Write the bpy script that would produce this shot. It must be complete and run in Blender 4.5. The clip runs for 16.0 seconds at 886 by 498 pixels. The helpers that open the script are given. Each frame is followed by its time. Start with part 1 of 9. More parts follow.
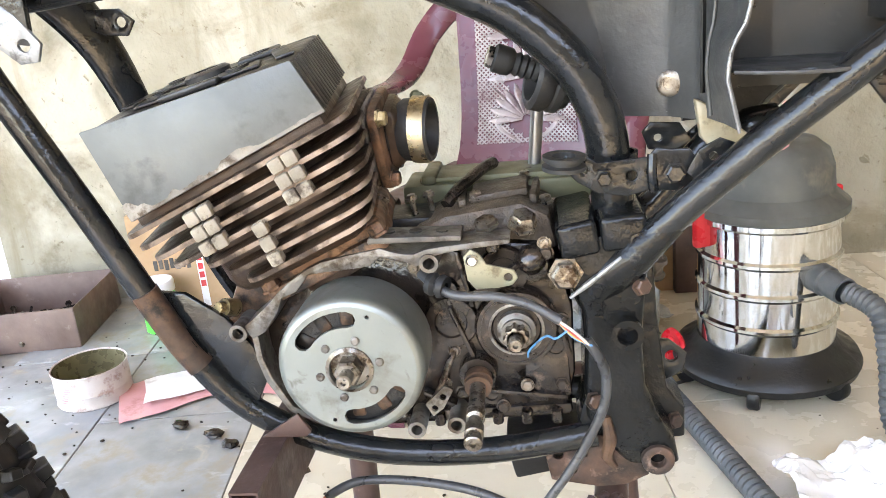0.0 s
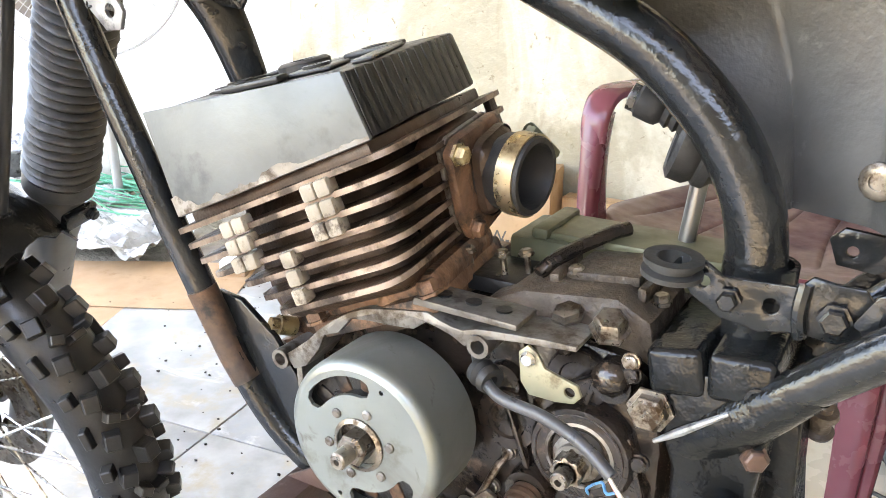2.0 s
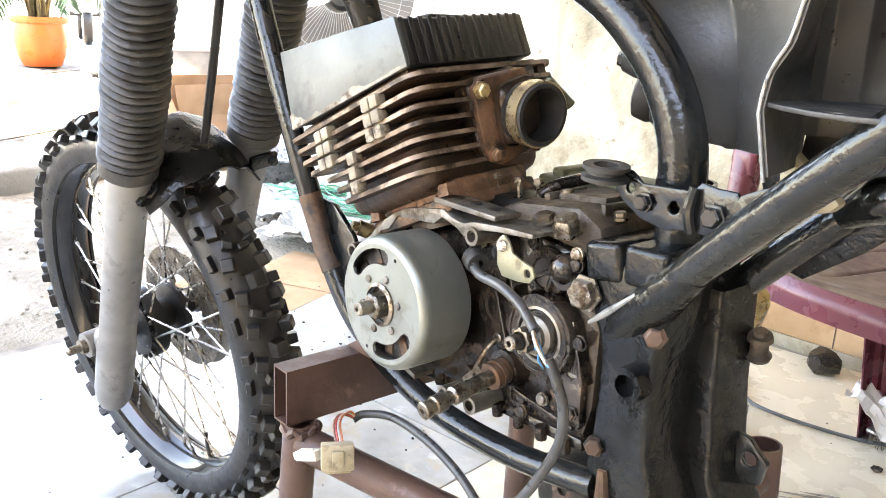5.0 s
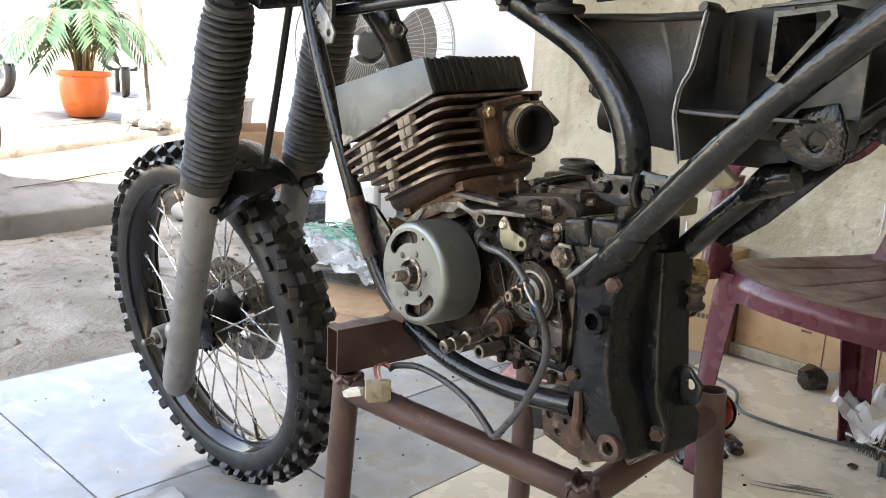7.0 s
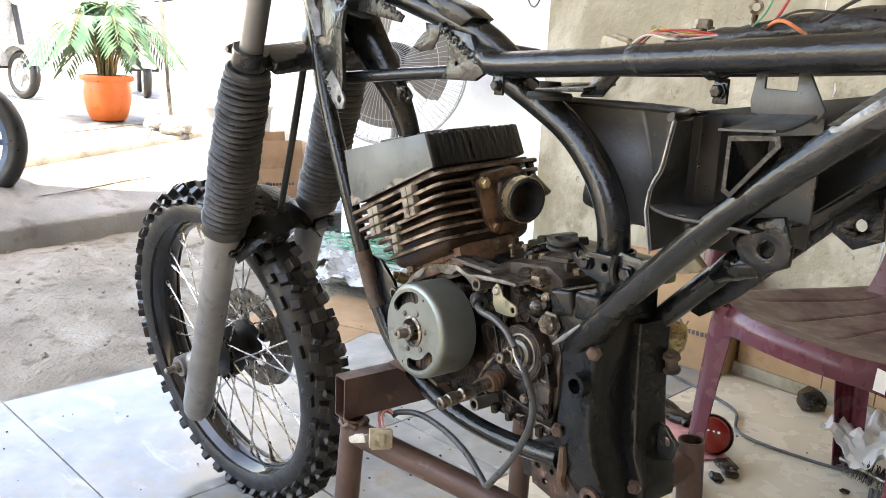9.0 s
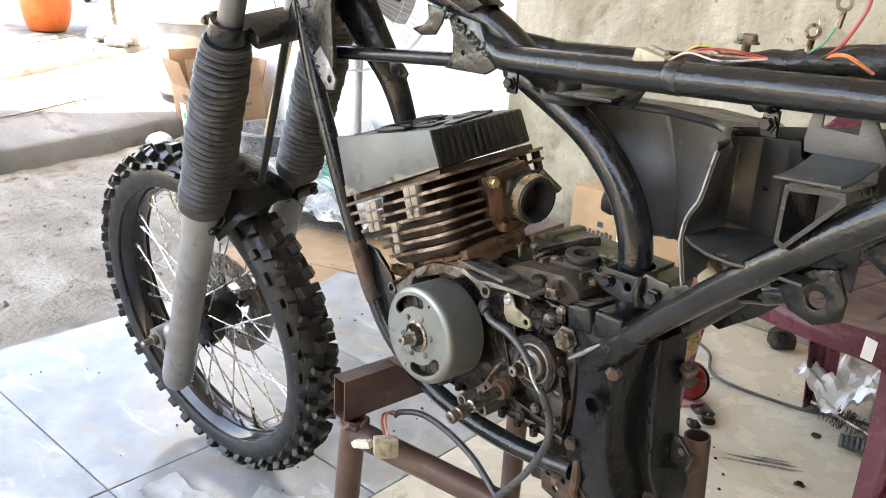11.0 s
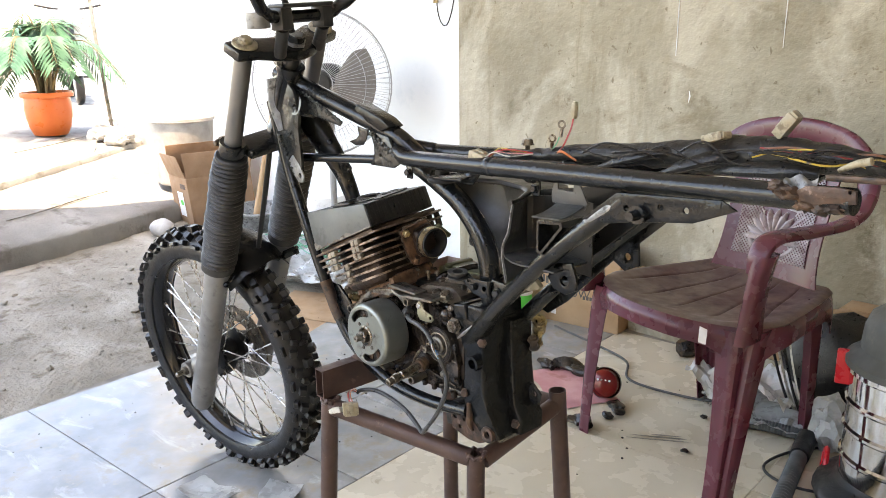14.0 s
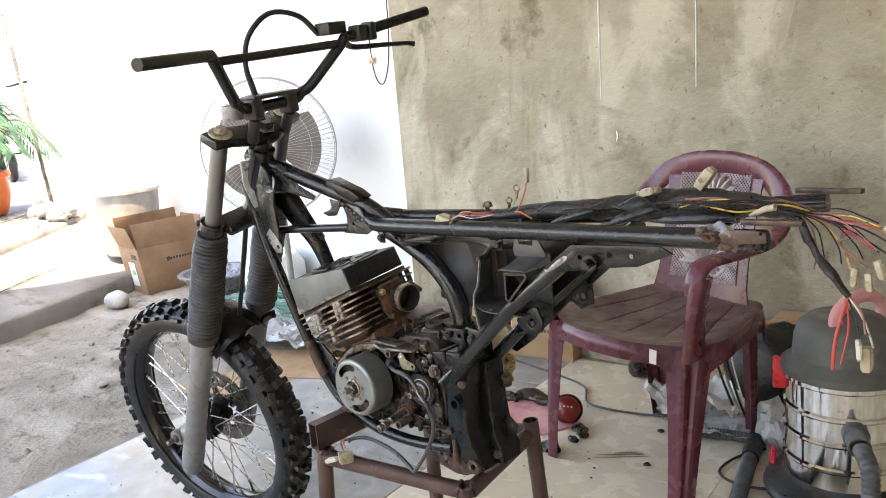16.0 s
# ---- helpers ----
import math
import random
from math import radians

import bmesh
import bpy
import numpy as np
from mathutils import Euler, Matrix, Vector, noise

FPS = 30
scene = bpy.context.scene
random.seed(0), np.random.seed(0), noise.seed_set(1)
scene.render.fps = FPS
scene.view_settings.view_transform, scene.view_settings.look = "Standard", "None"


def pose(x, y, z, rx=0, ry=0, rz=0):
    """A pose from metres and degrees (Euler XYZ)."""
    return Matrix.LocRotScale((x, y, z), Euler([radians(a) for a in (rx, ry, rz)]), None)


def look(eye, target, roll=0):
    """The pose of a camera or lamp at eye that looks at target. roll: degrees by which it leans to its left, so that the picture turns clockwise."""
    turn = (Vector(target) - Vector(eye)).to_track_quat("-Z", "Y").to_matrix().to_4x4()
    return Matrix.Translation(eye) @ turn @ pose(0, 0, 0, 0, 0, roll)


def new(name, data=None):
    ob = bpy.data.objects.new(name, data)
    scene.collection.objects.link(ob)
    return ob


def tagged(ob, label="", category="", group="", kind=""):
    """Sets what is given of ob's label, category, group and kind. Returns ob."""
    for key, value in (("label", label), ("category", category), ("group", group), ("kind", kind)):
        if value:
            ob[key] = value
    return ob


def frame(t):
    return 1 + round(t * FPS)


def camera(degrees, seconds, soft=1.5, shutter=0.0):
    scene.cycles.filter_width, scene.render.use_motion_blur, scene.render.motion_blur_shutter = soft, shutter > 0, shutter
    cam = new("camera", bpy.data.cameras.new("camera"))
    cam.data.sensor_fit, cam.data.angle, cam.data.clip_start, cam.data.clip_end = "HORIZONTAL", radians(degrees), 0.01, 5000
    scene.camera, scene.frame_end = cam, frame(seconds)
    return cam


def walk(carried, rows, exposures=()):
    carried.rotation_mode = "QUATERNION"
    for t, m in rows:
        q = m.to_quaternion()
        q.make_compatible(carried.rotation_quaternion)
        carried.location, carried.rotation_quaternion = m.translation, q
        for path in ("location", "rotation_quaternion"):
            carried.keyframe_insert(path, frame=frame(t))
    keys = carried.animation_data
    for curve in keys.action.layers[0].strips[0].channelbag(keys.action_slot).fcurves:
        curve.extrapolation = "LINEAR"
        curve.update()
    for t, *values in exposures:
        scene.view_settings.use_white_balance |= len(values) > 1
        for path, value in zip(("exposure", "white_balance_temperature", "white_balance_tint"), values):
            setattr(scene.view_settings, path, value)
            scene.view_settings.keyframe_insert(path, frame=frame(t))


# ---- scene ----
PATH = [
    (0, (0.088, 0.013, 0.865), (-0.171, 1.896, 0.243), -5.5),
    (0.5, (0.176, 0.061, 0.881), (-0.342, 1.887, 0.248), -4.8),
    (1, (0.189, 0.112, 0.888), (-0.514, 1.87, 0.245), -3.4),
    (1.5, (0.2, 0.17, 0.867), (-0.651, 1.857, 0.212), -1.6),
    (2, (0.214, 0.217, 0.887), (-0.754, 1.827, 0.202), 0.1),
    (2.5, (0.206, 0.241, 0.885), (-0.898, 1.76, 0.199), 1.1),
    (3, (0.259, 0.281, 0.869), (-0.97, 1.706, 0.19), 2.0),
    (3.5, (0.319, 0.31, 0.871), (-1.022, 1.64, 0.214), 2.5),
    (4, (0.368, 0.295, 0.861), (-1.032, 1.572, 0.223), 2.5),
    (4.5, (0.416, 0.241, 0.836), (-1.013, 1.508, 0.243), 2.7),
    (7, (0.645, 0.039, 0.806), (-0.86, 1.285, 0.381), 2.7),
    (7.5, (0.675, 0.02, 0.815), (-0.852, 1.248, 0.418), 2.7),
    (8, (0.692, 0.018, 0.834), (-0.847, 1.237, 0.454), 2.6),
    (8.5, (0.705, 0.014, 0.87), (-0.835, 1.229, 0.481), 2.6),
    (9, (0.702, 0.016, 0.903), (-0.827, 1.227, 0.46), 2.9),
    (9.5, (0.682, 0.021, 0.937), (-0.816, 1.237, 0.41), 3.2),
    (12, (0.568, 0.009, 1.011), (-0.798, 1.303, 0.332), 3.0),
    (12.5, (0.617, -0.028, 1.008), (-0.763, 1.278, 0.387), 2.5),
    (13, (0.772, -0.122, 1.041), (-0.641, 1.171, 0.465), 1.3),
    (13.5, (0.946, -0.215, 1.081), (-0.488, 1.069, 0.539), 0.3),
    (14, (1.065, -0.263, 1.119), (-0.358, 1.045, 0.603), -0.7),
    (14.5, (1.135, -0.317, 1.138), (-0.247, 1.035, 0.626), -1.5),
    (15, (1.158, -0.371, 1.144), (-0.18, 1.026, 0.636), -2.7),
    (15.5, (1.148, -0.395, 1.163), (-0.174, 1.031, 0.696), -3.9),
    (16, (1.136, -0.407, 1.19), (-0.199, 1.019, 0.76), -4.9),
]
cam = camera(56.6, 16.0, soft=0.65)
EXPOSURES = [(t, s + 1.0, k + 600, 17) for t, s, k in ((0, 3.42, 7850), (1.5, 3.64, 8000), (3.5, 3.80, 8200), (4.5, 3.87, 8100), (7, 2.6, 8150), (9.5, 2.8, 8150), (12.5, 3.0, 8150), (14.5, 2.48, 8150), (15.2, 2.72, 8150), (16, 2.5, 8000))]
walk(cam, [(t, look(eye, target, roll)) for t, eye, target, roll in PATH], EXPOSURES)

# ---- world, sun ----
world = bpy.data.worlds.new("daylight")
scene.world = world
world.use_nodes = True
wn = world.node_tree.nodes
sky = wn.new("ShaderNodeTexSky")
sky.sky_type = "NISHITA"
sky.sun_disc = False
sky.sun_elevation, sky.sun_rotation = radians(75), radians(133)
wn["Background"].inputs["Strength"].default_value = 0.15
world.node_tree.links.new(sky.outputs[0], wn["Background"].inputs["Color"])
sun = new("sun", bpy.data.lights.new("sun", "SUN"))
sun.data.energy, sun.data.angle, sun.data.color = 2.0, radians(0.5), (1.0, 0.95, 0.87)
sun.matrix_world = look((-1.5, 0.0, 9.0), (-3.2, 1.6, 0))

# ---- small building helpers ----
def thing(name, base, label, category, group="", kind=""):
    ob = new(name)
    ob.location = base
    ob.empty_display_size = 0.05
    return tagged(ob, label, category, group, kind)


def part(name, bm, material, parent=None, label="", angle=38):
    bmesh.ops.recalc_face_normals(bm, faces=bm.faces[:])
    me = bpy.data.meshes.new(name)
    bm.to_mesh(me)
    bm.free()
    me.materials.append(material)
    for p in me.polygons:
        p.use_smooth = True
    me.set_sharp_from_angle(angle=radians(angle))
    ob = new(name, me)
    if parent is not None:
        ob.parent = parent
        ob.matrix_parent_inverse = Matrix.Translation(-parent.location)
    return tagged(ob, label)


def V(*a):
    return Vector(a)


def axis(origin, z, hint=(0, 0, 1)):
    z = Vector(z).normalized()
    h = Vector(hint)
    if abs(z.dot(h.normalized())) > 0.98:
        h = Vector((1, 0, 0))
    x = h.cross(z).normalized()
    y = z.cross(x)
    m = Matrix((x, y, z)).transposed().to_4x4()
    m.translation = Vector(origin)
    return m


def XZ(y0):
    """Local x, y -> world x, z; local depth -> world y from y0."""
    return Matrix(((1, 0, 0, 0), (0, 0, 1, y0), (0, 1, 0, 0), (0, 0, 0, 1)))


def merge(bm, other):
    me = bpy.data.meshes.new("t")
    other.to_mesh(me)
    other.free()
    bm.from_mesh(me)
    bpy.data.meshes.remove(me)
    return bm


def curve(pts, sub=6, closed=False):
    pts = [Vector(p) for p in pts]
    n = len(pts)
    if n < 3 or sub < 2:
        return pts
    out = []
    for i in range(n if closed else n - 1):
        if closed:
            a, b, c, d = (pts[(i + k) % n] for k in (-1, 0, 1, 2))
        else:
            b, c = pts[i], pts[i + 1]
            a = pts[i - 1] if i else b * 2 - c
            d = pts[i + 2] if i + 2 < n else c * 2 - b
        for k in range(sub):
            t = k / sub
            out.append(0.5 * ((2 * b) + (c - a) * t + (2 * a - 5 * b + 4 * c - d) * t * t + (3 * b - a - 3 * c + d) * t ** 3))
    if not closed:
        out.append(pts[-1])
    return out


def tube(bm, pts, r, seg=12, sub=6, closed=False, cap=True, flat=1.0):
    """A round bar along a smooth line; r: one radius or one per point given."""
    n0 = len(pts)
    line = curve(pts, sub, closed)
    n = len(line)
    rs = [r] * n if not isinstance(r, (list, tuple)) else [float(np.interp(i / (n - 1) * (n0 - 1), range(n0), r)) for i in range(n)]
    rings = []
    u = None
    for i, p in enumerate(line):
        q0, q1 = line[i - 1 if i or closed else 0], line[(i + 1) % n if closed else min(i + 1, n - 1)]
        t = (q1 - q0).normalized()
        if u is None:
            u = t.orthogonal().normalized()
        u = (u - t * u.dot(t)).normalized()
        w = t.cross(u)
        rings.append([bm.verts.new(p + (u * math.cos(k * 2 * math.pi / seg) + w * flat * math.sin(k * 2 * math.pi / seg)) * rs[i]) for k in range(seg)])
    for i in range(n if closed else n - 1):
        a, b = rings[i], rings[(i + 1) % n]
        for k in range(seg):
            bm.faces.new((a[k], a[(k + 1) % seg], b[(k + 1) % seg], b[k]))
    if cap and not closed:
        bm.faces.new(rings[0][::-1])
        bm.faces.new(rings[-1])
    return bm


def pipe(bm, a, b, r, ri, seg=24):
    """A straight open pipe with a wall."""
    L = (Vector(b) - Vector(a)).length
    return lathe(bm, [(ri, 0), (r, 0), (r, L), (ri, L), (ri, 0)], axis(a, Vector(b) - Vector(a)), seg)


def lathe(bm, prof, m, seg=32, arc=2 * math.pi):
    full = arc > 6.28
    cols = seg if full else seg + 1
    rows = []
    for r, h in prof:
        if r < 1e-5:
            rows.append([bm.verts.new(m @ Vector((0, 0, h)))])
        else:
            rows.append([bm.verts.new(m @ Vector((r * math.cos(arc * k / seg), r * math.sin(arc * k / seg), h))) for k in range(cols)])
    for a, b in zip(rows, rows[1:]):
        for k in range(seg):
            k2 = (k + 1) % seg if full else k + 1
            f = [a[k % len(a)], a[k2 % len(a)], b[k2 % len(b)], b[k % len(b)]]
            g = []
            for v in f:
                if v not in g:
                    g.append(v)
            if len(g) > 2:
                try:
                    bm.faces.new(g)
                except ValueError:
                    pass
    return bm


def box(bm, m, size, bevel=0.0, seg=2):
    if not isinstance(m, Matrix):
        m = Matrix.Translation(m)
    geo = bmesh.ops.create_cube(bm, size=1.0, matrix=m @ Matrix.Diagonal((*size, 1)))
    if bevel:
        edges = list({e for v in geo["verts"] for e in v.link_edges})
        bmesh.ops.bevel(bm, geom=edges, offset=bevel, segments=seg, affect="EDGES", profile=0.5)
    return bm


def ring2(cx, cy, r, n=16, a0=0.0):
    return [(cx + r * math.cos(a0 + k * 2 * math.pi / n), cy + r * math.sin(a0 + k * 2 * math.pi / n)) for k in range(n)]


def slot2(cx, cy, r, w, a0, a1, n=8):
    """A rounded slot along an arc."""
    a0, a1 = radians(a0), radians(a1)
    out = [(cx + (r + w) * math.cos(a0 + (a1 - a0) * k / n), cy + (r + w) * math.sin(a0 + (a1 - a0) * k / n)) for k in range(n + 1)]
    out += [(cx + r * math.cos(a1) + w * math.cos(a1 + q), cy + r * math.sin(a1) + w * math.sin(a1 + q)) for q in (0.79, 1.57, 2.36)]
    out += [(cx + (r - w) * math.cos(a1 + (a0 - a1) * k / n), cy + (r - w) * math.sin(a1 + (a0 - a1) * k / n)) for k in range(n + 1)]
    out += [(cx + r * math.cos(a0) + w * math.cos(a0 + q), cy + r * math.sin(a0) + w * math.sin(a0 + q)) for q in (-2.36, -1.57, -0.79)]
    return out


def plate(bm, outer, th, m, holes=(), bevel=0.0):
    """A flat plate with real holes, local x y outline, thickness along local z."""
    b = bmesh.new()
    edges = []
    for loop in (outer, *holes):
        vs = [b.verts.new((x, y, 0)) for x, y in loop]
        edges += [b.edges.new((vs[i], vs[(i + 1) % len(vs)])) for i in range(len(vs))]
    bmesh.ops.triangle_fill(b, edges=edges, use_beauty=True)
    if not holes:
        bmesh.ops.dissolve_limit(b, angle_limit=0.01, verts=b.verts[:], edges=b.edges[:])
    ex = bmesh.ops.extrude_face_region(b, geom=b.faces[:])
    bmesh.ops.translate(b, vec=(0, 0, th), verts=[v for v in ex["geom"] if isinstance(v, bmesh.types.BMVert)])
    if bevel:
        bmesh.ops.recalc_face_normals(b, faces=b.faces[:])
        es = [e for e in b.edges if len(e.link_faces) == 2 and e.calc_face_angle(0) > 0.9]
        bmesh.ops.bevel(b, geom=es, offset=bevel, segments=2, affect="EDGES", profile=0.5, clamp_overlap=True)
    bmesh.ops.transform(b, matrix=m, verts=b.verts[:])
    return merge(bm, b)


def bolt(bm, at, d, r=0.008, h=0.007, n=6):
    """A hex head with a washer face and a rounded top."""
    m = axis(at, d)
    lathe(bm, [(r * 1.25, -0.001), (r * 1.25, 0.0012), (r, 0.0014), (r, h * 0.8), (r * 0.8, h), (0, h)], m, n)
    return bm


def grid_sheet(bm, nx, ny, f, th=0.0):
    """A bent sheet: f(u, v) -> place, u and v from 0 to 1; th gives it depth along its own normal."""
    P = [[Vector(f(i / nx, j / ny)) for j in range(ny + 1)] for i in range(nx + 1)]
    top = [[bm.verts.new(p) for p in row] for row in P]
    for i in range(nx):
        for j in range(ny):
            bm.faces.new((top[i][j], top[i + 1][j], top[i + 1][j + 1], top[i][j + 1]))
    if th:
        low = []
        for i in range(nx + 1):
            row = []
            for j in range(ny + 1):
                du = P[min(i + 1, nx)][j] - P[max(i - 1, 0)][j]
                dv = P[i][min(j + 1, ny)] - P[i][max(j - 1, 0)]
                n = du.cross(dv)
                n = n.normalized() if n.length > 1e-9 else Vector((0, 0, 1))
                row.append(bm.verts.new(P[i][j] - n * th))
            low.append(row)
        for i in range(nx):
            for j in range(ny):
                bm.faces.new((low[i][j], low[i][j + 1], low[i + 1][j + 1], low[i + 1][j]))
        for i in range(nx):
            bm.faces.new((top[i][0], low[i][0], low[i + 1][0], top[i + 1][0]))
            bm.faces.new((top[i][ny], top[i + 1][ny], low[i + 1][ny], low[i][ny]))
        for j in range(ny):
            bm.faces.new((top[0][j], top[0][j + 1], low[0][j + 1], low[0][j]))
            bm.faces.new((top[nx][j], low[nx][j], low[nx][j + 1], top[nx][j + 1]))
    return bm


def blob(bm, at, size, rough=0.25, scale=3.0, sub=2, seed=0.0, m=None):
    """An uneven lump."""
    g = bmesh.ops.create_icosphere(bm, subdivisions=sub, radius=1.0)
    for v in g["verts"]:
        d = 1 + rough * noise.noise(v.co * scale + Vector((seed, seed * 1.7, 0)))
        v.co = Vector((v.co.x * size[0], v.co.y * size[1], v.co.z * size[2])) * d
        if m is not None:
            v.co = m @ v.co
        v.co += Vector(at)
    return bm


def lerp(a, b, t):
    return Vector(a) * (1 - t) + Vector(b) * t


def column(bm, levels, power=4.0, n=28):
    """A bar of rounded-square section: each level x, y, z of its middle, half width, half depth."""
    rings = []
    for x, y, z, hx, hy in levels:
        r = []
        for k in range(n):
            a = 2 * math.pi * k / n
            c, s = math.cos(a), math.sin(a)
            r.append(bm.verts.new((x + hx * math.copysign(abs(c) ** (2 / power), c), y + hy * math.copysign(abs(s) ** (2 / power), s), z)))
        rings.append(r)
    for a, b in zip(rings, rings[1:]):
        for k in range(n):
            bm.faces.new((a[k], a[(k + 1) % n], b[(k + 1) % n], b[k]))
    bm.faces.new(rings[0][::-1])
    bm.faces.new(rings[-1])
    return bm

# ---- materials ----
def mat(name, c1, c2, rough=0.5, metal=0.0, scale=10.0, fine=120.0, bump=0.15, c3=None, spot=0.6, spot_scale=25.0, rvar=0.15, vary=0.0, coat=0.0, dist=0.002, stretch=None):
    """Two colours drifting into one another, stains of a third, fine relief and uneven gloss."""
    m = bpy.data.materials.new(name)
    m.use_nodes = True
    n, l = m.node_tree.nodes, m.node_tree.links
    b = n["Principled BSDF"]
    co = n.new("ShaderNodeTexCoord").outputs["Object"]
    if stretch:
        mp = n.new("ShaderNodeMapping")
        mp.inputs["Scale"].default_value = stretch
        l.new(co, mp.inputs[0])
        co = mp.outputs[0]

    def nz(s, d=5.0, r=0.55):
        t = n.new("ShaderNodeTexNoise")
        t.inputs["Scale"].default_value, t.inputs["Detail"].default_value, t.inputs["Roughness"].default_value = s, d, r
        l.new(co, t.inputs["Vector"])
        return t.outputs["Fac"]

    def ramp(src, a, z, lo=0.35, hi=0.65):
        r = n.new("ShaderNodeMapRange")
        r.inputs[1].default_value, r.inputs[2].default_value, r.inputs[3].default_value, r.inputs[4].default_value = lo, hi, a, z
        l.new(src, r.inputs[0])
        return r.outputs[0]

    def mix(fac, a, z):
        x = n.new("ShaderNodeMix")
        x.data_type = "RGBA"
        l.new(fac, x.inputs["Factor"]) if not isinstance(fac, float) else None
        for v, s in ((a, x.inputs["A"]), (z, x.inputs["B"])):
            if isinstance(v, tuple):
                s.default_value = (*v, 1)
            else:
                l.new(v, s)
        return x.outputs["Result"]

    col = mix(ramp(nz(scale), 0, 1), c1, c2)
    f = nz(fine, 3.0, 0.6)
    if c3:
        col = mix(ramp(nz(spot_scale, 6.0, 0.65), 0, 1, spot - 0.06, spot + 0.06), col, c3)
    if vary:
        oi = n.new("ShaderNodeObjectInfo")
        h = n.new("ShaderNodeHueSaturation")
        l.new(ramp(oi.outputs["Random"], 1 - vary, 1 + vary, 0, 1), h.inputs["Value"])
        l.new(col, h.inputs["Color"])
        col = h.outputs[0]
    l.new(col, b.inputs["Base Color"])
    l.new(ramp(nz(scale * 3), max(0.03, rough - rvar), min(1, rough + rvar), 0.3, 0.7), b.inputs["Roughness"])
    b.inputs["Metallic"].default_value = metal
    b.inputs["Specular IOR Level"].default_value = 0.4
    b.inputs["Coat Weight"].default_value = coat
    if bump:
        k = n.new("ShaderNodeBump")
        k.inputs["Strength"].default_value, k.inputs["Distance"].default_value = bump, dist
        l.new(f, k.inputs["Height"])
        l.new(k.outputs[0], b.inputs["Normal"])
    return m


M_FRAME = mat("black brush paint", (0.006, 0.0068, 0.0070), (0.015, 0.0162, 0.0165), 0.17, 0.0, 22, 95, 0.42, (0.034, 0.037, 0.036), 0.72, 60, 0.07, coat=0.15, dist=0.0028)
M_FRAME.node_tree.nodes["Principled BSDF"].inputs["Specular IOR Level"].default_value = 0.28
M_CASTING = mat("thick black paint on castings", (0.0045, 0.0049, 0.0049), (0.0105, 0.0112, 0.0112), 0.17, 0.0, 18, 70, 0.55, (0.040, 0.042, 0.040), 0.70, 55, 0.07, dist=0.0032)
M_CASTING.node_tree.nodes["Principled BSDF"].inputs["Specular IOR Level"].default_value = 0.22
M_BARE = mat("scraped grey metal", (0.16, 0.165, 0.17), (0.30, 0.31, 0.31), 0.42, 0.55, 30, 160, 0.3, (0.05, 0.05, 0.05), 0.6, 50)
M_CASE = mat("oily dark alloy", (0.007, 0.0055, 0.0045), (0.034, 0.025, 0.019), 0.18, 0.1, 26, 120, 0.6, (0.11, 0.075, 0.054), 0.66, 50, 0.1)
M_CASETOP = mat("dusty gearbox top", (0.024, 0.018, 0.013), (0.085, 0.063, 0.045), 0.5, 0.05, 25, 130, 0.9, (0.15, 0.11, 0.08), 0.68, 90, dist=0.003)
M_GASKET = mat("gasket grey alloy", (0.085, 0.078, 0.068), (0.20, 0.188, 0.168), 0.45, 0.5, 30, 130, 0.35, (0.05, 0.036, 0.025), 0.56, 50)
M_LEDGE = mat("dull grey casting", (0.0675, 0.0615, 0.054), (0.1275, 0.1162, 0.1013), 0.5, 0.3, 30, 130, 0.4, (0.0375, 0.027, 0.0195), 0.58, 45)
M_ROTOR = mat("zinc plated steel", (0.165, 0.182, 0.170), (0.225, 0.243, 0.226), 0.40, 0.7, 9, 90, 0.12, (0.13, 0.13, 0.108), 0.67, 26, 0.10)
M_FIN = mat("oily brown fins", (0.018, 0.011, 0.007), (0.070, 0.041, 0.026), 0.42, 0.2, 18, 120, 0.5, (0.16, 0.115, 0.085), 0.67, 40)
M_FINEDGE = mat("pale worn fin edge", (0.085, 0.056, 0.037), (0.27, 0.205, 0.16), 0.5, 0.4, 22, 130, 0.4, (0.03, 0.019, 0.012), 0.53, 24)
M_HEAD = mat("chipped head paint", (0.011, 0.0125, 0.012), (0.034, 0.038, 0.037), 0.19, 0.1, 30, 95, 0.5, (0.075, 0.077, 0.072), 0.66, 30, 0.08, dist=0.003)
M_RUSTY = mat("rust and black paint", (0.022, 0.018, 0.016), (0.09, 0.05, 0.035), 0.5, 0.3, 45, 120, 0.6, (0.22, 0.15, 0.12), 0.62, 50)
M_BAND = mat("dull brass clamp band", (0.34, 0.265, 0.15), (0.48, 0.39, 0.25), 0.34, 0.9, 40, 150, 0.15, (0.16, 0.11, 0.06), 0.6, 50)
M_BOLTY = mat("yellow passivated bolt", (0.33, 0.25, 0.13), (0.45, 0.36, 0.2), 0.4, 0.8, 60, 150, 0.15, (0.1, 0.07, 0.04), 0.58, 80)
M_FLANGE = mat("rusty orange alloy", (0.055, 0.028, 0.016), (0.21, 0.115, 0.067), 0.55, 0.2, 26, 120, 0.6, (0.018, 0.013, 0.010), 0.55, 38)
M_BLOCK = mat("grey rubber dampers", (0.17, 0.145, 0.11), (0.26, 0.225, 0.175), 0.8, 0, 40, 120, 0.45, (0.055, 0.040, 0.028), 0.58, 70)
M_SHROUD = mat("worn grey sheet plate", (0.070, 0.077, 0.074), (0.112, 0.120, 0.116), 0.46, 0.15, 9, 110, 0.15, (0.055, 0.059, 0.057), 0.60, 16, 0.1)
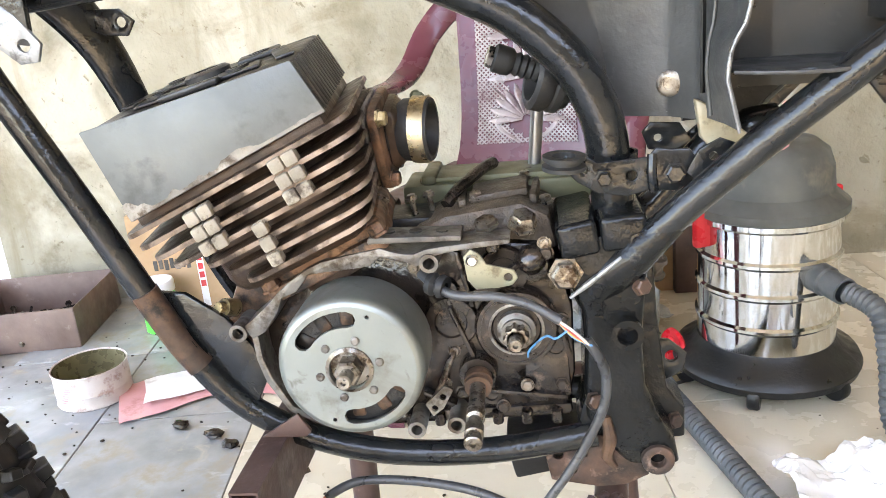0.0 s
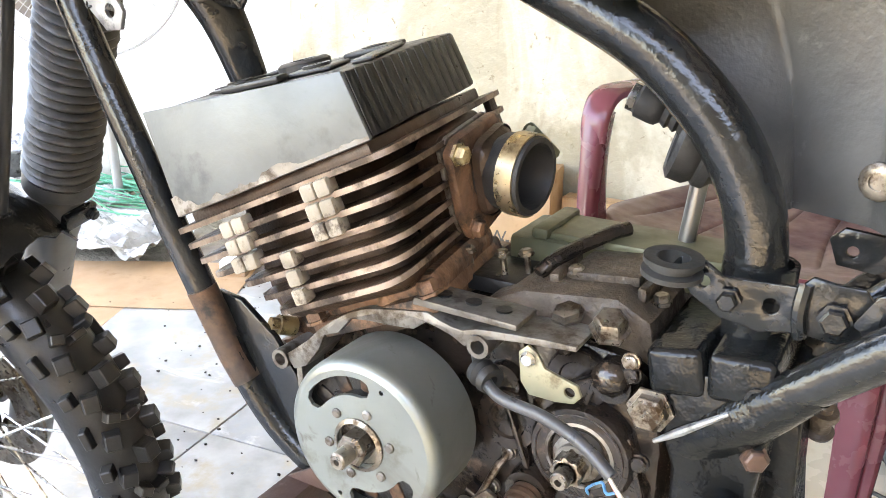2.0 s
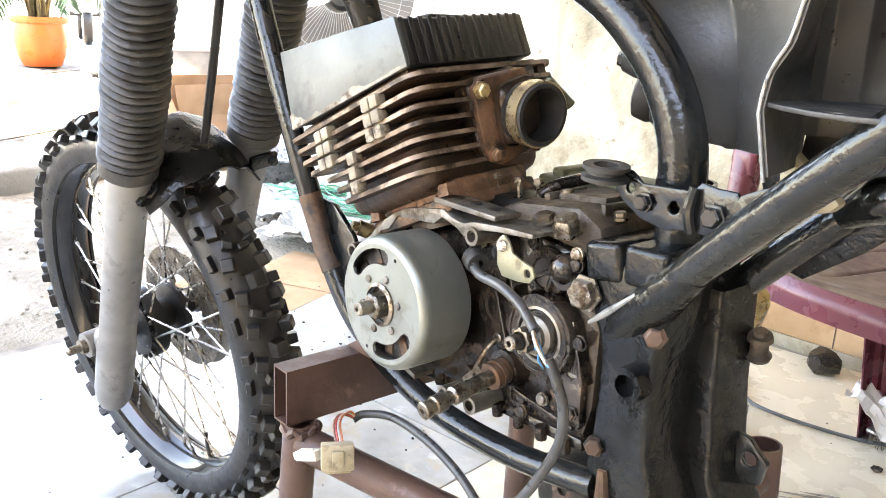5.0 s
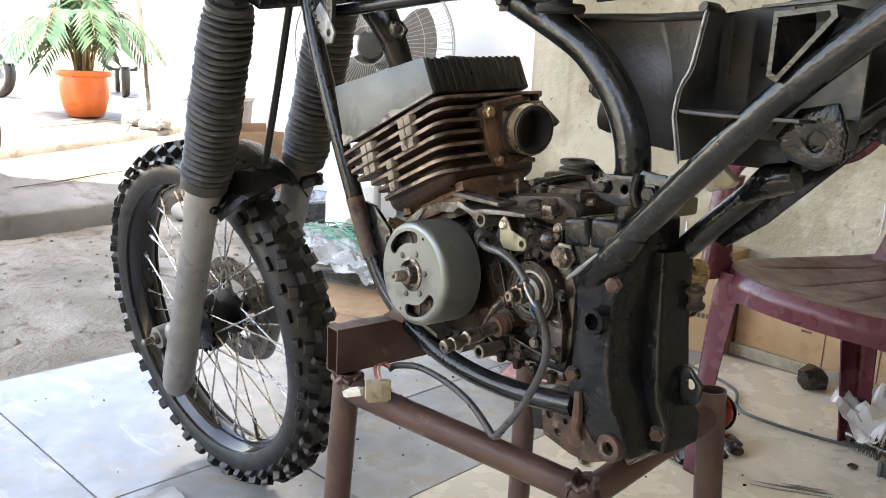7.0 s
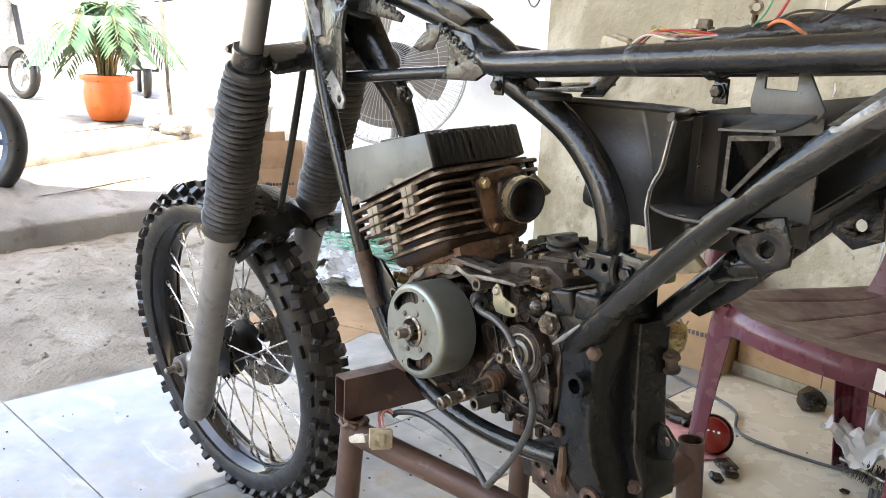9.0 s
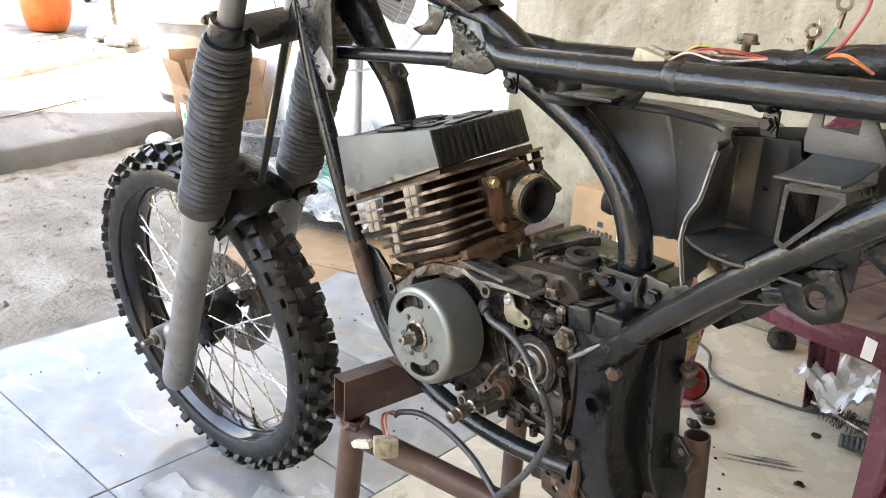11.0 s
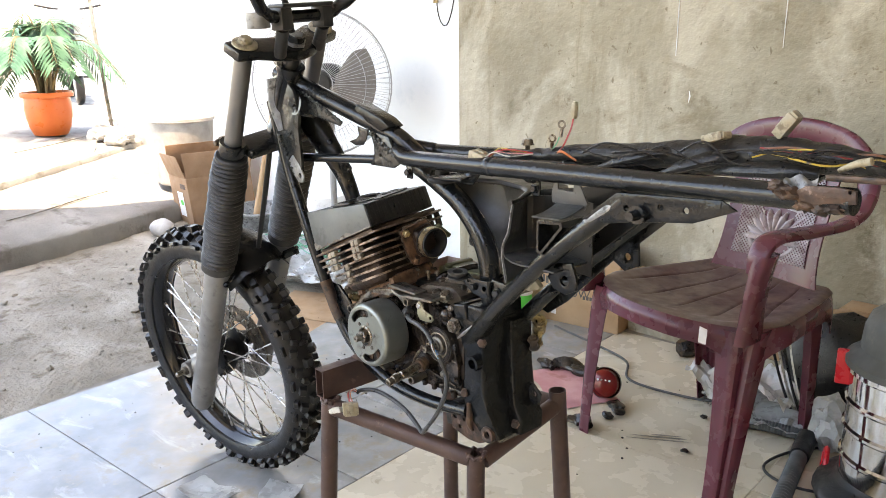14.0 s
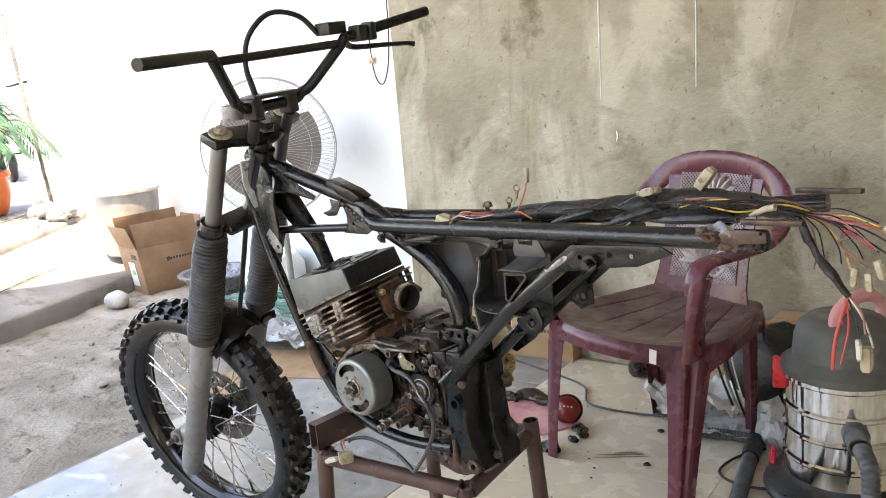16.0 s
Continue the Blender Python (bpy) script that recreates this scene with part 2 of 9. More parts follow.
M_BLACKPL = mat("black plastic", (0.006, 0.006, 0.006), (0.013, 0.013, 0.013), 0.42, 0, 14, 130, 0.35, (0.034, 0.034, 0.032), 0.69, 30)
M_TRAYSH = mat("black tray steel", (0.004, 0.004, 0.004), (0.010, 0.010, 0.0095), 0.40, 0, 20, 120, 0.15, (0.024, 0.024, 0.022), 0.68, 22)
M_AIRBOX = mat("dusty airbox plastic", (0.012, 0.012, 0.012), (0.033, 0.033, 0.032), 0.42, 0, 12, 120, 0.35, (0.06, 0.059, 0.055), 0.67, 22)
M_DUSTBOX = mat("dusty grey airbox", (0.02142, 0.02244, 0.02244), (0.0612, 0.06324, 0.0612), 0.42, 0, 9, 120, 0.35, (0.1224, 0.1224, 0.1163), 0.70, 22)
M_RUBBER = mat("dull black rubber", (0.008, 0.008, 0.008), (0.018, 0.018, 0.017), 0.6, 0, 18, 140, 0.3, (0.045, 0.043, 0.038), 0.68, 40)
M_TYRE = mat("tyre rubber", (0.00576, 0.00576, 0.00576), (0.01368, 0.01296, 0.01224), 0.4, 0, 16, 150, 0.25, (0.036, 0.03456, 0.03168), 0.7, 30)
M_GAITER = mat("dusty fork boot rubber", (0.0204, 0.01997, 0.0187), (0.04675, 0.04505, 0.04165), 0.46, 0, 20, 120, 0.4, (0.07225, 0.0697, 0.06375), 0.66, 40)
M_SLIDER = mat("grey painted slider", (0.19, 0.185, 0.18), (0.25, 0.245, 0.235), 0.42, 0.45, 12, 160, 0.12, (0.15, 0.145, 0.14), 0.65, 30)
M_CHROME = mat("worn steel tube", (0.155, 0.155, 0.155), (0.185, 0.185, 0.18), 0.36, 0.8, 8, 160, 0.03, None, 0.70, 50, 0.04)
M_STEEL = mat("bright steel", (0.45, 0.44, 0.42), (0.62, 0.61, 0.58), 0.28, 1.0, 30, 120, 0.1, (0.25, 0.2, 0.15), 0.66, 60)
M_BOLT = mat("dirty bolt steel", (0.13, 0.112, 0.092), (0.27, 0.24, 0.20), 0.36, 0.85, 60, 200, 0.25, (0.05, 0.032, 0.02), 0.57, 90)
M_BRASS = mat("brassy clamp band", (0.30, 0.225, 0.11), (0.42, 0.33, 0.18), 0.34, 0.85, 40, 150, 0.1, (0.12, 0.085, 0.05), 0.58, 70)
M_STAND = mat("brown primer steel", (0.050, 0.027, 0.022), (0.085, 0.048, 0.038), 0.45, 0.1, 14, 110, 0.3, (0.16, 0.10, 0.08), 0.68, 40)
M_BURN = mat("heat burnt paint", (0.018, 0.012, 0.009), (0.105, 0.058, 0.035), 0.5, 0.15, 34, 110, 0.4, (0.010, 0.010, 0.010), 0.55, 30)
M_MAROON = mat("maroon chair plastic", (0.07788, 0.01711, 0.02655), (0.1156, 0.02773, 0.04012), 0.26, 0, 5, 90, 0.06, (0.1593, 0.05428, 0.06608), 0.70, 9, 0.1)
M_SEATDUST = mat("dirty maroon seat", (0.0805, 0.0391, 0.03565), (0.138, 0.092, 0.0736), 0.48, 0, 9, 90, 0.15, (0.05175, 0.023, 0.023), 0.56, 14)
M_PINKPL = mat("dusty silvery relief", (0.22, 0.165, 0.165), (0.42, 0.37, 0.37), 0.32, 0.15, 9, 90, 0.1, (0.13, 0.05, 0.06), 0.60, 12)
M_TILE = mat("glazed cream tile", (0.22, 0.22, 0.21), (0.35, 0.35, 0.335), 0.15, 0, 7, 100, 0.06, (0.30, 0.265, 0.21), 0.575, 9, 0.12, 0.05)
M_TILEB = mat("glazed beige tile", (0.53, 0.47, 0.35), (0.63, 0.57, 0.445), 0.26, 0, 3, 120, 0.05, (0.44, 0.355, 0.235), 0.66, 4.5, 0.12, 0.04)
M_GROUT = mat("dirty grout", (0.16, 0.14, 0.115), (0.26, 0.235, 0.20), 0.85, 0, 10, 90, 0.3)
M_WALL = mat("stained cement render", (0.2426, 0.2087, 0.1465), (0.3434, 0.304, 0.2289), 0.9, 0, 3.2, 26, 0.7, (0.1511, 0.1236, 0.07783), 0.62, 4.2, 0.06, 0, 0, 0.014)

M_DIRT = mat("packed earth", (0.190, 0.167, 0.130), (0.315, 0.282, 0.230), 0.92, 0, 2.6, 42, 1.0, (0.135, 0.108, 0.078), 0.60, 8.0, 0.05, 0, 0, 0.012)


def streak(m, colour, scale, stretch, lo, hi, amount=1.0, seed=0.0):
    """Lay a further stain over a material, drawn out along one way."""
    n, l = m.node_tree.nodes, m.node_tree.links
    b = n["Principled BSDF"]
    old = b.inputs["Base Color"].links[0].from_socket
    mp = n.new("ShaderNodeMapping")
    mp.inputs["Scale"].default_value, mp.inputs["Location"].default_value = stretch, (seed, seed * 0.7, seed * 1.3)
    l.new(n.new("ShaderNodeTexCoord").outputs["Object"], mp.inputs[0])
    t = n.new("ShaderNodeTexNoise")
    t.inputs["Scale"].default_value, t.inputs["Detail"].default_value, t.inputs["Roughness"].default_value, t.inputs["Distortion"].default_value = scale, 7.0, 0.62, 0.6
    l.new(mp.outputs[0], t.inputs["Vector"])
    r = n.new("ShaderNodeMapRange")
    r.inputs[1].default_value, r.inputs[2].default_value, r.inputs[3].default_value, r.inputs[4].default_value = lo, hi, 0.0, amount
    l.new(t.outputs["Fac"], r.inputs[0])
    x = n.new("ShaderNodeMix")
    x.data_type = "RGBA"
    l.new(r.outputs[0], x.inputs["Factor"])
    l.new(old, x.inputs["A"])
    x.inputs["B"].default_value = (*colour, 1)
    l.new(x.outputs["Result"], b.inputs["Base Color"])


streak(M_WALL, (0.44, 0.395, 0.31), 2.2, (1.0, 1.0, 0.6), 0.50, 0.59, 0.85, 3.0)
streak(M_WALL, (0.20, 0.165, 0.10), 9.0, (1.0, 1.0, 0.12), 0.60, 0.72, 0.6, 8.0)
streak(M_WALL, (0.15, 0.12, 0.075), 34.0, (1.0, 1.0, 1.0), 0.62, 0.70, 0.8, 1.0)
streak(M_WALL, (0.20, 0.165, 0.105), 1.3, (1.0, 1.0, 1.6), 0.58, 0.66, 0.7, 6.0)
streak(M_TILEB, (0.33, 0.26, 0.17), 22.0, (1.0, 1.0, 1.0), 0.62, 0.72, 0.7, 5.0)
streak(M_TILEB, (0.58, 0.50, 0.37), 2.0, (1.0, 1.0, 1.0), 0.48, 0.68, 0.7, 2.0)
streak(M_TILE, (0.38, 0.345, 0.28), 14.0, (1.0, 1.0, 1.0), 0.60, 0.72, 0.7, 5.0)
streak(M_DIRT, (0.42, 0.385, 0.33), 1.6, (1.0, 2.0, 1.0), 0.52, 0.66, 0.7, 4.0)
streak(M_DIRT, (0.14, 0.11, 0.08), 16.0, (1.0, 1.6, 1.0), 0.62, 0.74, 0.7, 9.0)
streak(M_TILE, (0.24, 0.255, 0.27), 3.4, (1.0, 1.0, 1.0), 0.50, 0.66, 0.75, 11.0)
streak(M_TILE, (0.55, 0.55, 0.52), 6.0, (1.0, 2.2, 1.0), 0.58, 0.70, 0.6, 14.0)
streak(M_ROTOR, (0.085, 0.075, 0.058), 55.0, (1.0, 1.0, 1.0), 0.63, 0.72, 0.7, 3.0)
streak(M_ROTOR, (0.13, 0.125, 0.105), 12.0, (1.0, 1.0, 1.0), 0.50, 0.66, 0.6, 7.0)
streak(M_SEATDUST, (0.16, 0.12, 0.095), 4.0, (1.0, 1.0, 1.0), 0.45, 0.62, 0.8, 5.0)
M_WHITE = mat("whitewashed wall", (0.74, 0.77, 0.78), (0.82, 0.83, 0.83), 0.8, 0, 2, 60, 0.2, (0.66, 0.70, 0.72), 0.62, 2)
M_SCUFF = mat("rubbed grey scuff", (0.20, 0.18, 0.15), (0.33, 0.30, 0.25), 0.6, 0, 60, 120, 0.1, (0.10, 0.09, 0.08), 0.55, 80)
M_CONC = mat("sunny worn concrete", (0.174, 0.1653, 0.1479), (0.261, 0.2479, 0.2218), 0.9, 0, 3, 50, 0.7, (0.1131, 0.1001, 0.08265), 0.60, 4, 0.05, 0, 0, 0.01)
M_KERB = mat("mossy kerb face", (0.12, 0.11, 0.095), (0.24, 0.22, 0.19), 0.95, 0, 7, 60, 0.8, (0.07, 0.075, 0.05), 0.58, 12, 0.05, 0, 0, 0.01)
M_CEIL = mat("grey ceiling", (0.42, 0.40, 0.37), (0.52, 0.50, 0.47), 0.9, 0, 3, 60, 0.3)
M_CARD = mat("brown cardboard", (0.336, 0.204, 0.108), (0.432, 0.28, 0.16), 0.8, 0, 8, 120, 0.2, (0.272, 0.152, 0.076), 0.64, 12)
M_CARDSUN = mat("pale orange cardboard", (0.27, 0.155, 0.085), (0.35, 0.215, 0.13), 0.8, 0, 8, 120, 0.15)
M_INK = mat("dark print", (0.05, 0.045, 0.04), (0.08, 0.07, 0.06), 0.7, 0, 30, 100, 0)
M_REDINK = mat("red printed tape", (0.48, 0.03, 0.035), (0.6, 0.06, 0.06), 0.45, 0, 30, 100, 0)
M_REDPL = mat("red plastic", (0.50, 0.012, 0.022), (0.62, 0.025, 0.035), 0.3, 0, 10, 80, 0.05)
M_ORANGE = mat("orange plastic pot", (0.50, 0.10, 0.022), (0.58, 0.135, 0.030), 0.38, 0, 5, 80, 0.05, (0.62, 0.13, 0.04), 0.66, 9)
M_LEAF = mat("palm leaf", (0.022, 0.080, 0.042), (0.062, 0.145, 0.075), 0.4, 0, 14, 80, 0.1, vary=0.35)
M_STEM = mat("palm stem", (0.10, 0.07, 0.035), (0.17, 0.13, 0.06), 0.7, 0, 20, 80, 0.3)
M_SOIL = mat("pot soil", (0.05, 0.035, 0.022), (0.09, 0.065, 0.04), 0.95, 0, 20, 60, 0.8)
M_INOX = mat("polished stainless drum", (0.60, 0.60, 0.59), (0.70, 0.69, 0.67), 0.085, 1.0, 9, 60, 0.04, (0.42, 0.38, 0.32), 0.67, 14, 0.07)
M_VACTOP = mat("dusty grey-green plastic", (0.062, 0.0651, 0.0589), (0.0992, 0.1023, 0.093), 0.6, 0, 8, 90, 0.15, (0.1364, 0.124, 0.0992), 0.62, 10)
M_HOSE = mat("grey ribbed hose", (0.045, 0.05, 0.052), (0.085, 0.09, 0.092), 0.5, 0, 20, 90, 0.1)
M_RIM = mat("polished black rim", (0.035, 0.035, 0.036), (0.06, 0.06, 0.06), 0.12, 0.85, 12, 90, 0.04, None, 0.6, 30, 0.05)
M_TRAY = mat("brown steel tray", (0.13, 0.085, 0.070), (0.20, 0.135, 0.11), 0.55, 0.1, 12, 90, 0.25, (0.26, 0.20, 0.17), 0.66, 20)
M_TIN = mat("grimy cream tin", (0.50, 0.43, 0.39), (0.62, 0.56, 0.52), 0.5, 0.1, 15, 90, 0.2, (0.32, 0.2, 0.17), 0.6, 25)
M_TININ = mat("oily tin inside", (0.14, 0.12, 0.06), (0.24, 0.21, 0.12), 0.3, 0.4, 12, 80, 0.2)
M_GREEN = mat("bright green label", (0.04, 0.50, 0.06), (0.07, 0.62, 0.09), 0.4, 0, 10, 80, 0.05)
M_PAPER = mat("white plastic film", (0.66, 0.65, 0.63), (0.76, 0.75, 0.73), 0.45, 0, 12, 80, 0.2, (0.5, 0.47, 0.43), 0.64, 12)
M_PINK = mat("pink paper sheet", (0.52, 0.22, 0.22), (0.64, 0.34, 0.33), 0.7, 0, 8, 80, 0.15, (0.4, 0.15, 0.13), 0.62, 10)
M_NET = mat("green nylon rope", (0.035, 0.22, 0.13), (0.07, 0.33, 0.21), 0.6, 0, 30, 80, 0.1)
M_BAG = mat("crumpled clear film", (0.28, 0.29, 0.28), (0.40, 0.41, 0.40), 0.3, 0, 12, 60, 0.3)
M_IVORY = mat("ivory connector plastic", (0.2349, 0.1958, 0.1218), (0.348, 0.3045, 0.2175), 0.45, 0, 40, 100, 0.08, (0.1305, 0.1001, 0.0609), 0.58, 60)
M_TAPE = mat("black loom tape", (0.0064, 0.0064, 0.0064), (0.0176, 0.0168, 0.016), 0.38, 0, 40, 150, 0.5, (0.048, 0.044, 0.0368), 0.66, 70, dist=0.003)
M_DETENT = mat("beige plated plate", (0.20, 0.185, 0.12), (0.28, 0.26, 0.18), 0.5, 0.3, 20, 90, 0.15, (0.10, 0.085, 0.05), 0.6, 40)
M_OLIVE = mat("olive sheet cover", (0.075, 0.075, 0.042), (0.12, 0.118, 0.068), 0.5, 0.2, 14, 90, 0.15, (0.07, 0.065, 0.04), 0.62, 20)
M_FAN = mat("grey fan plastic", (0.25, 0.245, 0.24), (0.31, 0.305, 0.295), 0.5, 0, 10, 80, 0.05)
M_BLADE = mat("taupe fan blade", (0.15, 0.135, 0.12), (0.20, 0.18, 0.16), 0.5, 0, 10, 80, 0.05, (0.26, 0.24, 0.21), 0.62, 12)
M_WIREGREY = mat("fan guard wire", (0.38, 0.38, 0.37), (0.46, 0.46, 0.45), 0.4, 0.3, 10, 80, 0)
M_STONE = mat("river stone", (0.32, 0.30, 0.27), (0.44, 0.42, 0.38), 0.85, 0, 12, 60, 0.4)
M_BLUE = mat("blue painted metal", (0.03, 0.06, 0.11), (0.05, 0.09, 0.15), 0.35, 0.1, 10, 80, 0.05)
M_GREYPAINT = mat("silver grey paint", (0.30, 0.31, 0.31), (0.40, 0.41, 0.41), 0.35, 0.3, 10, 80, 0.05)


def cable(name, c):
    return mat(name, c, tuple(v * 0.7 + 0.04 for v in c), 0.45, 0, 60, 100, 0, (0.10, 0.08, 0.065), 0.6, 90)


M_WRED, M_WYEL, M_WORA, M_WGRN = cable("red wire", (0.42, 0.03, 0.03)), cable("yellow wire", (0.55, 0.36, 0.05)), cable("orange wire", (0.55, 0.15, 0.04)), cable("green wire", (0.05, 0.3, 0.15))
M_WPNK, M_WWHT, M_WBLU, M_WBRN = cable("pink wire", (0.5, 0.17, 0.18)), cable("white wire", (0.5, 0.47, 0.4)), cable("blue wire", (0.05, 0.25, 0.5)), cable("brown wire", (0.22, 0.09, 0.05))
M_GREYSLEEVE = mat("grey cable sleeve", (0.022, 0.023, 0.024), (0.055, 0.056, 0.057), 0.36, 0, 30, 100, 0.2, (0.12, 0.12, 0.118), 0.68, 40)

M_GLASSRED = bpy.data.materials.new("red lamp lens")
M_GLASSRED.use_nodes = True
_b = M_GLASSRED.node_tree.nodes["Principled BSDF"]
_b.inputs["Base Color"].default_value = (0.26, 0.012, 0.010, 1)
_b.inputs["Roughness"].default_value, _b.inputs["Transmission Weight"].default_value = 0.12, 0.45

# ---- the room and the yard ----
def slab(name, outline, z0, z1, material, label, category, bevel=0.0, parent=None):
    ob = part(name, plate(bmesh.new(), outline, z1 - z0, Matrix.Translation((0, 0, z0)), bevel=bevel), material, parent)
    return tagged(ob, label, category, kind="structure")


gb = bmesh.new()
bmesh.ops.create_grid(gb, x_segments=4, y_segments=4, size=150, matrix=Matrix.Translation((0, 0, -0.03)))
tagged(part("ground", gb, M_DIRT), "bare packed earth around the workshop", "ground", kind="structure")

# uneven earth strip between the tiles and the step, seen close
eb = bmesh.new()
def earth(u, v):
    x, y = -4.4 + 3.0 * u, -2.6 + 5.4 * v
    q = V(x * 1.7, y * 1.7, 0)
    h = 0.018 * noise.noise(q) + 0.011 * noise.noise(q * 3.1) + 0.006 * noise.noise(q * 8) + 0.003 * noise.noise(q * 19)
    h -= 0.012 * (1 - abs(noise.noise(q * 1.9 + V(3, 1, 5)))) ** 22 * max(0.0, noise.noise(q * 0.8 + V(9, 2, 0)) + 0.35)
    return x, y, -0.012 + h - 0.03 * max(0, u - 0.9) * 10
grid_sheet(eb, 200, 320, earth)
tagged(part("earth_strip", eb, M_DIRT, angle=80), "uneven trodden earth with shallow dents", "ground", kind="structure")

def along(table, k):
    """Value at k in a table of sorted pairs."""
    for (a, p), (b, q) in zip(table, table[1:]):
        if k <= b:
            return p + (q - p) * max(0.0, (k - a) / (b - a))
    return table[-1][1]
FRONT = [(-9.0, -2.75), (-0.6, -2.78), (0.73, -3.26), (1.25, -3.45), (1.85, -3.68), (2.6, -3.9)]
BACK = [(-9.0, -3.35), (-0.6, -3.37), (0.25, -3.52), (0.91, -3.99), (1.40, -4.43), (1.70, -4.70), (2.03, -5.02), (2.6, -5.55)]
def apron_slab(name, near, far, z0, z1, foot, label):
    """A poured slab that climbs from its front edge to its back edge, with a worn lip."""
    b = bmesh.new()
    rows = []
    ys = [-9 + 8.4 * i / 6 for i in range(6)] + [-0.6 + 3.2 * i / 48 for i in range(49)]
    for y in ys:
        xa, xb = along(near, y), (far if isinstance(far, (int, float)) else along(far, y))
        wob = 0.018 * noise.noise(V(y * 3.1, z0 * 9, 1)) + 0.008 * noise.noise(V(y * 11, 2, z1))
        row = [(xa + wob, foot), (xa + wob - 0.004, z0 - 0.016), (xa + wob - 0.018, z0 + 0.004 * noise.noise(V(y * 9, 5, 0)))]
        for k in range(1, 15):
            x = xa - 0.018 + (xb - xa + 0.018) * k / 14
            row.append((x, z0 + (z1 - z0) * k / 14 + 0.007 * noise.noise(V(x * 2.3, y * 2.3, 3)) + 0.003 * noise.noise(V(x * 8, y * 8, 7))))
        rows.append([b.verts.new((x, y, z)) for x, z in row])
    for r0, r1 in zip(rows, rows[1:]):
        for i in range(len(r0) - 1):
            b.faces.new((r0[i], r0[i + 1], r1[i + 1], r1[i]))
    return tagged(part(name, b, M_CONC, angle=50), label, "step", kind="structure")
apron_slab("step", FRONT, BACK, 0.095, 0.252, -0.03, "worn concrete ramp with a dark edge")
apron_slab("upper_step", BACK, -6.7, 0.288, 0.365, 0.20, "sunlit concrete slab of the yard")
slab("yard", [(-80, -40), (-6.6, -40), (-6.6, 40), (-80, 40)], 0.0, 0.362, M_CONC, "bright concrete yard", "ground", 0.01)

WX0, WX1, H = -1.64, 3.5, 3.1
slab("wall_back", [(WX0, 2.33), (WX1, 2.45), (WX1, 2.65), (WX0, 2.53)], -0.02, H, M_WALL, "stained unpainted cement wall with damp marks", "wall", 0.006)
slab("wall_white", [(-5.86, 2.44), (-1.642, 2.40), (-1.642, 2.53), (-5.86, 2.57)], -0.02, H + 0.6, M_WHITE, "whitewashed wall in bright daylight", "wall", 0.004)
# Unseen side wall, added to close the room against light from the right.
slab("wall_side", [(WX1, -4.6), (WX1 + 0.2, -4.6), (WX1 + 0.2, 2.65), (WX1, 2.65)], -0.02, H, M_WALL, "unseen cement side wall added to close the room", "wall")
# Unseen wall, added so black surfaces facing it reflect less bright sky.
slab("wall_front", [(-0.6, -4.8), (WX1 + 0.2, -4.8), (WX1 + 0.2, -4.6), (-0.6, -4.6)], -0.02, H, M_WALL, "unseen cement wall added to dim reflections on the motorcycle", "wall")
# Unseen roof slab; its left and front edges set how much daylight enters.
slab("ceiling", [(-3.22, -1.9), (WX1 + 0.2, -1.9), (WX1 + 0.2, 2.66), (-1.635, 2.54), (-1.635, 2.39), (-3.22, 2.40)], H, H + 0.15, M_CEIL, "unseen grey ceiling slab, edges set to shade the interior", "ceiling")

# tiled floor: grout bed and single tiles in a grid turned a little
TS, TROT, TORG = 0.362, 7.0, (-0.80, 0.45)
floor = slab("floor", [(-1.50, -4.6), (WX1, -4.6), (WX1, 2.36), (-1.57, 2.32), (-1.70, 1.9), (-1.62, 0.78), (-1.50, 0.25)], -0.05, -0.004, M_GROUT, "glazed tile floor with dirty joints", "floor")

# ---- the motorcycle: frame ----
bike = thing("motorcycle", (-0.1, 0.69, 0.0), "stripped black motorcycle with engine and knobbly front wheel on stand", "motorcycle")
LT, LB = V(-0.323, 0.523, 1.086), V(-0.770, 0.585, 0.212)
S = (LT - LB).normalized()                         # steering axis, upwards
A0 = V(-0.188, 1.0, 0.07)                         # the fork is turned a little
A = (A0 - S * A0.dot(S)).normalized()              # across the fork, to the bike's right
B = A.cross(S).normalized()                        # ahead or behind the fork
if B.x < 0:
    B = -B
FSEP = 0.19
HD = LT + A * FSEP / 2 + B * 0.03                  # steering stem top

frame_ob = part("frame", lathe(bmesh.new(), [(0.018, 0.0), (0.0275, 0.0), (0.0275, 0.012), (0.0245, 0.016), (0.0245, 0.134), (0.0275, 0.138), (0.0275, 0.15), (0.018, 0.15)], axis(HD - S * 0.185, S), 28), M_FRAME, bike, "black painted steel frame with drips and chips")


def ftube(name, pts, r, material=None, label="", sub=8, seg=16, **k):
    return part(name, tube(bmesh.new(), pts, r, seg, sub, **k), material or M_FRAME, frame_ob, label)


ftube("backbone", [(-0.385, 0.632, 1.040), (-0.26, 0.648, 0.9985), (-0.13, 0.664, 0.958), (-0.065, 0.672, 0.934), (-0.02, 0.685, 0.900)], 0.0165)
ftube("seat_rail", [(-0.085, 0.668, 0.921), (-0.045, 0.660, 0.909), (0.0, 0.655, 0.904), (0.25, 0.640, 0.917), (0.5, 0.622, 0.930), (0.745, 0.602, 0.944)], 0.0145)
ftube("seat_rail", [(-0.085, 0.690, 0.918), (-0.03, 0.718, 0.910), (0.0, 0.727, 0.908), (0.25, 0.750, 0.918), (0.5, 0.772, 0.935), (0.76, 0.79, 0.960)], 0.0145)
ftube("seat_tube", [(-0.05, 0.692, 0.892), (0.004, 0.695, 0.867), (0.059, 0.695, 0.839), (0.093, 0.695, 0.812), (0.118, 0.695, 0.782), (0.135, 0.695, 0.745), (0.141, 0.695, 0.70), (0.142, 0.697, 0.655)], 0.0178)
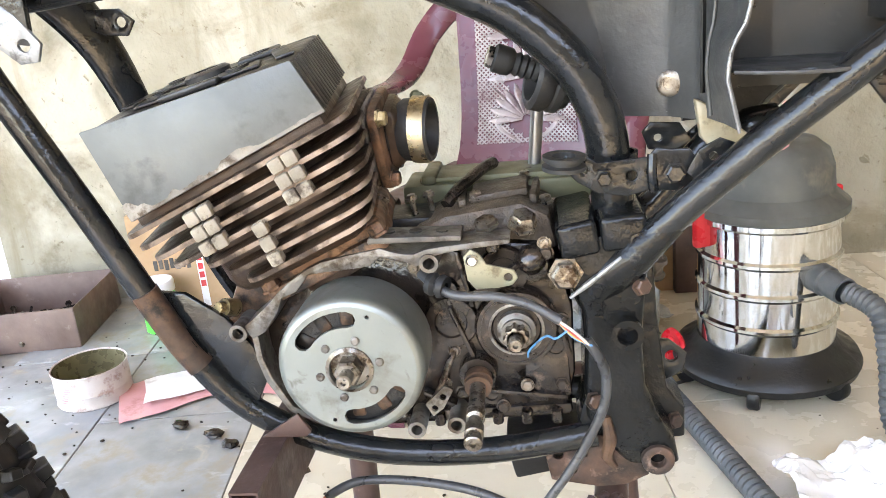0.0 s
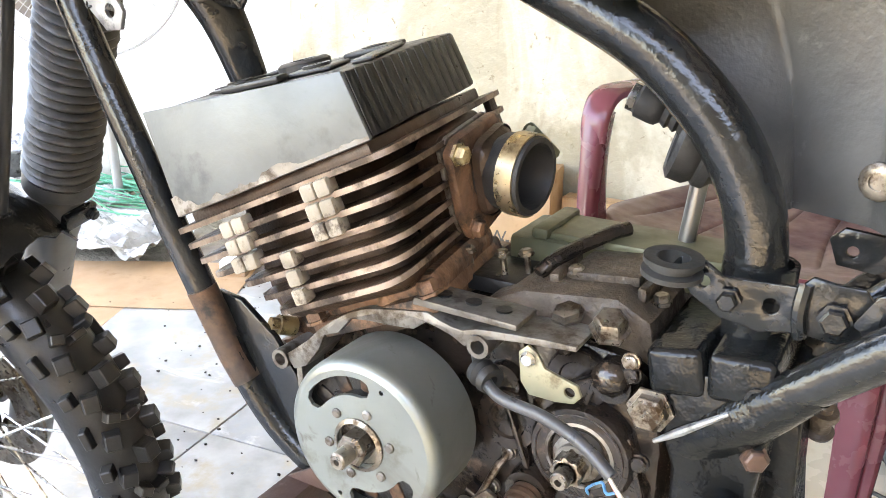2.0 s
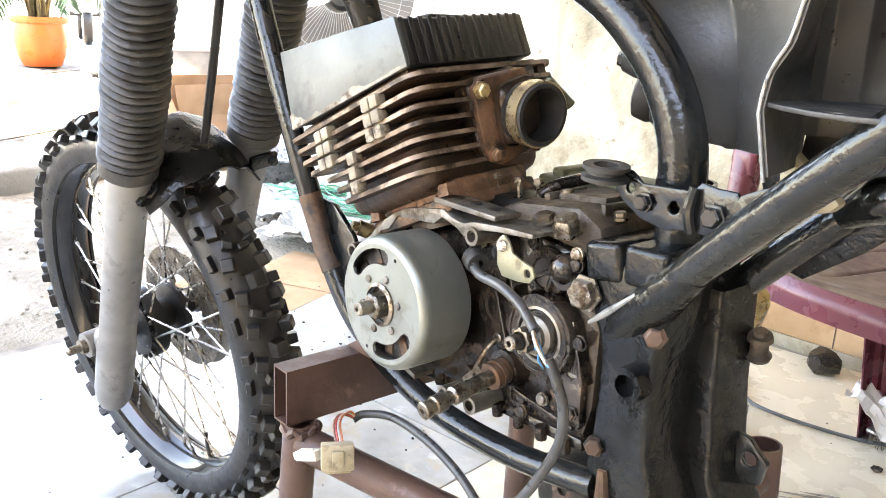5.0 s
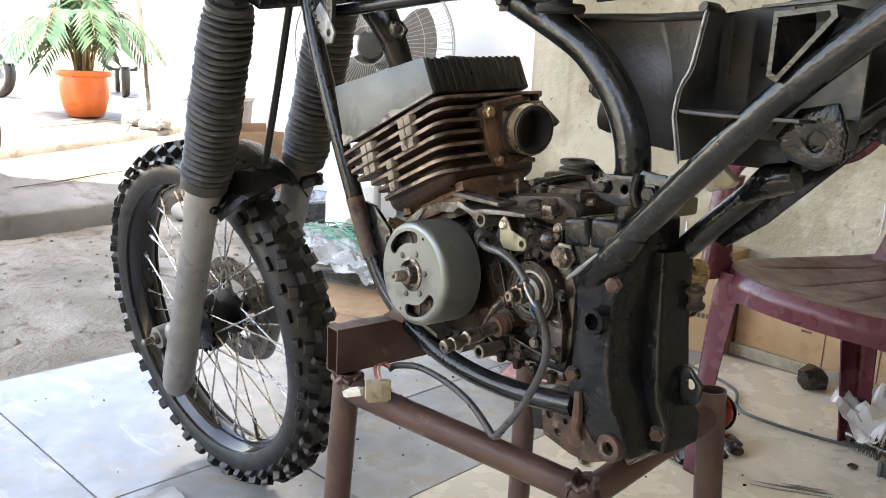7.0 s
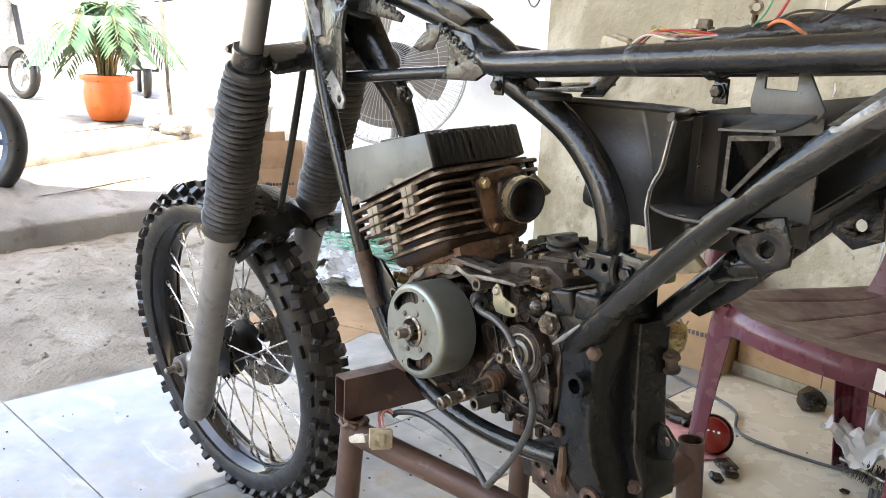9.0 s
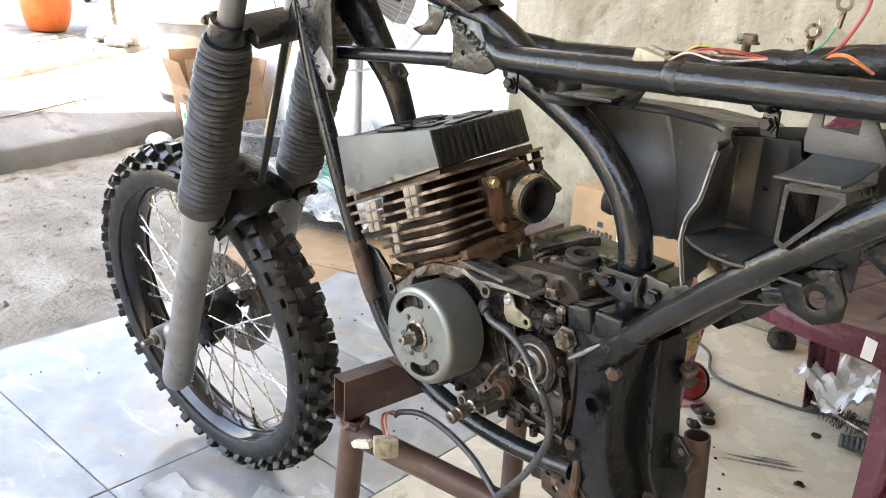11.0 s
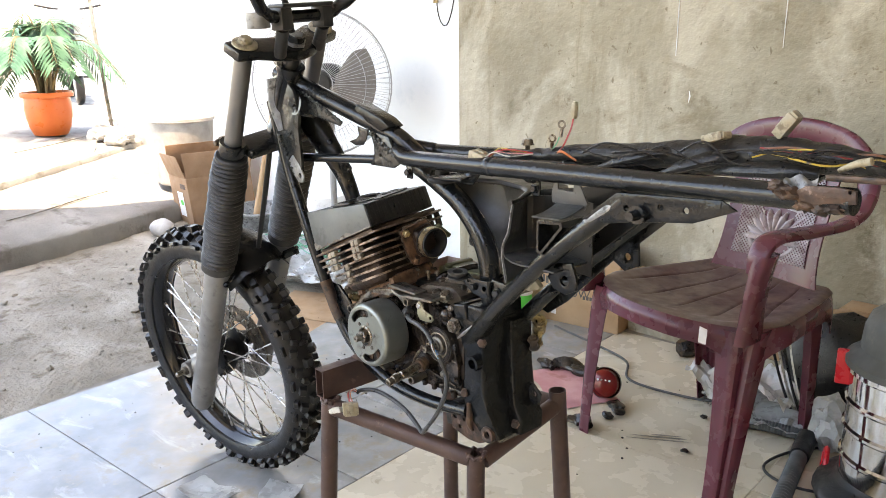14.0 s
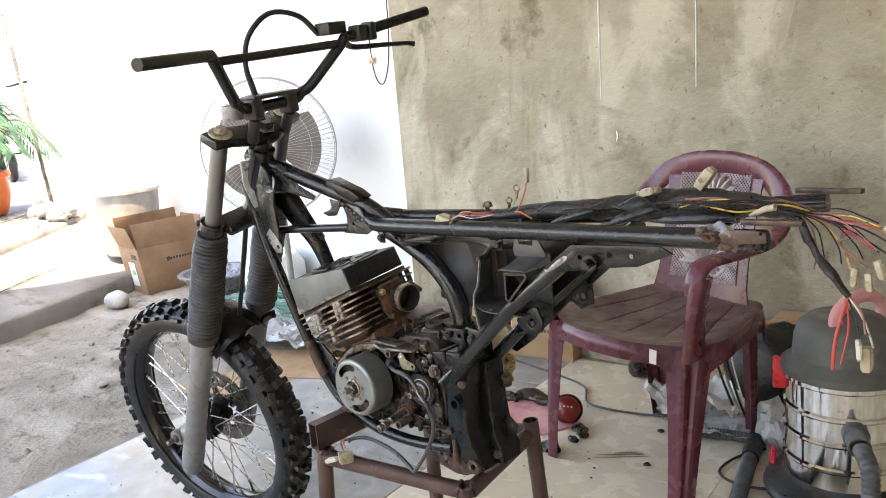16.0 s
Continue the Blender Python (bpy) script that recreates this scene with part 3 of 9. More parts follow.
ftube("down_tube", [(-0.392, 0.617, 0.985), (-0.368, 0.618, 0.91), (-0.342, 0.62, 0.835), (-0.292, 0.623, 0.727), (-0.264, 0.628, 0.660), (-0.242, 0.634, 0.605), (-0.205, 0.64, 0.540), (-0.165, 0.645, 0.502), (-0.111, 0.65, 0.475), (-0.05, 0.655, 0.4605), (0.03, 0.658, 0.4595), (0.12, 0.661, 0.472)], 0.0118)
ftube("down_tube", [(-0.372, 0.672, 0.985), (-0.335, 0.690, 0.915), (-0.290, 0.712, 0.835), (-0.262, 0.735, 0.720), (-0.222, 0.752, 0.590), (-0.15, 0.752, 0.50), (-0.05, 0.752, 0.466), (0.12, 0.75, 0.472)], [0.030, 0.027, 0.018, 0.0125, 0.0118, 0.0118, 0.0118, 0.0118], flat=0.55)
ftube("strut", [(-0.345, 0.640, 0.874), (-0.095, 0.662, 0.893)], 0.0085, sub=1)
ftube("diagonal_tube", [(0.115, 0.668, 0.600), (0.225, 0.642, 0.708), (0.337, 0.616, 0.806), (0.462, 0.612, 0.905)], 0.0128)
ftube("diagonal_tube", [(0.13, 0.752, 0.600), (0.235, 0.762, 0.708), (0.345, 0.775, 0.806), (0.47, 0.782, 0.915)], 0.0128)
ftube("weld_seam", [(0.102, 0.6535, 0.605), (0.118, 0.652, 0.618), (0.144, 0.648, 0.640)], [0.0015, 0.003, 0.0015], M_BARE, "bare ground weld", sub=4, seg=8)
ftube("scraped_patch", [(0.392, 0.6085, 0.856), (0.412, 0.6065, 0.873), (0.440, 0.6060, 0.893), (0.458, 0.6075, 0.906)], [0.004, 0.0080, 0.0085, 0.004], M_BARE, "scraped bare joint", sub=4, flat=0.8)
ftube("burnt_patch", [(-0.2535, 0.6285, 0.638), (-0.245, 0.6325, 0.613), (-0.232, 0.635, 0.584), (-0.220, 0.637, 0.563)], 0.01215, M_BURN, "paint burnt brown by heat", sub=4)

# gussets and brackets at the steering head
gus = bmesh.new()
plate(gus, [(-0.372, 1.035), (-0.352, 1.037), (-0.328, 1.026), (-0.305, 1.008), (-0.290, 0.965), (-0.296, 0.936), (-0.289, 0.877), (-0.291, 0.845), (-0.318, 0.850), (-0.345, 0.880), (-0.372, 0.930), (-0.378, 0.985)], 0.006, XZ(0.611), [ring2(-0.302, 0.976, 0.008, 12)], 0.0015)
part("gusset", gus, M_HEAD, frame_ob, "worn grey-black gusset with ragged weld")
g3 = bmesh.new()
plate(g3, [(-0.335, 1.020), (-0.307, 1.009), (-0.177, 0.957), (-0.185, 0.949), (-0.222, 0.955), (-0.292, 0.966), (-0.325, 0.975)], 0.004, XZ(0.630), (), 0.001)
part("gusset", g3, M_HEAD, frame_ob, "grey worn web under the backbone")
g4 = bmesh.new()
plate(g4, [(-0.120, 0.945), (-0.108, 0.918), (-0.108, 0.900), (-0.120, 0.882), (-0.055, 0.883), (-0.038, 0.892), (-0.050, 0.905), (-0.066, 0.936)], 0.006, XZ(0.649), [ring2(-0.090, 0.902, 0.003, 8)], 0.001)
part("gusset", g4, M_HEAD, frame_ob)
g5 = bmesh.new()
plate(g5, [(-0.165, 0.972), (-0.085, 0.945), (-0.062, 0.955), (-0.085, 0.968), (-0.155, 0.990)], 0.035, XZ(0.648), (), 0.002)
part("gusset", g5, M_CASTING, frame_ob)
sp = bmesh.new()
tube(sp, [(-0.372, 0.606, 1.03), (-0.368, 0.608, 0.98), (-0.352, 0.609, 0.93)], [0.010, 0.013, 0.006], 8, 4, flat=0.5)
part("scraped_patch", sp, M_BARE, frame_ob, "bare metal where paint was ground off")
cup = bmesh.new()
pipe(cup, (-0.303, 0.614, 0.982), (-0.300, 0.66, 0.972), 0.0200, 0.0110, 20)
part("lug", cup, M_FRAME, frame_ob)
tb = bmesh.new()
plate(tb, [(-0.318, 0.885), (-0.298, 0.868), (-0.282, 0.846), (-0.287, 0.833), (-0.302, 0.832), (-0.322, 0.85), (-0.335, 0.87)], 0.004, XZ(0.610), [ring2(-0.296, 0.846, 0.005, 10)], 0.001)
part("tab", tb, M_BARE, frame_ob, "worn tab with a hole")
tb2 = bmesh.new()
plate(tb2, [(-0.300, 0.868), (-0.262, 0.866), (-0.250, 0.855), (-0.258, 0.843), (-0.278, 0.845), (-0.300, 0.853)], 0.004, XZ(0.700), [ring2(-0.262, 0.855, 0.0045, 10)], 0.001)
part("tab", tb2, M_FRAME, frame_ob)
cl = bmesh.new()
plate(cl, [(-0.152, 0.950), (-0.148, 0.934), (-0.156, 0.927), (-0.178, 0.920), (-0.160, 0.914), (-0.136, 0.917), (-0.126, 0.930), (-0.120, 0.945)], 0.003, XZ(0.646), (), 0.001)
part("cable_clip", cl, M_FRAME, frame_ob, "bent loose cable clip")

# runny weld seams of thick paint along the gussets
for p0, p1, n_, sz in (((-0.315, 0.628, 1.012), (-0.182, 0.630, 0.957), 60, 0.0022), ((-0.120, 0.646, 0.944), (-0.048, 0.648, 0.905), 34, 0.0028), ((-0.374, 0.609, 1.02), (-0.372, 0.609, 0.93), 44, 0.0022), ((-0.372, 0.609, 0.93), (-0.318, 0.610, 0.850), 44, 0.0020), ((-0.320, 0.612, 0.985), (-0.286, 0.612, 0.966), 20, 0.0024)):
    wd = bmesh.new()
    for k in range(n_):
        q = lerp(p0, p1, k / (n_ - 1)) + V(0.0025 * math.sin(k * 2.1), 0, 0.003 * math.sin(k * 1.3 + n_))
        blob(wd, q, (sz * (1.1 + 0.5 * math.sin(k * 1.9)), sz * 0.9, sz * (1.0 + 0.4 * math.cos(k * 2.7))), 0.5, 3, 2, k * 1.3)
    part("weld_seam", wd, M_HEAD, frame_ob, "lumpy painted weld")

# web plate between the down tube and the engine mount
wb = bmesh.new()
plate(wb, [(-0.250, 0.633), (-0.225, 0.630), (-0.192, 0.606), (-0.172, 0.578), (-0.165, 0.545), (-0.178, 0.520), (-0.21, 0.545), (-0.238, 0.598)], 0.006, XZ(0.640), (), 0.0015)
part("mount_plate", wb, M_FRAME, frame_ob)

# lower rear casting: a welded column with rounded edges, a two-part cap and a dark rear web
ca = bmesh.new()
column(ca, [(0.172, 0.705, 0.428, 0.012, 0.030), (0.168, 0.702, 0.440, 0.024, 0.040), (0.158, 0.700, 0.462, 0.030, 0.043), (0.142, 0.700, 0.490, 0.031, 0.044), (0.137, 0.700, 0.520, 0.026, 0.044), (0.137, 0.700, 0.555, 0.0245, 0.044), (0.137, 0.700, 0.590, 0.026, 0.045), (0.133, 0.700, 0.620, 0.033, 0.047), (0.130, 0.700, 0.650, 0.036, 0.047), (0.130, 0.700, 0.656, 0.034, 0.045)], 10.0, 48)
part("seat_tube_casting", ca, M_CASTING, frame_ob)
for x0, x1, tilt in ((0.094, 0.127, -10), (0.1285, 0.166, -3)):
    c2 = bmesh.new()
    box(c2, pose((x0 + x1) / 2, 0.699, 0.655 + (0.004 if x0 > 0.1 else 0.0), 0, tilt, 0), (x1 - x0, 0.098, 0.030), 0.005, 3)
    part("casting_cap", c2, M_CASTING, frame_ob)
hc = bmesh.new()
pipe(hc, (0.158, 0.6485, 0.652), (0.158, 0.68, 0.652), 0.0075, 0.0052, 16)
part("cap_hole", hc, M_FRAME, frame_ob)
tj = bmesh.new()
tube(tj, [(0.118, 0.676, 0.603), (0.150, 0.662, 0.632), (0.185, 0.652, 0.668)], [0.022, 0.018, 0.0125], 16, 4)
part("tube_root", tj, M_CASTING, frame_ob)
rf = bmesh.new()
column(rf, [(0.178, 0.735, 0.44, 0.026, 0.030), (0.178, 0.735, 0.468, 0.026, 0.030), (0.172, 0.735, 0.49, 0.016, 0.028), (0.168, 0.735, 0.56, 0.012, 0.026), (0.164, 0.735, 0.64, 0.012, 0.026)], 10.0, 32)
part("rear_web", rf, M_CASTING, frame_ob)
lnk = bmesh.new()
plate(lnk, [(0.118, 0.528), (0.108, 0.500), (0.104, 0.484), (0.112, 0.468), (0.135, 0.462), (0.145, 0.48), (0.135, 0.51)], 0.05, XZ(0.662), (), 0.006)
part("cradle_socket", lnk, M_CASTING, frame_ob)
pv = bmesh.new()
pipe(pv, (0.147, 0.643, 0.573), (0.147, 0.70, 0.573), 0.0135, 0.0085, 22)
for q in ((0.193, 0.703, 0.4585), (0.160, 0.655, 0.612), (0.118, 0.655, 0.508)):
    b1 = bmesh.new()
    bolt(b1, q, (0.5, -1, 0.1), 0.007, 0.006)
    part("casting_bolt", b1, M_RUSTY, frame_ob)
part("pivot_boss", pv, M_CASTING, frame_ob)
pe = bmesh.new()
plate(pe, ring2(0.172, 0.447, 0.0145, 22), 0.016, XZ(0.653), [ring2(0.172, 0.447, 0.0065, 18)], 0.002)
part("footrest_lug", pe, M_RUSTY, frame_ob, "rusty lug with a large hole")
lp = bmesh.new()
plate(lp, [(0.07, 0.470), (0.125, 0.468), (0.160, 0.455), (0.165, 0.428), (0.145, 0.418), (0.120, 0.416), (0.078, 0.424)], 0.005, XZ(0.662), [ring2(0.085, 0.450, 0.005, 10), ring2(0.098, 0.434, 0.004, 10), ring2(0.108, 0.450, 0.0035, 10)], 0.001)
part("lower_plate", lp, M_RUSTY, frame_ob, "rusty drilled plate")
rust = bmesh.new()
tube(rust, [(0.128, 0.655, 0.492), (0.131, 0.654, 0.470), (0.128, 0.656, 0.452), (0.135, 0.657, 0.44)], [0.004, 0.006, 0.005, 0.003], 8, 4)
part("weld_seam", rust, M_BURN, frame_ob, "rusty weld bead")
bb = bmesh.new()
bolt(bb, (0.099, 0.650, 0.628), (0, -1, 0), 0.0118, 0.010)
part("mount_bolt", bb, M_BOLT, frame_ob, "large hex bolt")

# swing plates on the diagonal tubes
ax = bmesh.new()
plate(ax, [(0.318, 0.768), (0.334, 0.790), (0.362, 0.796), (0.372, 0.774), (0.371, 0.756), (0.352, 0.746), (0.330, 0.752)], 0.006, XZ(0.630), [ring2(0.350, 0.767, 0.0075, 14)], 0.0015)
part("pivot_plate", ax, M_CASTING, frame_ob)
a2 = bmesh.new()
plate(a2, [(0.16, 0.655), (0.19, 0.69), (0.27, 0.755), (0.34, 0.82), (0.40, 0.86), (0.42, 0.84), (0.375, 0.80), (0.378, 0.765), (0.352, 0.752), (0.33, 0.765), (0.28, 0.715), (0.24, 0.675), (0.20, 0.645)], 0.005, XZ(0.775), [ring2(0.356, 0.776, 0.006, 12)], 0.001)
part("pivot_plate", a2, M_CASTING, frame_ob)
sg = bmesh.new()
plate(sg, [(0.400, 0.872), (0.455, 0.915), (0.60, 0.925), (0.62, 0.915), (0.565, 0.892), (0.52, 0.886), (0.44, 0.872)], 0.004, XZ(0.600), [ring2(0.47, 0.897, 0.004, 8), ring2(0.52, 0.905, 0.004, 8), ring2(0.555, 0.906, 0.004, 8)], 0.001)
part("seat_gusset", sg, M_CASTING, frame_ob)
st = bmesh.new()
tube(st, [(0.492, 0.575, 0.893), (0.492, 0.605, 0.893)], [0.006, 0.0085], 12, 1)
tube(st, [(0.492, 0.590, 0.893), (0.492, 0.605, 0.893)], 0.012, 12, 1)
part("shock_stud", st, M_FRAME, frame_ob)

# engine hanger strap round the seat tube
hg = bmesh.new()
lathe(hg, [(0.0185, -0.014), (0.0215, -0.014), (0.0215, 0.014), (0.0185, 0.014), (0.0185, -0.014)], axis((0.142, 0.696, 0.703), (0.02, 0, 1)), 24)
plate(hg, [(0.098, 0.716), (0.104, 0.724), (0.118, 0.722), (0.128, 0.715), (0.168, 0.717), (0.174, 0.724), (0.186, 0.722), (0.200, 0.722), (0.207, 0.712), (0.203, 0.695), (0.190, 0.688), (0.170, 0.690), (0.150, 0.686), (0.128, 0.690), (0.112, 0.700)], 0.004, XZ(0.664), [ring2(0.155, 0.703, 0.0045, 12), ring2(0.118, 0.710, 0.0035, 12)], 0.0012)
tube(hg, [(0.171, 0.662, 0.720), (0.170, 0.659, 0.704), (0.172, 0.662, 0.690)], 0.004, 8, 4)
part("hanger_strap", hg, M_FRAME, frame_ob)
hg2 = bmesh.new()
plate(hg2, [(0.196, 0.704), (0.206, 0.722), (0.222, 0.730), (0.234, 0.725), (0.236, 0.712), (0.222, 0.706), (0.208, 0.693)], 0.004, XZ(0.658), [ring2(0.217, 0.716, 0.0035, 10)], 0.0012)
part("hanger_ear", hg2, M_FRAME, frame_ob)
for p, rr in (((0.133, 0.661, 0.703), 0.006), ((0.188, 0.660, 0.704), 0.0075)):
    b1 = bmesh.new()
    bolt(b1, p, (0, -1, 0), rr, 0.006)
    part("strap_bolt", b1, M_FRAME, frame_ob)
bu = bmesh.new()
lathe(bu, [(0.0095, -0.006), (0.014, -0.006), (0.0175, -0.005), (0.0175, -0.002), (0.0135, -0.0005), (0.0135, 0.002), (0.017, 0.003), (0.017, 0.006), (0.0095, 0.006), (0.0095, -0.006)], axis((0.102, 0.655, 0.719), (0.05, -0.05, 1)), 24)
part("rubber_bush", bu, M_RUBBER, frame_ob, "ringed rubber mounting bush")

# under the seat: rail bolts, straps, brackets
for p in ((-0.015, 0.650, 0.880), (0.276, 0.648, 0.890), (0.03, 0.69, 0.875)):
    b1 = bmesh.new()
    box(b1, (p[0], p[1] + 0.004, p[2]), (0.014, 0.004, 0.022), 0.001)
    bolt(b1, p, (0, -1, 0), 0.006, 0.006)
    part("tank_stop", b1, M_FRAME, frame_ob)
pad = bmesh.new()
lathe(pad, [(0, -0.004), (0.024, -0.004), (0.026, 0), (0.024, 0.004), (0.012, 0.005), (0.012, 0.016), (0, 0.016)], axis((0.045, 0.675, 0.872), (0, 0, 1)), 22)
part("rubber_pad", pad, M_RUBBER, frame_ob)
bp = bmesh.new()
box(bp, pose(0.085, 0.672, 0.884, 8, -3, 0), (0.07, 0.05, 0.004), 0.001)
box(bp, pose(0.122, 0.672, 0.889, 40, -3, 0), (0.03, 0.04, 0.003), 0.001)
part("seat_bracket", bp, M_FRAME, frame_ob)
for x in (0.19, 0.275):
    jb = bmesh.new()
    lathe(jb, [(0.0143, -0.008), (0.0153, -0.006), (0.0149, 0), (0.0155, 0.004), (0.0143, 0.007)], axis((x, 0.6435, 0.914), (1, -0.06, 0.05)), 18)
    part("weld_collar", jb, M_HEAD, frame_ob, "lumpy welded joint")
# rusted rail end: a torn sheet clamped over the tube's flattened tip
end = bmesh.new()
plate(end, [(0.700, 0.957), (0.735, 0.959), (0.7505, 0.957), (0.7515, 0.944), (0.722, 0.941), (0.712, 0.938), (0.696, 0.940), (0.690, 0.950)], 0.004, XZ(0.588), [ring2(0.7445, 0.9555, 0.0022, 8)], 0.0010)
part("end_plate", end, M_RUSTY, frame_ob, "rusted torn sheet at the rail end")
end = bmesh.new()
for i, (x, z, q) in enumerate(((0.668, 0.950, 0.010), (0.679, 0.946, 0.011), (0.690, 0.944, 0.009), (0.700, 0.935, 0.009), (0.714, 0.934, 0.010), (0.729, 0.936, 0.009))):
    blob(end, (x, 0.599 - 0.004 * (i % 2), z), (q * 1.3, q * 1.2, q * 0.75), 0.5, 3, 3, i * 2.3)
part("weld_lump", end, M_BURN, frame_ob, "scaly rusted weld under the sheet", 60)
end = bmesh.new()
grid_sheet(end, 10, 6, lambda u, v: (0.672 + 0.034 * u, 0.592 + 0.010 * v, 0.953 + 0.010 * v + 0.003 * math.sin(9 * u + 4 * v)), 0.001)
part("foil_scrap", end, M_BARE, frame_ob, "crumpled silver foil")

# rear crossbars of the seat rails and battery tray sheets
ftube("cross_tube", [(0.36, 0.648, 0.922), (0.30, 0.70, 0.925), (0.36, 0.765, 0.935)], 0.010)
ftube("cross_tube", [(0.66, 0.61, 0.938), (0.66, 0.785, 0.956)], 0.009, sub=1)
LIP = [(0.736, 0.232), (0.778, 0.222), (0.800, 0.225), (0.817, 0.235), (0.875, 0.246), (0.895, 0.254)]
TUBE = [(0.700, 0.141), (0.745, 0.135), (0.782, 0.118), (0.812, 0.093), (0.839, 0.059), (0.867, 0.010), (0.892, -0.05)]
def tray_plan(u):
    """Plan of the battery tray's folded sheet, from its front edge round the back."""
    p = [(0.214, 0.690), (0.226, 0.702), (0.245, 0.707), (0.270, 0.706), (0.300, 0.700), (0.330, 0.694), (0.352, 0.690)]
    k = min(u * 6, 5.999)
    i = int(k)
    return lerp((*p[i], 0), (*p[i + 1], 0), k - i)
def tray_sheet(u, v):
    q = tray_plan(u)
    top = 0.862 + 0.010 * min(1, u * 1.5)
    if abs(q.x - 0.2925) < 0.0125 and u > 0.3:
        top = 0.866 - math.sqrt(0.0126 ** 2 - (q.x - 0.2925) ** 2)
    return (q.x, q.y, 0.760 + (top - 0.760) * v)
t1 = bmesh.new()
grid_sheet(t1, 110, 24, tray_sheet, 0.0022)
part("battery_tray_side", t1, M_TRAYSH, frame_ob, "black folded sheet with worn edge")
t1b = bmesh.new()
tube(t1b, [(along(LIP, 0.737 + 0.0098 * k) - 0.001, 0.6355, 0.737 + 0.0098 * k) for k in range(14)], 0.0013, 8, 1)
part("battery_tray_lip", t1b, M_BARE, frame_ob, "bare rubbed sheet edge")
inf = bmesh.new()
def inner_fender(u, v):
    """Dark splash guard behind the tray, its foot climbing along the diagonal tubes."""
    x = 0.205 + 0.255 * u
    foot = 0.732 + 0.165 * max(0.0, u - 0.22) / 0.78
    return (x, 0.728 + 0.018 * math.sin(3.1 * u) + 0.006 * math.sin(5 * v), foot + (0.868 + 0.040 * u - foot) * v)
grid_sheet(inf, 30, 12, inner_fender, 0.003)
part("inner_fender", inf, M_BLACKPL, frame_ob, "black splash guard behind the tray")
t2 = bmesh.new()
plate(t2, [(0.226, 0.636), (0.240, 0.624), (0.262, 0.612), (0.285, 0.608), (0.305, 0.613), (0.345, 0.612), (0.345, 0.690), (0.30, 0.699), (0.25, 0.705), (0.228, 0.69)], 0.003, Matrix.Translation((0, 0, 0.780)), [ring2(0.272, 0.617, 0.0055, 10)], 0.0006)
part("battery_tray_shelf", t2, M_AIRBOX, frame_ob, "dusty sheet shelf with a hole")
t3 = bmesh.new()
tri3 = [(0.322, 0.857), (0.366, 0.861), (0.368, 0.853), (0.330, 0.808), (0.322, 0.812)]
inner = [(0.3255, 0.853), (0.362, 0.857), (0.3635, 0.8535), (0.3295, 0.813), (0.3255, 0.815)]
plate(t3, tri3, 0.055, XZ(0.600), [inner], 0)
part("tray_bracket", t3, M_FRAME, frame_ob)
t4 = bmesh.new()
plate(t4, [(0.310, 0.912), (0.306, 0.884), (0.308, 0.874), (0.344, 0.872), (0.366, 0.870), (0.372, 0.880), (0.364, 0.894), (0.354, 0.912), (0.346, 0.912), (0.346, 0.894), (0.318, 0.895), (0.318, 0.912)], 0.003, XZ(0.650), (), 0.0008)
grid_sheet(t4, 8, 6, lambda u, v: (0.312 + 0.050 * u + 0.004 * v, 0.600 + 0.050 * v, 0.862 + 0.003 * u + 0.012 * v * v), 0.002)
part("tray_bracket", t4, M_DUSTBOX, frame_ob, "grey sheet bracket")

# ---- the motorcycle: engine ----
cc = bmesh.new()
plate(cc, [(-0.172, 0.590), (-0.150, 0.622), (-0.103, 0.648), (-0.044, 0.655), (0.02, 0.656), (0.078, 0.650), (0.092, 0.640), (0.104, 0.592), (0.104, 0.530), (0.096, 0.495), (0.02, 0.490), (-0.099, 0.494), (-0.140, 0.512), (-0.166, 0.552)], 0.125, XZ(0.666), (), 0.006)
engine = part("engine", cc, M_CASE, bike, "oily two-stroke engine with its left cover removed")


def epart(name, bm, material, label="", angle=38):
    return part(name, bm, material, engine, label, angle)


# left gasket rim: a raised wall that follows the case outline
rim_out = [(-0.176, 0.598), (-0.168, 0.604), (-0.153, 0.616), (-0.140, 0.629), (-0.127, 0.639), (-0.113, 0.648), (-0.099, 0.654), (-0.077, 0.6585), (-0.062, 0.661), (-0.049, 0.663), (-0.040, 0.6595), (-0.030, 0.657), (-0.022, 0.6565), (-0.012, 0.660), (0.0, 0.6615), (0.017, 0.6630), (0.035, 0.6645), (0.056, 0.6650)]
rim_in = [(-0.168, 0.588), (-0.156, 0.594), (-0.143, 0.611), (-0.137, 0.624), (-0.124, 0.629), (-0.112, 0.643), (-0.098, 0.645), (-0.075, 0.6465), (-0.060, 0.648), (-0.050, 0.6555), (-0.040, 0.6535), (-0.030, 0.6505), (-0.021, 0.6455), (-0.011, 0.6520), (0.0, 0.6555), (0.017, 0.6580), (0.035, 0.6595), (0.056, 0.6615)]
rl = bmesh.new()
plate(rl, rim_out + rim_in[::-1], 0.034, XZ(0.634), (), 0.0008)
low_out = [(-0.172, 0.600), (-0.1705, 0.565), (-0.165, 0.543), (-0.149, 0.514), (-0.118, 0.498), (-0.085, 0.490)]
low_in = [(-0.166, 0.598), (-0.165, 0.566), (-0.159, 0.546), (-0.145, 0.519), (-0.116, 0.503), (-0.085, 0.495)]
plate(rl, low_out + low_in[::-1], 0.028, XZ(0.640), (), 0.0006)
epart("gasket_rim", rl, M_GASKET, "grey machined gasket face")
for x, z in ((-0.180, 0.594), (-0.010, 0.6485), (0.0, 0.500), (-0.035, 0.4965)):
    b1 = bmesh.new()
    pipe(b1, (x, 0.632, z), (x, 0.668, z), 0.0080, 0.0050, 16)
    epart("screw_boss", b1, M_GASKET)
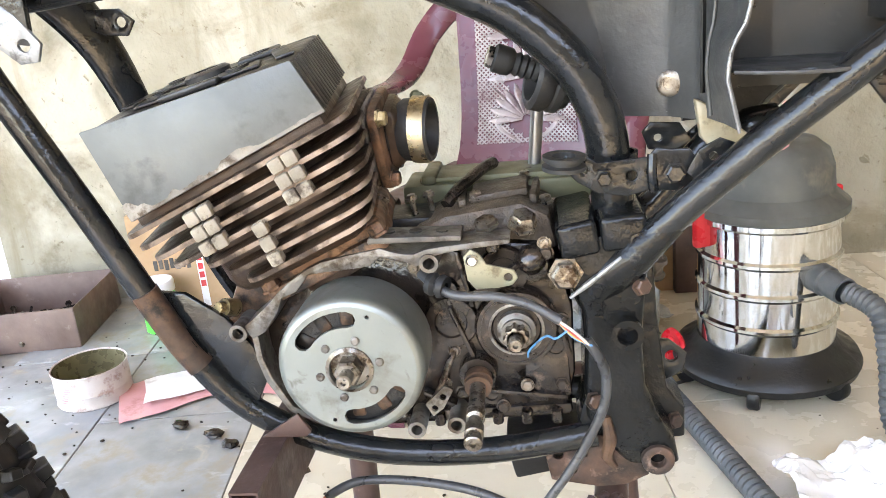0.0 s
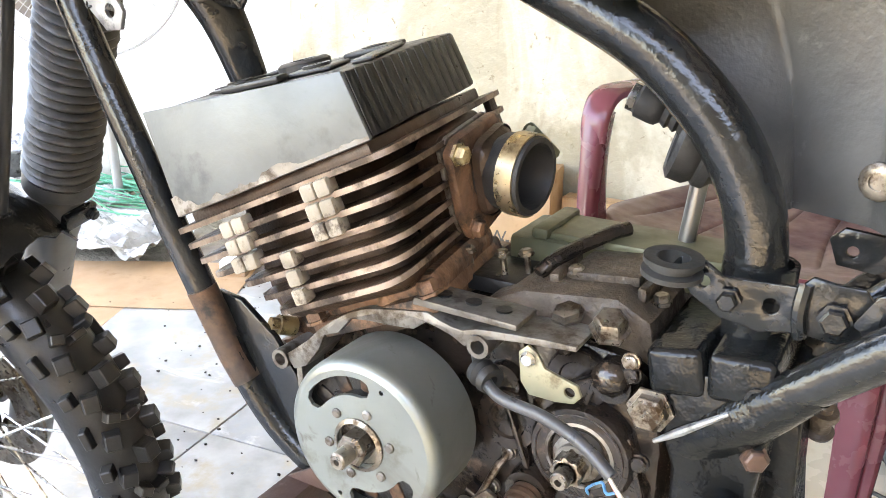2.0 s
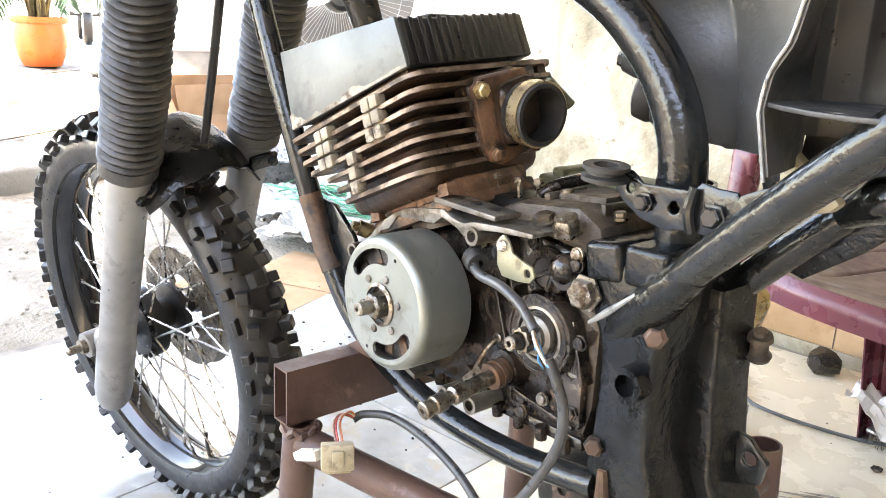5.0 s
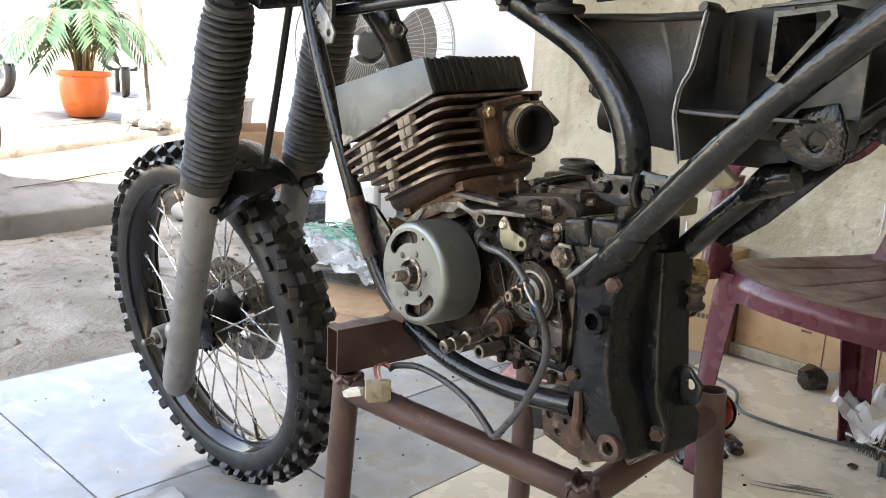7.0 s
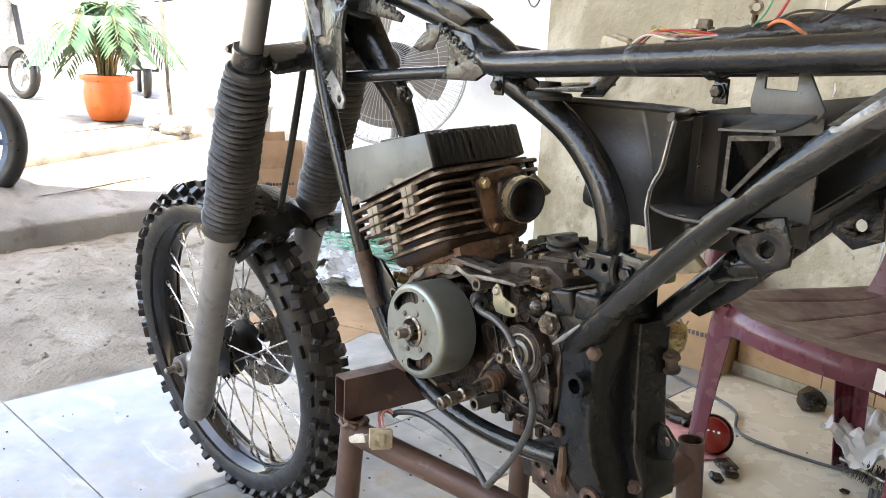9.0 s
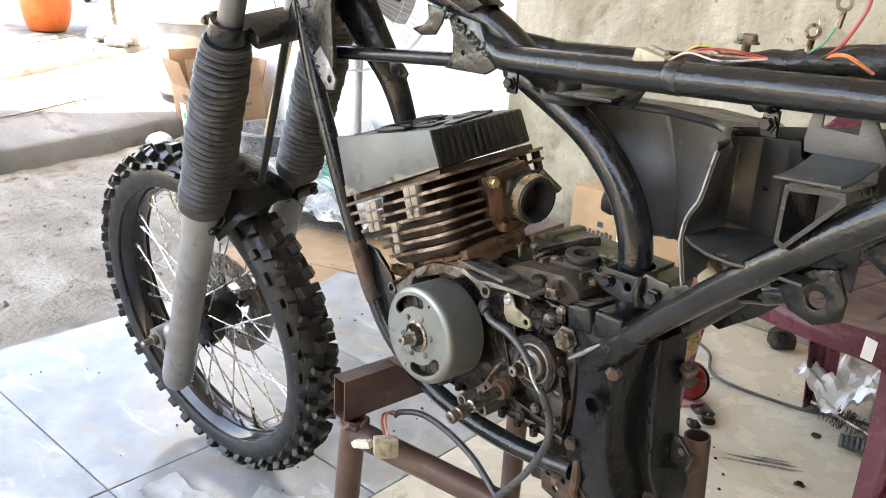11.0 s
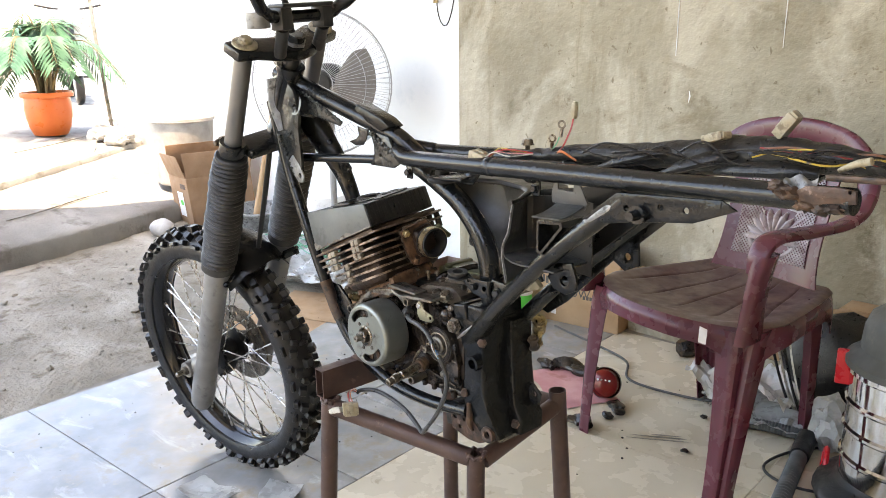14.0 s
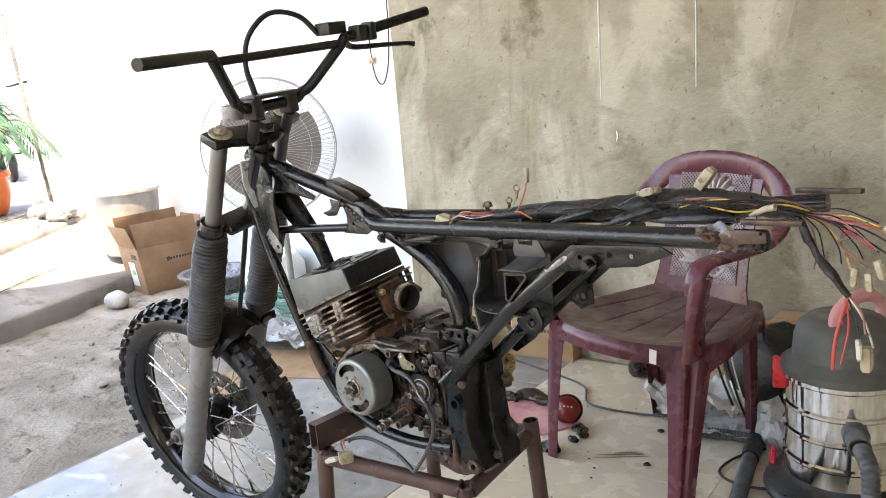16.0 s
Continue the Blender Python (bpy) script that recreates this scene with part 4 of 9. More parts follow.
lg = bmesh.new()
plate(lg, [(-0.205, 0.592), (-0.190, 0.600), (-0.172, 0.597), (-0.165, 0.575), (-0.19, 0.572), (-0.203, 0.58)], 0.016, XZ(0.655), (), 0.003)
epart("mount_lug", lg, M_FLANGE, "rusty mounting lug")
b1 = bmesh.new()
bolt(b1, (-0.193, 0.655, 0.585), (0, -1, 0), 0.009, 0.010)
epart("mount_bolt", b1, M_BOLT)
low = bmesh.new()
box(low, pose(0.0, 0.700, 0.4925, 0, -2, 0), (0.20, 0.075, 0.012), 0.004)
for i in range(7):
    tube(low, [(-0.07 + 0.026 * i, 0.658, 0.499), (-0.07 + 0.026 * i, 0.66, 0.487)], 0.005, 8, 1)
epart("case_bottom", low, M_CASE)

# case details behind the missing cover: ribs, bosses and recesses
for x, z, r, h in ((0.056, 0.580, 0.036, 0.018), (0.0, 0.585, 0.024, 0.010), (0.02, 0.538, 0.017, 0.018), (0.072, 0.635, 0.014, 0.014), (0.048, 0.628, 0.022, 0.008), (-0.005, 0.612, 0.014, 0.009), (0.088, 0.560, 0.012, 0.012), (0.030, 0.515, 0.010, 0.010)):
    dt = bmesh.new()
    lathe(dt, [(r, 0), (r, h * 0.7), (r * 0.93, h), (r * 0.6, h), (r * 0.55, h * 0.8), (0, h * 0.8)], axis((x, 0.6675, z), (0, -1, 0)), 26)
    epart("case_boss", dt, M_CASE)
for a, b in (((0.018, 0.61), (0.085, 0.65)), ((0.0, 0.60), (0.03, 0.52)), ((0.085, 0.60), (0.10, 0.55)), ((0.03, 0.52), (0.095, 0.512)), ((-0.03, 0.52), (0.0, 0.505)), ((0.056, 0.616), (0.066, 0.648)), ((0.020, 0.600), (0.010, 0.650))):
    dt = bmesh.new()
    box(dt, axis(((a[0] + b[0]) / 2, 0.662, (a[1] + b[1]) / 2), (b[0] - a[0], 0, b[1] - a[1]), (0, 1, 0)), (0.004, 0.016, math.dist(a, b)), 0.001)
    epart("case_rib", dt, M_CASE)
dt = blob(bmesh.new(), (0.071, 0.655, 0.639), (0.013, 0.010, 0.012), 0.2, 3, 2, 3)
epart("case_boss", dt, M_CASE)
for k, (x, z) in enumerate(((0.040, 0.652), (0.058, 0.604), (0.094, 0.585), (0.092, 0.525), (0.040, 0.505), (0.005, 0.520), (0.084, 0.645))):
    b1 = bmesh.new()
    bolt(b1, (x, 0.656, z), (0, -1, 0), 0.0052, 0.005, 6 if k % 2 else 12)
    epart("case_screw", b1, M_CASE)
pl2 = bmesh.new()
plate(pl2, [(0.062, 0.560), (0.098, 0.556), (0.100, 0.512), (0.075, 0.508), (0.06, 0.53)], 0.010, XZ(0.657), (), 0.003)
epart("chain_guard_plate", pl2, M_CASE)

# gearbox top, breather and olive cover
gt = bmesh.new()
plate(gt, [(-0.03, 0.640), (-0.03, 0.662), (0.0, 0.676), (0.065, 0.684), (0.088, 0.672), (0.096, 0.64)], 0.12, XZ(0.674), (), 0.007)
epart("gearbox_top", gt, M_CASETOP, "dusty gearbox housing")
for c, sz, yaw in (((0.046, 0.728, 0.6835), (0.050, 0.056, 0.007), 0), ((0.012, 0.735, 0.6790), (0.007, 0.085, 0.009), 4), ((0.078, 0.735, 0.6815), (0.006, 0.090, 0.010), -3), ((0.046, 0.766, 0.6845), (0.060, 0.006, 0.009), 2)):
    rb = bmesh.new()
    box(rb, pose(*c, 0, -6, yaw), sz, 0.0018)
    epart("housing_rib", rb, M_CASETOP)
for c in ((0.026, 0.705, 0.6815), (0.068, 0.752, 0.686), (0.024, 0.752, 0.682), (0.086, 0.700, 0.676)):
    b1 = bmesh.new()
    bolt(b1, c, (-0.1, -0.05, 1), 0.0056, 0.006)
    epart("housing_bolt", b1, M_BOLT)
lid = bmesh.new()
plate(lid, [(-0.058, 0.668), (-0.057, 0.6735), (0.018, 0.6715), (0.018, 0.667)], 0.030, XZ(0.630), (), 0.0012)
for i in range(3):
    lathe(lid, [(0.0045, 0), (0.0045, 0.0006), (0.003, 0.0006)], axis((-0.042 + i * 0.022, 0.645, 0.6732 - 0.0006 * i), (0, 0, 1)), 10)
ledge = epart("ledge_strip", lid, M_LEDGE, "flat grey casting strip with black discs for screw holes")
# Flat black discs; their colour stands in for the shade inside screw holes.
for i in range(3):
    lh = bmesh.new()
    lathe(lh, [(0.0055, -0.001), (0.0055, 0.0005), (0, 0.0005)], axis((-0.042 + i * 0.022, 0.645, 0.6738 - 0.0006 * i), (0, 0, 1)), 12)
    part("screw_hole", lh, M_BLACKPL, ledge)
ol = bmesh.new()
box(ol, pose(0.050, 0.775, 0.676, 0, 0, 0), (0.19, 0.062, 0.020), 0.004)
box(ol, pose(0.046, 0.775, 0.6885, 0, 0, 0), (0.15, 0.052, 0.006), 0.002)
box(ol, pose(-0.020, 0.775, 0.6905, 0, 0, 0), (0.014, 0.064, 0.009), 0.003)
epart("olive_cover", ol, M_OLIVE, "olive green sheet cover")
# Solid black block: the shade inside the port is put into its colour.
hole = bmesh.new()
box(hole, (-0.035, 0.718, 0.664), (0.075, 0.05, 0.012), 0.002)
port = epart("open_port", hole, M_BLACKPL, "solid black block for the dark of a crankcase port, with studs")
for p in ((-0.052, 0.700), (-0.028, 0.706), (-0.014, 0.716)):
    sd_ = bmesh.new()
    tube(sd_, [(p[0], p[1], 0.668), (p[0] - 0.003, p[1], 0.684)], 0.0026, 8, 1)
    bolt(sd_, (p[0] - 0.003, p[1], 0.684), (-0.18, 0, 1), 0.0046, 0.004)
    part("stud", sd_, M_BOLT, port)
br = bmesh.new()
tube(br, [(0.0, 0.70, 0.678), (0.01, 0.715, 0.688), (0.03, 0.75, 0.697), (0.04, 0.765, 0.699)], 0.0055, 10)
epart("breather_pipe", br, M_CASE)
b1 = bmesh.new()
bolt(b1, (0.066, 0.662, 0.668), (0.15, -0.45, 0.85), 0.0105, 0.012)
epart("filler_bolt", b1, M_BOLT, "large filler plug")
b1 = bmesh.new()
bolt(b1, (0.036, 0.668, 0.668), (-0.1, -0.3, 1), 0.009, 0.006)
epart("case_bolt", b1, M_BOLT)
for p in ((-0.028, 0.662, 0.636), (0.083, 0.656, 0.653), (0.0, 0.664, 0.556), (0.062, 0.655, 0.525), (-0.010, 0.660, 0.527)):
    b1 = bmesh.new()
    bolt(b1, p, (0, -1, 0), 0.0048, 0.004, 10)
    epart("small_screw", b1, M_BOLT)

# flywheel rotor: dished steel shell with real slots
RC, RAX = V(-0.075, 0.590, 0.578), V(0, -1, 0)
ro = bmesh.new()
plate(ro, ring2(RC.x, RC.z, 0.0535, 48), 0.003, XZ(RC.y), [slot2(RC.x, RC.z, 0.0425, 0.0068, 86, 146), slot2(RC.x, RC.z, 0.0425, 0.0068, 266, 328), ring2(RC.x, RC.z, 0.0165, 24), ring2(RC.x + 0.019, RC.z + 0.044, 0.0018, 8), ring2(RC.x - 0.018, RC.z - 0.045, 0.0018, 8)])
lathe(ro, [(0.0533, 0.0), (0.0562, -0.0008), (0.0585, -0.003), (0.0597, -0.006), (0.060, -0.010), (0.060, -0.052), (0.0585, -0.0535), (0.056, -0.0535), (0.056, -0.004), (0.0533, -0.003)], axis(RC, RAX), 64)
rotor = epart("flywheel_rotor", ro, M_ROTOR, "zinc-grey flywheel rotor", 30)
hb = bmesh.new()
lathe(hb, [(0.0195, 0.0015), (0.0195, -0.002), (0.0165, 0.003), (0.0195, 0.0015)], axis(RC, RAX), 28)
lathe(hb, [(0.0164, -0.004), (0.0, -0.004)], axis(RC, RAX), 24)
lathe(hb, [(0.0115, -0.004), (0.0115, 0.009), (0.0095, 0.011), (0, 0.011)], axis(RC, RAX), 6)
lathe(hb, [(0.0062, 0.010), (0.0062, 0.023), (0.0050, 0.0245), (0.0022, 0.0245), (0.002, 0.021), (0, 0.021)], axis(RC, RAX), 16)
epart("rotor_nut", hb, M_BOLT, "brown crank nut and shaft end")
for k in range(6):
    a = radians(73 + 60 * k)
    rv = bmesh.new()
    lathe(rv, [(0.0036, -0.001), (0.0036, 0.0012), (0.0024, 0.0022), (0, 0.0022)], axis((RC.x + 0.0255 * math.cos(a), RC.y, RC.z + 0.0255 * math.sin(a)), RAX), 12)
    epart("rivet", rv, M_GASKET)
stt = bmesh.new()
lathe(stt, [(0.0, -0.012), (0.052, -0.012), (0.052, -0.05), (0.0, -0.05)], axis(RC, RAX), 28)
epart("stator", stt, M_TAPE, "dark stator core inside the rotor")
for k in range(12):
    a = radians(30 * k)
    stt = bmesh.new()
    box(stt, axis((RC.x + 0.041 * math.cos(a), RC.y + 0.02, RC.z + 0.041 * math.sin(a)), (math.cos(a), 0, math.sin(a)), (0, 1, 0)), (0.012, 0.02, 0.016), 0.003)
    epart("stator_coil", stt, M_BURN, "brown varnished coil")

# output shaft with seal, kick shaft, shift plate
os_ = bmesh.new()
C0 = V(0.056, 0.652, 0.580)
lathe(os_, [(0.030, 0.004), (0.030, -0.002), (0.026, -0.004), (0.026, 0.002), (0.0215, 0.003), (0.020, -0.002), (0.0165, -0.002), (0.0165, 0.006), (0.0125, 0.008), (0.0125, 0.012), (0.0, 0.012)], axis(C0, (0, -1, 0)), 30)
epart("output_seal", os_, M_GASKET, "ringed output shaft seal")
sh = bmesh.new()
star = [(C0.x + (0.0108 if k % 4 in (0, 1) else 0.0090) * math.cos(k * math.pi / 16), C0.z + (0.0108 if k % 4 in (0, 1) else 0.0090) * math.sin(k * math.pi / 16)) for k in range(32)]
plate(sh, star, 0.016, XZ(C0.y - 0.024), (), 0.0004)
epart("spline_sleeve", sh, M_BOLT)
sh = bmesh.new()
lathe(sh, [(0.0092, 0.004), (0.0092, 0.022), (0.0078, 0.024), (0.0062, 0.024), (0.0062, 0.034), (0.005, 0.0355), (0.0025, 0.0355), (0.0023, 0.031), (0, 0.031)], axis(C0, (0, -1, 0)), 16)
epart("output_shaft", sh, M_BOLT, "splined output shaft")
kk = bmesh.new()
K0 = V(0.021, 0.66, 0.538)
KT = V(0.021, 0.562, 0.524)
KD = (KT - K0).normalized()
KL = (KT - K0).length
lathe(kk, [(0.0068, 0), (0.0068, KL * 0.55), (0.0078, KL * 0.56), (0.0078, KL * 0.68), (0.0058, KL * 0.70), (0.0058, KL * 0.76), (0.0078, KL * 0.78), (0.0078, KL * 0.88), (0.0062, KL * 0.89), (0.0062, KL * 0.93), (0.0074, KL * 0.94), (0.0074, KL * 0.99), (0.0062, KL), (0.0025, KL), (0.002, KL * 0.97), (0, KL * 0.97)], axis(K0, KD), 18)
epart("shift_shaft", kk, M_BOLT, "grooved steel shift shaft")
for d, r in ((0.012, 0.0115), (0.018, 0.0125), (0.024, 0.0115)):
    sgm = bmesh.new()
    lathe(sgm, [(0.007, -0.002), (r, -0.002), (r, 0.002), (0.007, 0.002)], axis(K0 + KD * d, KD), 18)
    epart("shaft_washer", sgm, M_BURN, "rusty washer")
spl = bmesh.new()
plate(spl, [(0.018, 0.652), (0.024, 0.658), (0.031, 0.654), (0.036, 0.645), (0.050, 0.641), (0.058, 0.639), (0.061, 0.632), (0.056, 0.626), (0.044, 0.624), (0.026, 0.624), (0.020, 0.632)], 0.0028, XZ(0.634), [ring2(0.053, 0.633, 0.0035, 12)], 0.0008)
epart("detent_plate", spl, M_DETENT, "grey-green detent plate with a hole")
b1 = bmesh.new()
lathe(b1, [(0.0052, 0), (0.0052, 0.0015), (0.0035, 0.0035), (0, 0.0035)], axis((0.025, 0.634, 0.649), (0, -1, 0)), 14)
epart("plate_screw", b1, M_STEEL)
arm = bmesh.new()
tube(arm, [(0.0, 0.662, 0.556), (-0.006, 0.655, 0.545), (-0.012, 0.652, 0.53), (-0.02, 0.655, 0.515)], 0.0028, 8, 4)
epart("spring_wire", arm, M_BOLT)
brk = bmesh.new()
plate(brk, [(-0.028, 0.512), (-0.010, 0.530), (-0.002, 0.526), (-0.012, 0.508), (-0.022, 0.500)], 0.004, XZ(0.648), [ring2(-0.012, 0.519, 0.003, 8), ring2(-0.02, 0.508, 0.003, 8)], 0.0008)
epart("slotted_bracket", brk, M_GASKET)

# cylinder: leans forward, fins at right angles to its axis
FT = radians(24)
U, W = V(math.cos(FT), 0, math.sin(FT)), V(-math.sin(FT), 0, math.cos(FT))
PC = V(-0.071, 0.607, 0.780)                          # rear lower corner of the head plate
def cyl(u, y, w):
    return PC + U * u + VY * (y - 0.607) + W * w
VY = V(-0.115, 1.0, 0.045)                            # the cylinder stands turned a little
CM = Matrix((U, VY, W)).transposed().to_4x4()
UC = -0.082
ba = bmesh.new()
lathe(ba, [(0.044, 0), (0.044, 0.12), (0, 0.12)], axis(cyl(UC + 0.012, 0.692, -0.135), W), 32)
epart("cylinder", ba, M_FIN, "brown oily finned cylinder")
cb = bmesh.new()
m = CM.copy()
m.translation = cyl(-0.086, 0.702, -0.054)
box(cb, m, (0.135, 0.160, 0.098), 0.02, 3)
epart("cylinder_core", cb, M_FIN)
gk = bmesh.new()
m = CM.copy()
m.translation = cyl(-0.094, 0.698, -0.005)
box(gk, m, (0.176, 0.172, 0.011), 0.002)
epart("head_gasket", gk, M_FIN)
fin_len = [(-0.196, 0.014), (-0.192, 0.014), (-0.186, 0.009), (-0.176, 0.006), (-0.150, 0.002), (-0.138, -0.004), (-0.128, -0.012)]
for i, (u0, u1) in enumerate(fin_len):
    w = -0.011 - 0.0126 * i
    y0, y1 = 0.598, 0.790 - 0.002 * i
    f = bmesh.new()
    rnd = 0.018
    ol_ = []
    for (cx, cy, a0) in ((u1 - rnd, y1 - rnd, 0), (u0 + rnd, y1 - rnd, 90), (u0 + rnd, y0 + rnd, 180), (u1 - rnd, y0 + rnd, 270)):
        ol_ += [(cx + rnd * math.cos(radians(a0 + q)), cy + rnd * math.sin(radians(a0 + q))) for q in (0, 30, 60, 90)]
    m = CM.copy()
    m.translation = cyl(0, 0.607, w) - VY * 0.607
    plate(f, ol_, 0.0036, m, (), 0.0009)
    part("fin", f, M_FIN, engine)
    fe = bmesh.new()
    cu_, cv_ = (u0 + u1) / 2, (y0 + y1) / 2
    big = [(x + 0.0007 * math.copysign(1, x - cu_), y + 0.0007 * math.copysign(1, y - cv_)) for x, y in ol_]
    sml = [(cu_ + (x - cu_) * 0.984, cv_ + (y - cv_) * 0.984) for x, y in ol_]
    m = CM.copy()
    m.translation = cyl(0, 0.607, w - 0.0001) - VY * 0.607
    plate(fe, big, 0.0038, m, [sml])
    part("fin_edge", fe, M_FINEDGE, engine, "pale worn fin edge")
for u, w, nu in ((-0.052, -0.028, 2), (-0.134, -0.032, 2), (-0.090, -0.064, 1)):
    for iu in range(nu):
        for k in range(3):
            d = bmesh.new()
            m = CM.copy()
            m.translation = cyl(u + iu * 0.0125 - 0.006 * k * 0.2, 0.599, w + 0.013 - 0.0128 * k)
            box(d, m, (0.0118, 0.012, 0.0112), 0.002)
            part("fin_damper", d, M_BLOCK, engine)
for u, y in ((-0.02, 0.775), (0.006, 0.772)):
    d = bmesh.new()
    m = CM.copy()
    m.translation = cyl(u, y, -0.024)
    box(d, m, (0.006, 0.012, 0.030), 0.001)
    part("fin_bridge", d, M_FIN, engine)
fl = bmesh.new()
m = CM.copy()
m.translation = cyl(UC + 0.008, 0.695, -0.115)
box(fl, m, (0.116, 0.118, 0.014), 0.004)
m2 = CM.copy()
m2.translation = cyl(UC + 0.015, 0.694, -0.104)
box(fl, m2, (0.105, 0.105, 0.02), 0.008)
epart("cylinder_base", fl, M_FLANGE, "rust-coloured cylinder base flange")
fl2 = bmesh.new()
plate(fl2, [(-0.205, 0.592), (-0.188, 0.628), (-0.155, 0.652), (-0.095, 0.668), (-0.052, 0.672), (-0.05, 0.650), (-0.10, 0.640), (-0.15, 0.615), (-0.172, 0.590)], 0.10, XZ(0.668), (), 0.004)
epart("crankcase_mouth", fl2, M_FLANGE, "rusty orange crankcase mouth")
for u, y in ((-0.02, 0.632), (-0.125, 0.632), (-0.128, 0.75)):
    b1 = bmesh.new()
    bolt(b1, cyl(u, y + 0.006, -0.108), W, 0.0075, 0.010)
    epart("base_nut", b1, M_FLANGE)
pg = bmesh.new()
lathe(pg, [(0.0, 0.0), (0.0135, 0.0), (0.0130, 0.004), (0.0118, 0.007), (0.0115, 0.026), (0.0100, 0.028), (0.0088, 0.030), (0.0088, 0.046), (0.007, 0.048), (0, 0.048)], axis((-0.086, 0.652, 0.656), (-0.16, 0.05, 1)), 22)
epart("drain_boss", pg, M_FLANGE, "rusty boss with a stub")
ci = bmesh.new()
tube(ci, [(-0.19, 0.662, 0.607), (-0.196, 0.650, 0.612)], 0.008, 12, 1)
tube(ci, [(-0.196, 0.652, 0.612), (-0.199, 0.645, 0.614)], 0.005, 12, 1)
epart("brass_plug", ci, M_BRASS)

# head shroud: box of sheet with a grey left plate and a ribbed black rear
PA, PB, PCn, PD = V(-0.263, 0.600, 0.779), V(-0.093, 0.608, 0.819), V(-0.071, 0.607, 0.780), V(-0.234, 0.598, 0.707)
off = V(-0.022, 0.174, 0.010)
def hexa(bm, quad, depth, bevel=0.0):
    lo = [bm.verts.new(p) for p in quad]
    hi = [bm.verts.new(p + depth) for p in quad]
    bm.faces.new(lo[::-1]), bm.faces.new(hi)
    for i in range(4):
        bm.faces.new((lo[i], lo[(i + 1) % 4], hi[(i + 1) % 4], hi[i]))
    if bevel:
        es = list({e for v in lo + hi for e in v.link_edges})
        bmesh.ops.bevel(bm, geom=es, offset=bevel, segments=2, affect="EDGES", profile=0.5)
    return bm
hs = bmesh.new()
inn = [lerp(PA, PCn, 0.03) + V(0, 0.004, 0), lerp(PB, PD, 0.01) + V(0, 0.004, 0), lerp(PCn, PA, 0.01) + V(0, 0.004, 0), lerp(PD, PB, 0.03) + V(0, 0.004, 0)]
hexa(hs, inn, off * 0.96, 0.003)
head = epart("cylinder_head", hs, M_BLACKPL, "black ribbed cylinder head shroud")
lp_ = bmesh.new()
hexa(lp_, [PA, PB, PCn, PD], V(0, 0.004, 0), 0.0012)
epart("head_plate", lp_, M_SHROUD, "grey sheet side plate, paint worn at its lower edge")
ed = bmesh.new()
def worn(u, v):
    k = 0.0025 + 0.013 * max(0.0, 0.25 + noise.noise(V(u * 7, 1.5, 0)) + 0.5 * noise.noise(V(u * 23, 4, 0)))
    return lerp(PD, PCn, u) + W * (0.0006 + k * v) + U * (0.004 * noise.noise(V(u * 30, v * 3, 7))) * v + V(0, -0.0005, 0)
grid_sheet(ed, 70, 3, worn)
epart("worn_edge", ed, M_GASKET, "bare worn plate edge")
rr = bmesh.new()
for i in range(14):
    p = lerp(PB, PB + off, (i + 0.5) / 15)
    q = lerp(PCn, PCn + off, (i + 0.5) / 15)
    box(rr, axis((p + q) / 2 + V(0.0012, 0, 0.0006), q - p, (0, 1, 0)), (0.0007, 0.0050, (q - p).length * 0.93), 0.0003)
epart("rear_rib_panel", rr, M_BLACKPL)
tp = bmesh.new()
N = (PB - PA).cross(off).normalized()
if N.z < 0:
    N = -N
TA = (PB - PA).normalized()
tmx = Matrix((TA, off.normalized(), N)).transposed().to_4x4()
def top(u, v, h=0.0):
    return lerp(PA, PB, u) + off * v + N * h
for (u, v, su, sv, sh_) in ((0.30, 0.30, 0.036, 0.036, 0.0025), (0.28, 0.72, 0.034, 0.038, 0.003), (0.70, 0.30, 0.038, 0.036, 0.003), (0.72, 0.74, 0.040, 0.038, 0.004), (0.12, 0.52, 0.014, 0.05, 0.0022), (0.88, 0.5, 0.016, 0.09, 0.003), (0.50, 0.14, 0.050, 0.014, 0.005)):
    m = tmx.copy()
    m.translation = top(u, v, sh_ / 2 - 0.001)
    tp = bmesh.new()
    box(tp, m @ Matrix.Rotation(u * 0.5 - 0.2, 4, "Z"), (su, sv, sh_), 0.0018)
    epart("head_pad", tp, M_AIRBOX)
for (u, v) in ((0.30, 0.30), (0.70, 0.30), (0.28, 0.72), (0.72, 0.74)):
    tp = bmesh.new()
    lathe(tp, [(0.010, -0.002), (0.010, 0.003), (0.006, 0.003), (0.006, 0.0), (0, 0.0)], axis(top(u, v, 0.001), N), 14)
    epart("stud_boss", tp, M_AIRBOX)
tp = bmesh.new()
lathe(tp, [(0.020, -0.004), (0.020, 0.004), (0.017, 0.006), (0.011, 0.006), (0.011, -0.002), (0, -0.002)], axis(top(0.50, 0.5, 0.001), N), 24)
epart("plug_well", tp, M_AIRBOX, "ringed spark plug hole")

# inlet stub with clamp
IC, IAX = V(-0.012, 0.704, 0.745), V(0.96, -0.10, -0.02).normalized()
im = bmesh.new()
lathe(im, [(0.030, -0.058), (0.024, -0.050), (0.024, -0.022), (0.0265, -0.018), (0.0272, 0.004), (0.0262, 0.006), (0.0228, 0.006), (0.0218, 0.003), (0.0205, -0.05), (0, -0.05)], axis(IC, IAX), 30)
epart("inlet_stub", im, M_RUBBER, "black rubber inlet stub")
ib = bmesh.new()
cog = [((0.0284 + 0.0003 * (k % 2)) * math.cos(k * math.pi / 44), (0.0284 + 0.0003 * (k % 2)) * math.sin(k * math.pi / 44)) for k in range(88)]
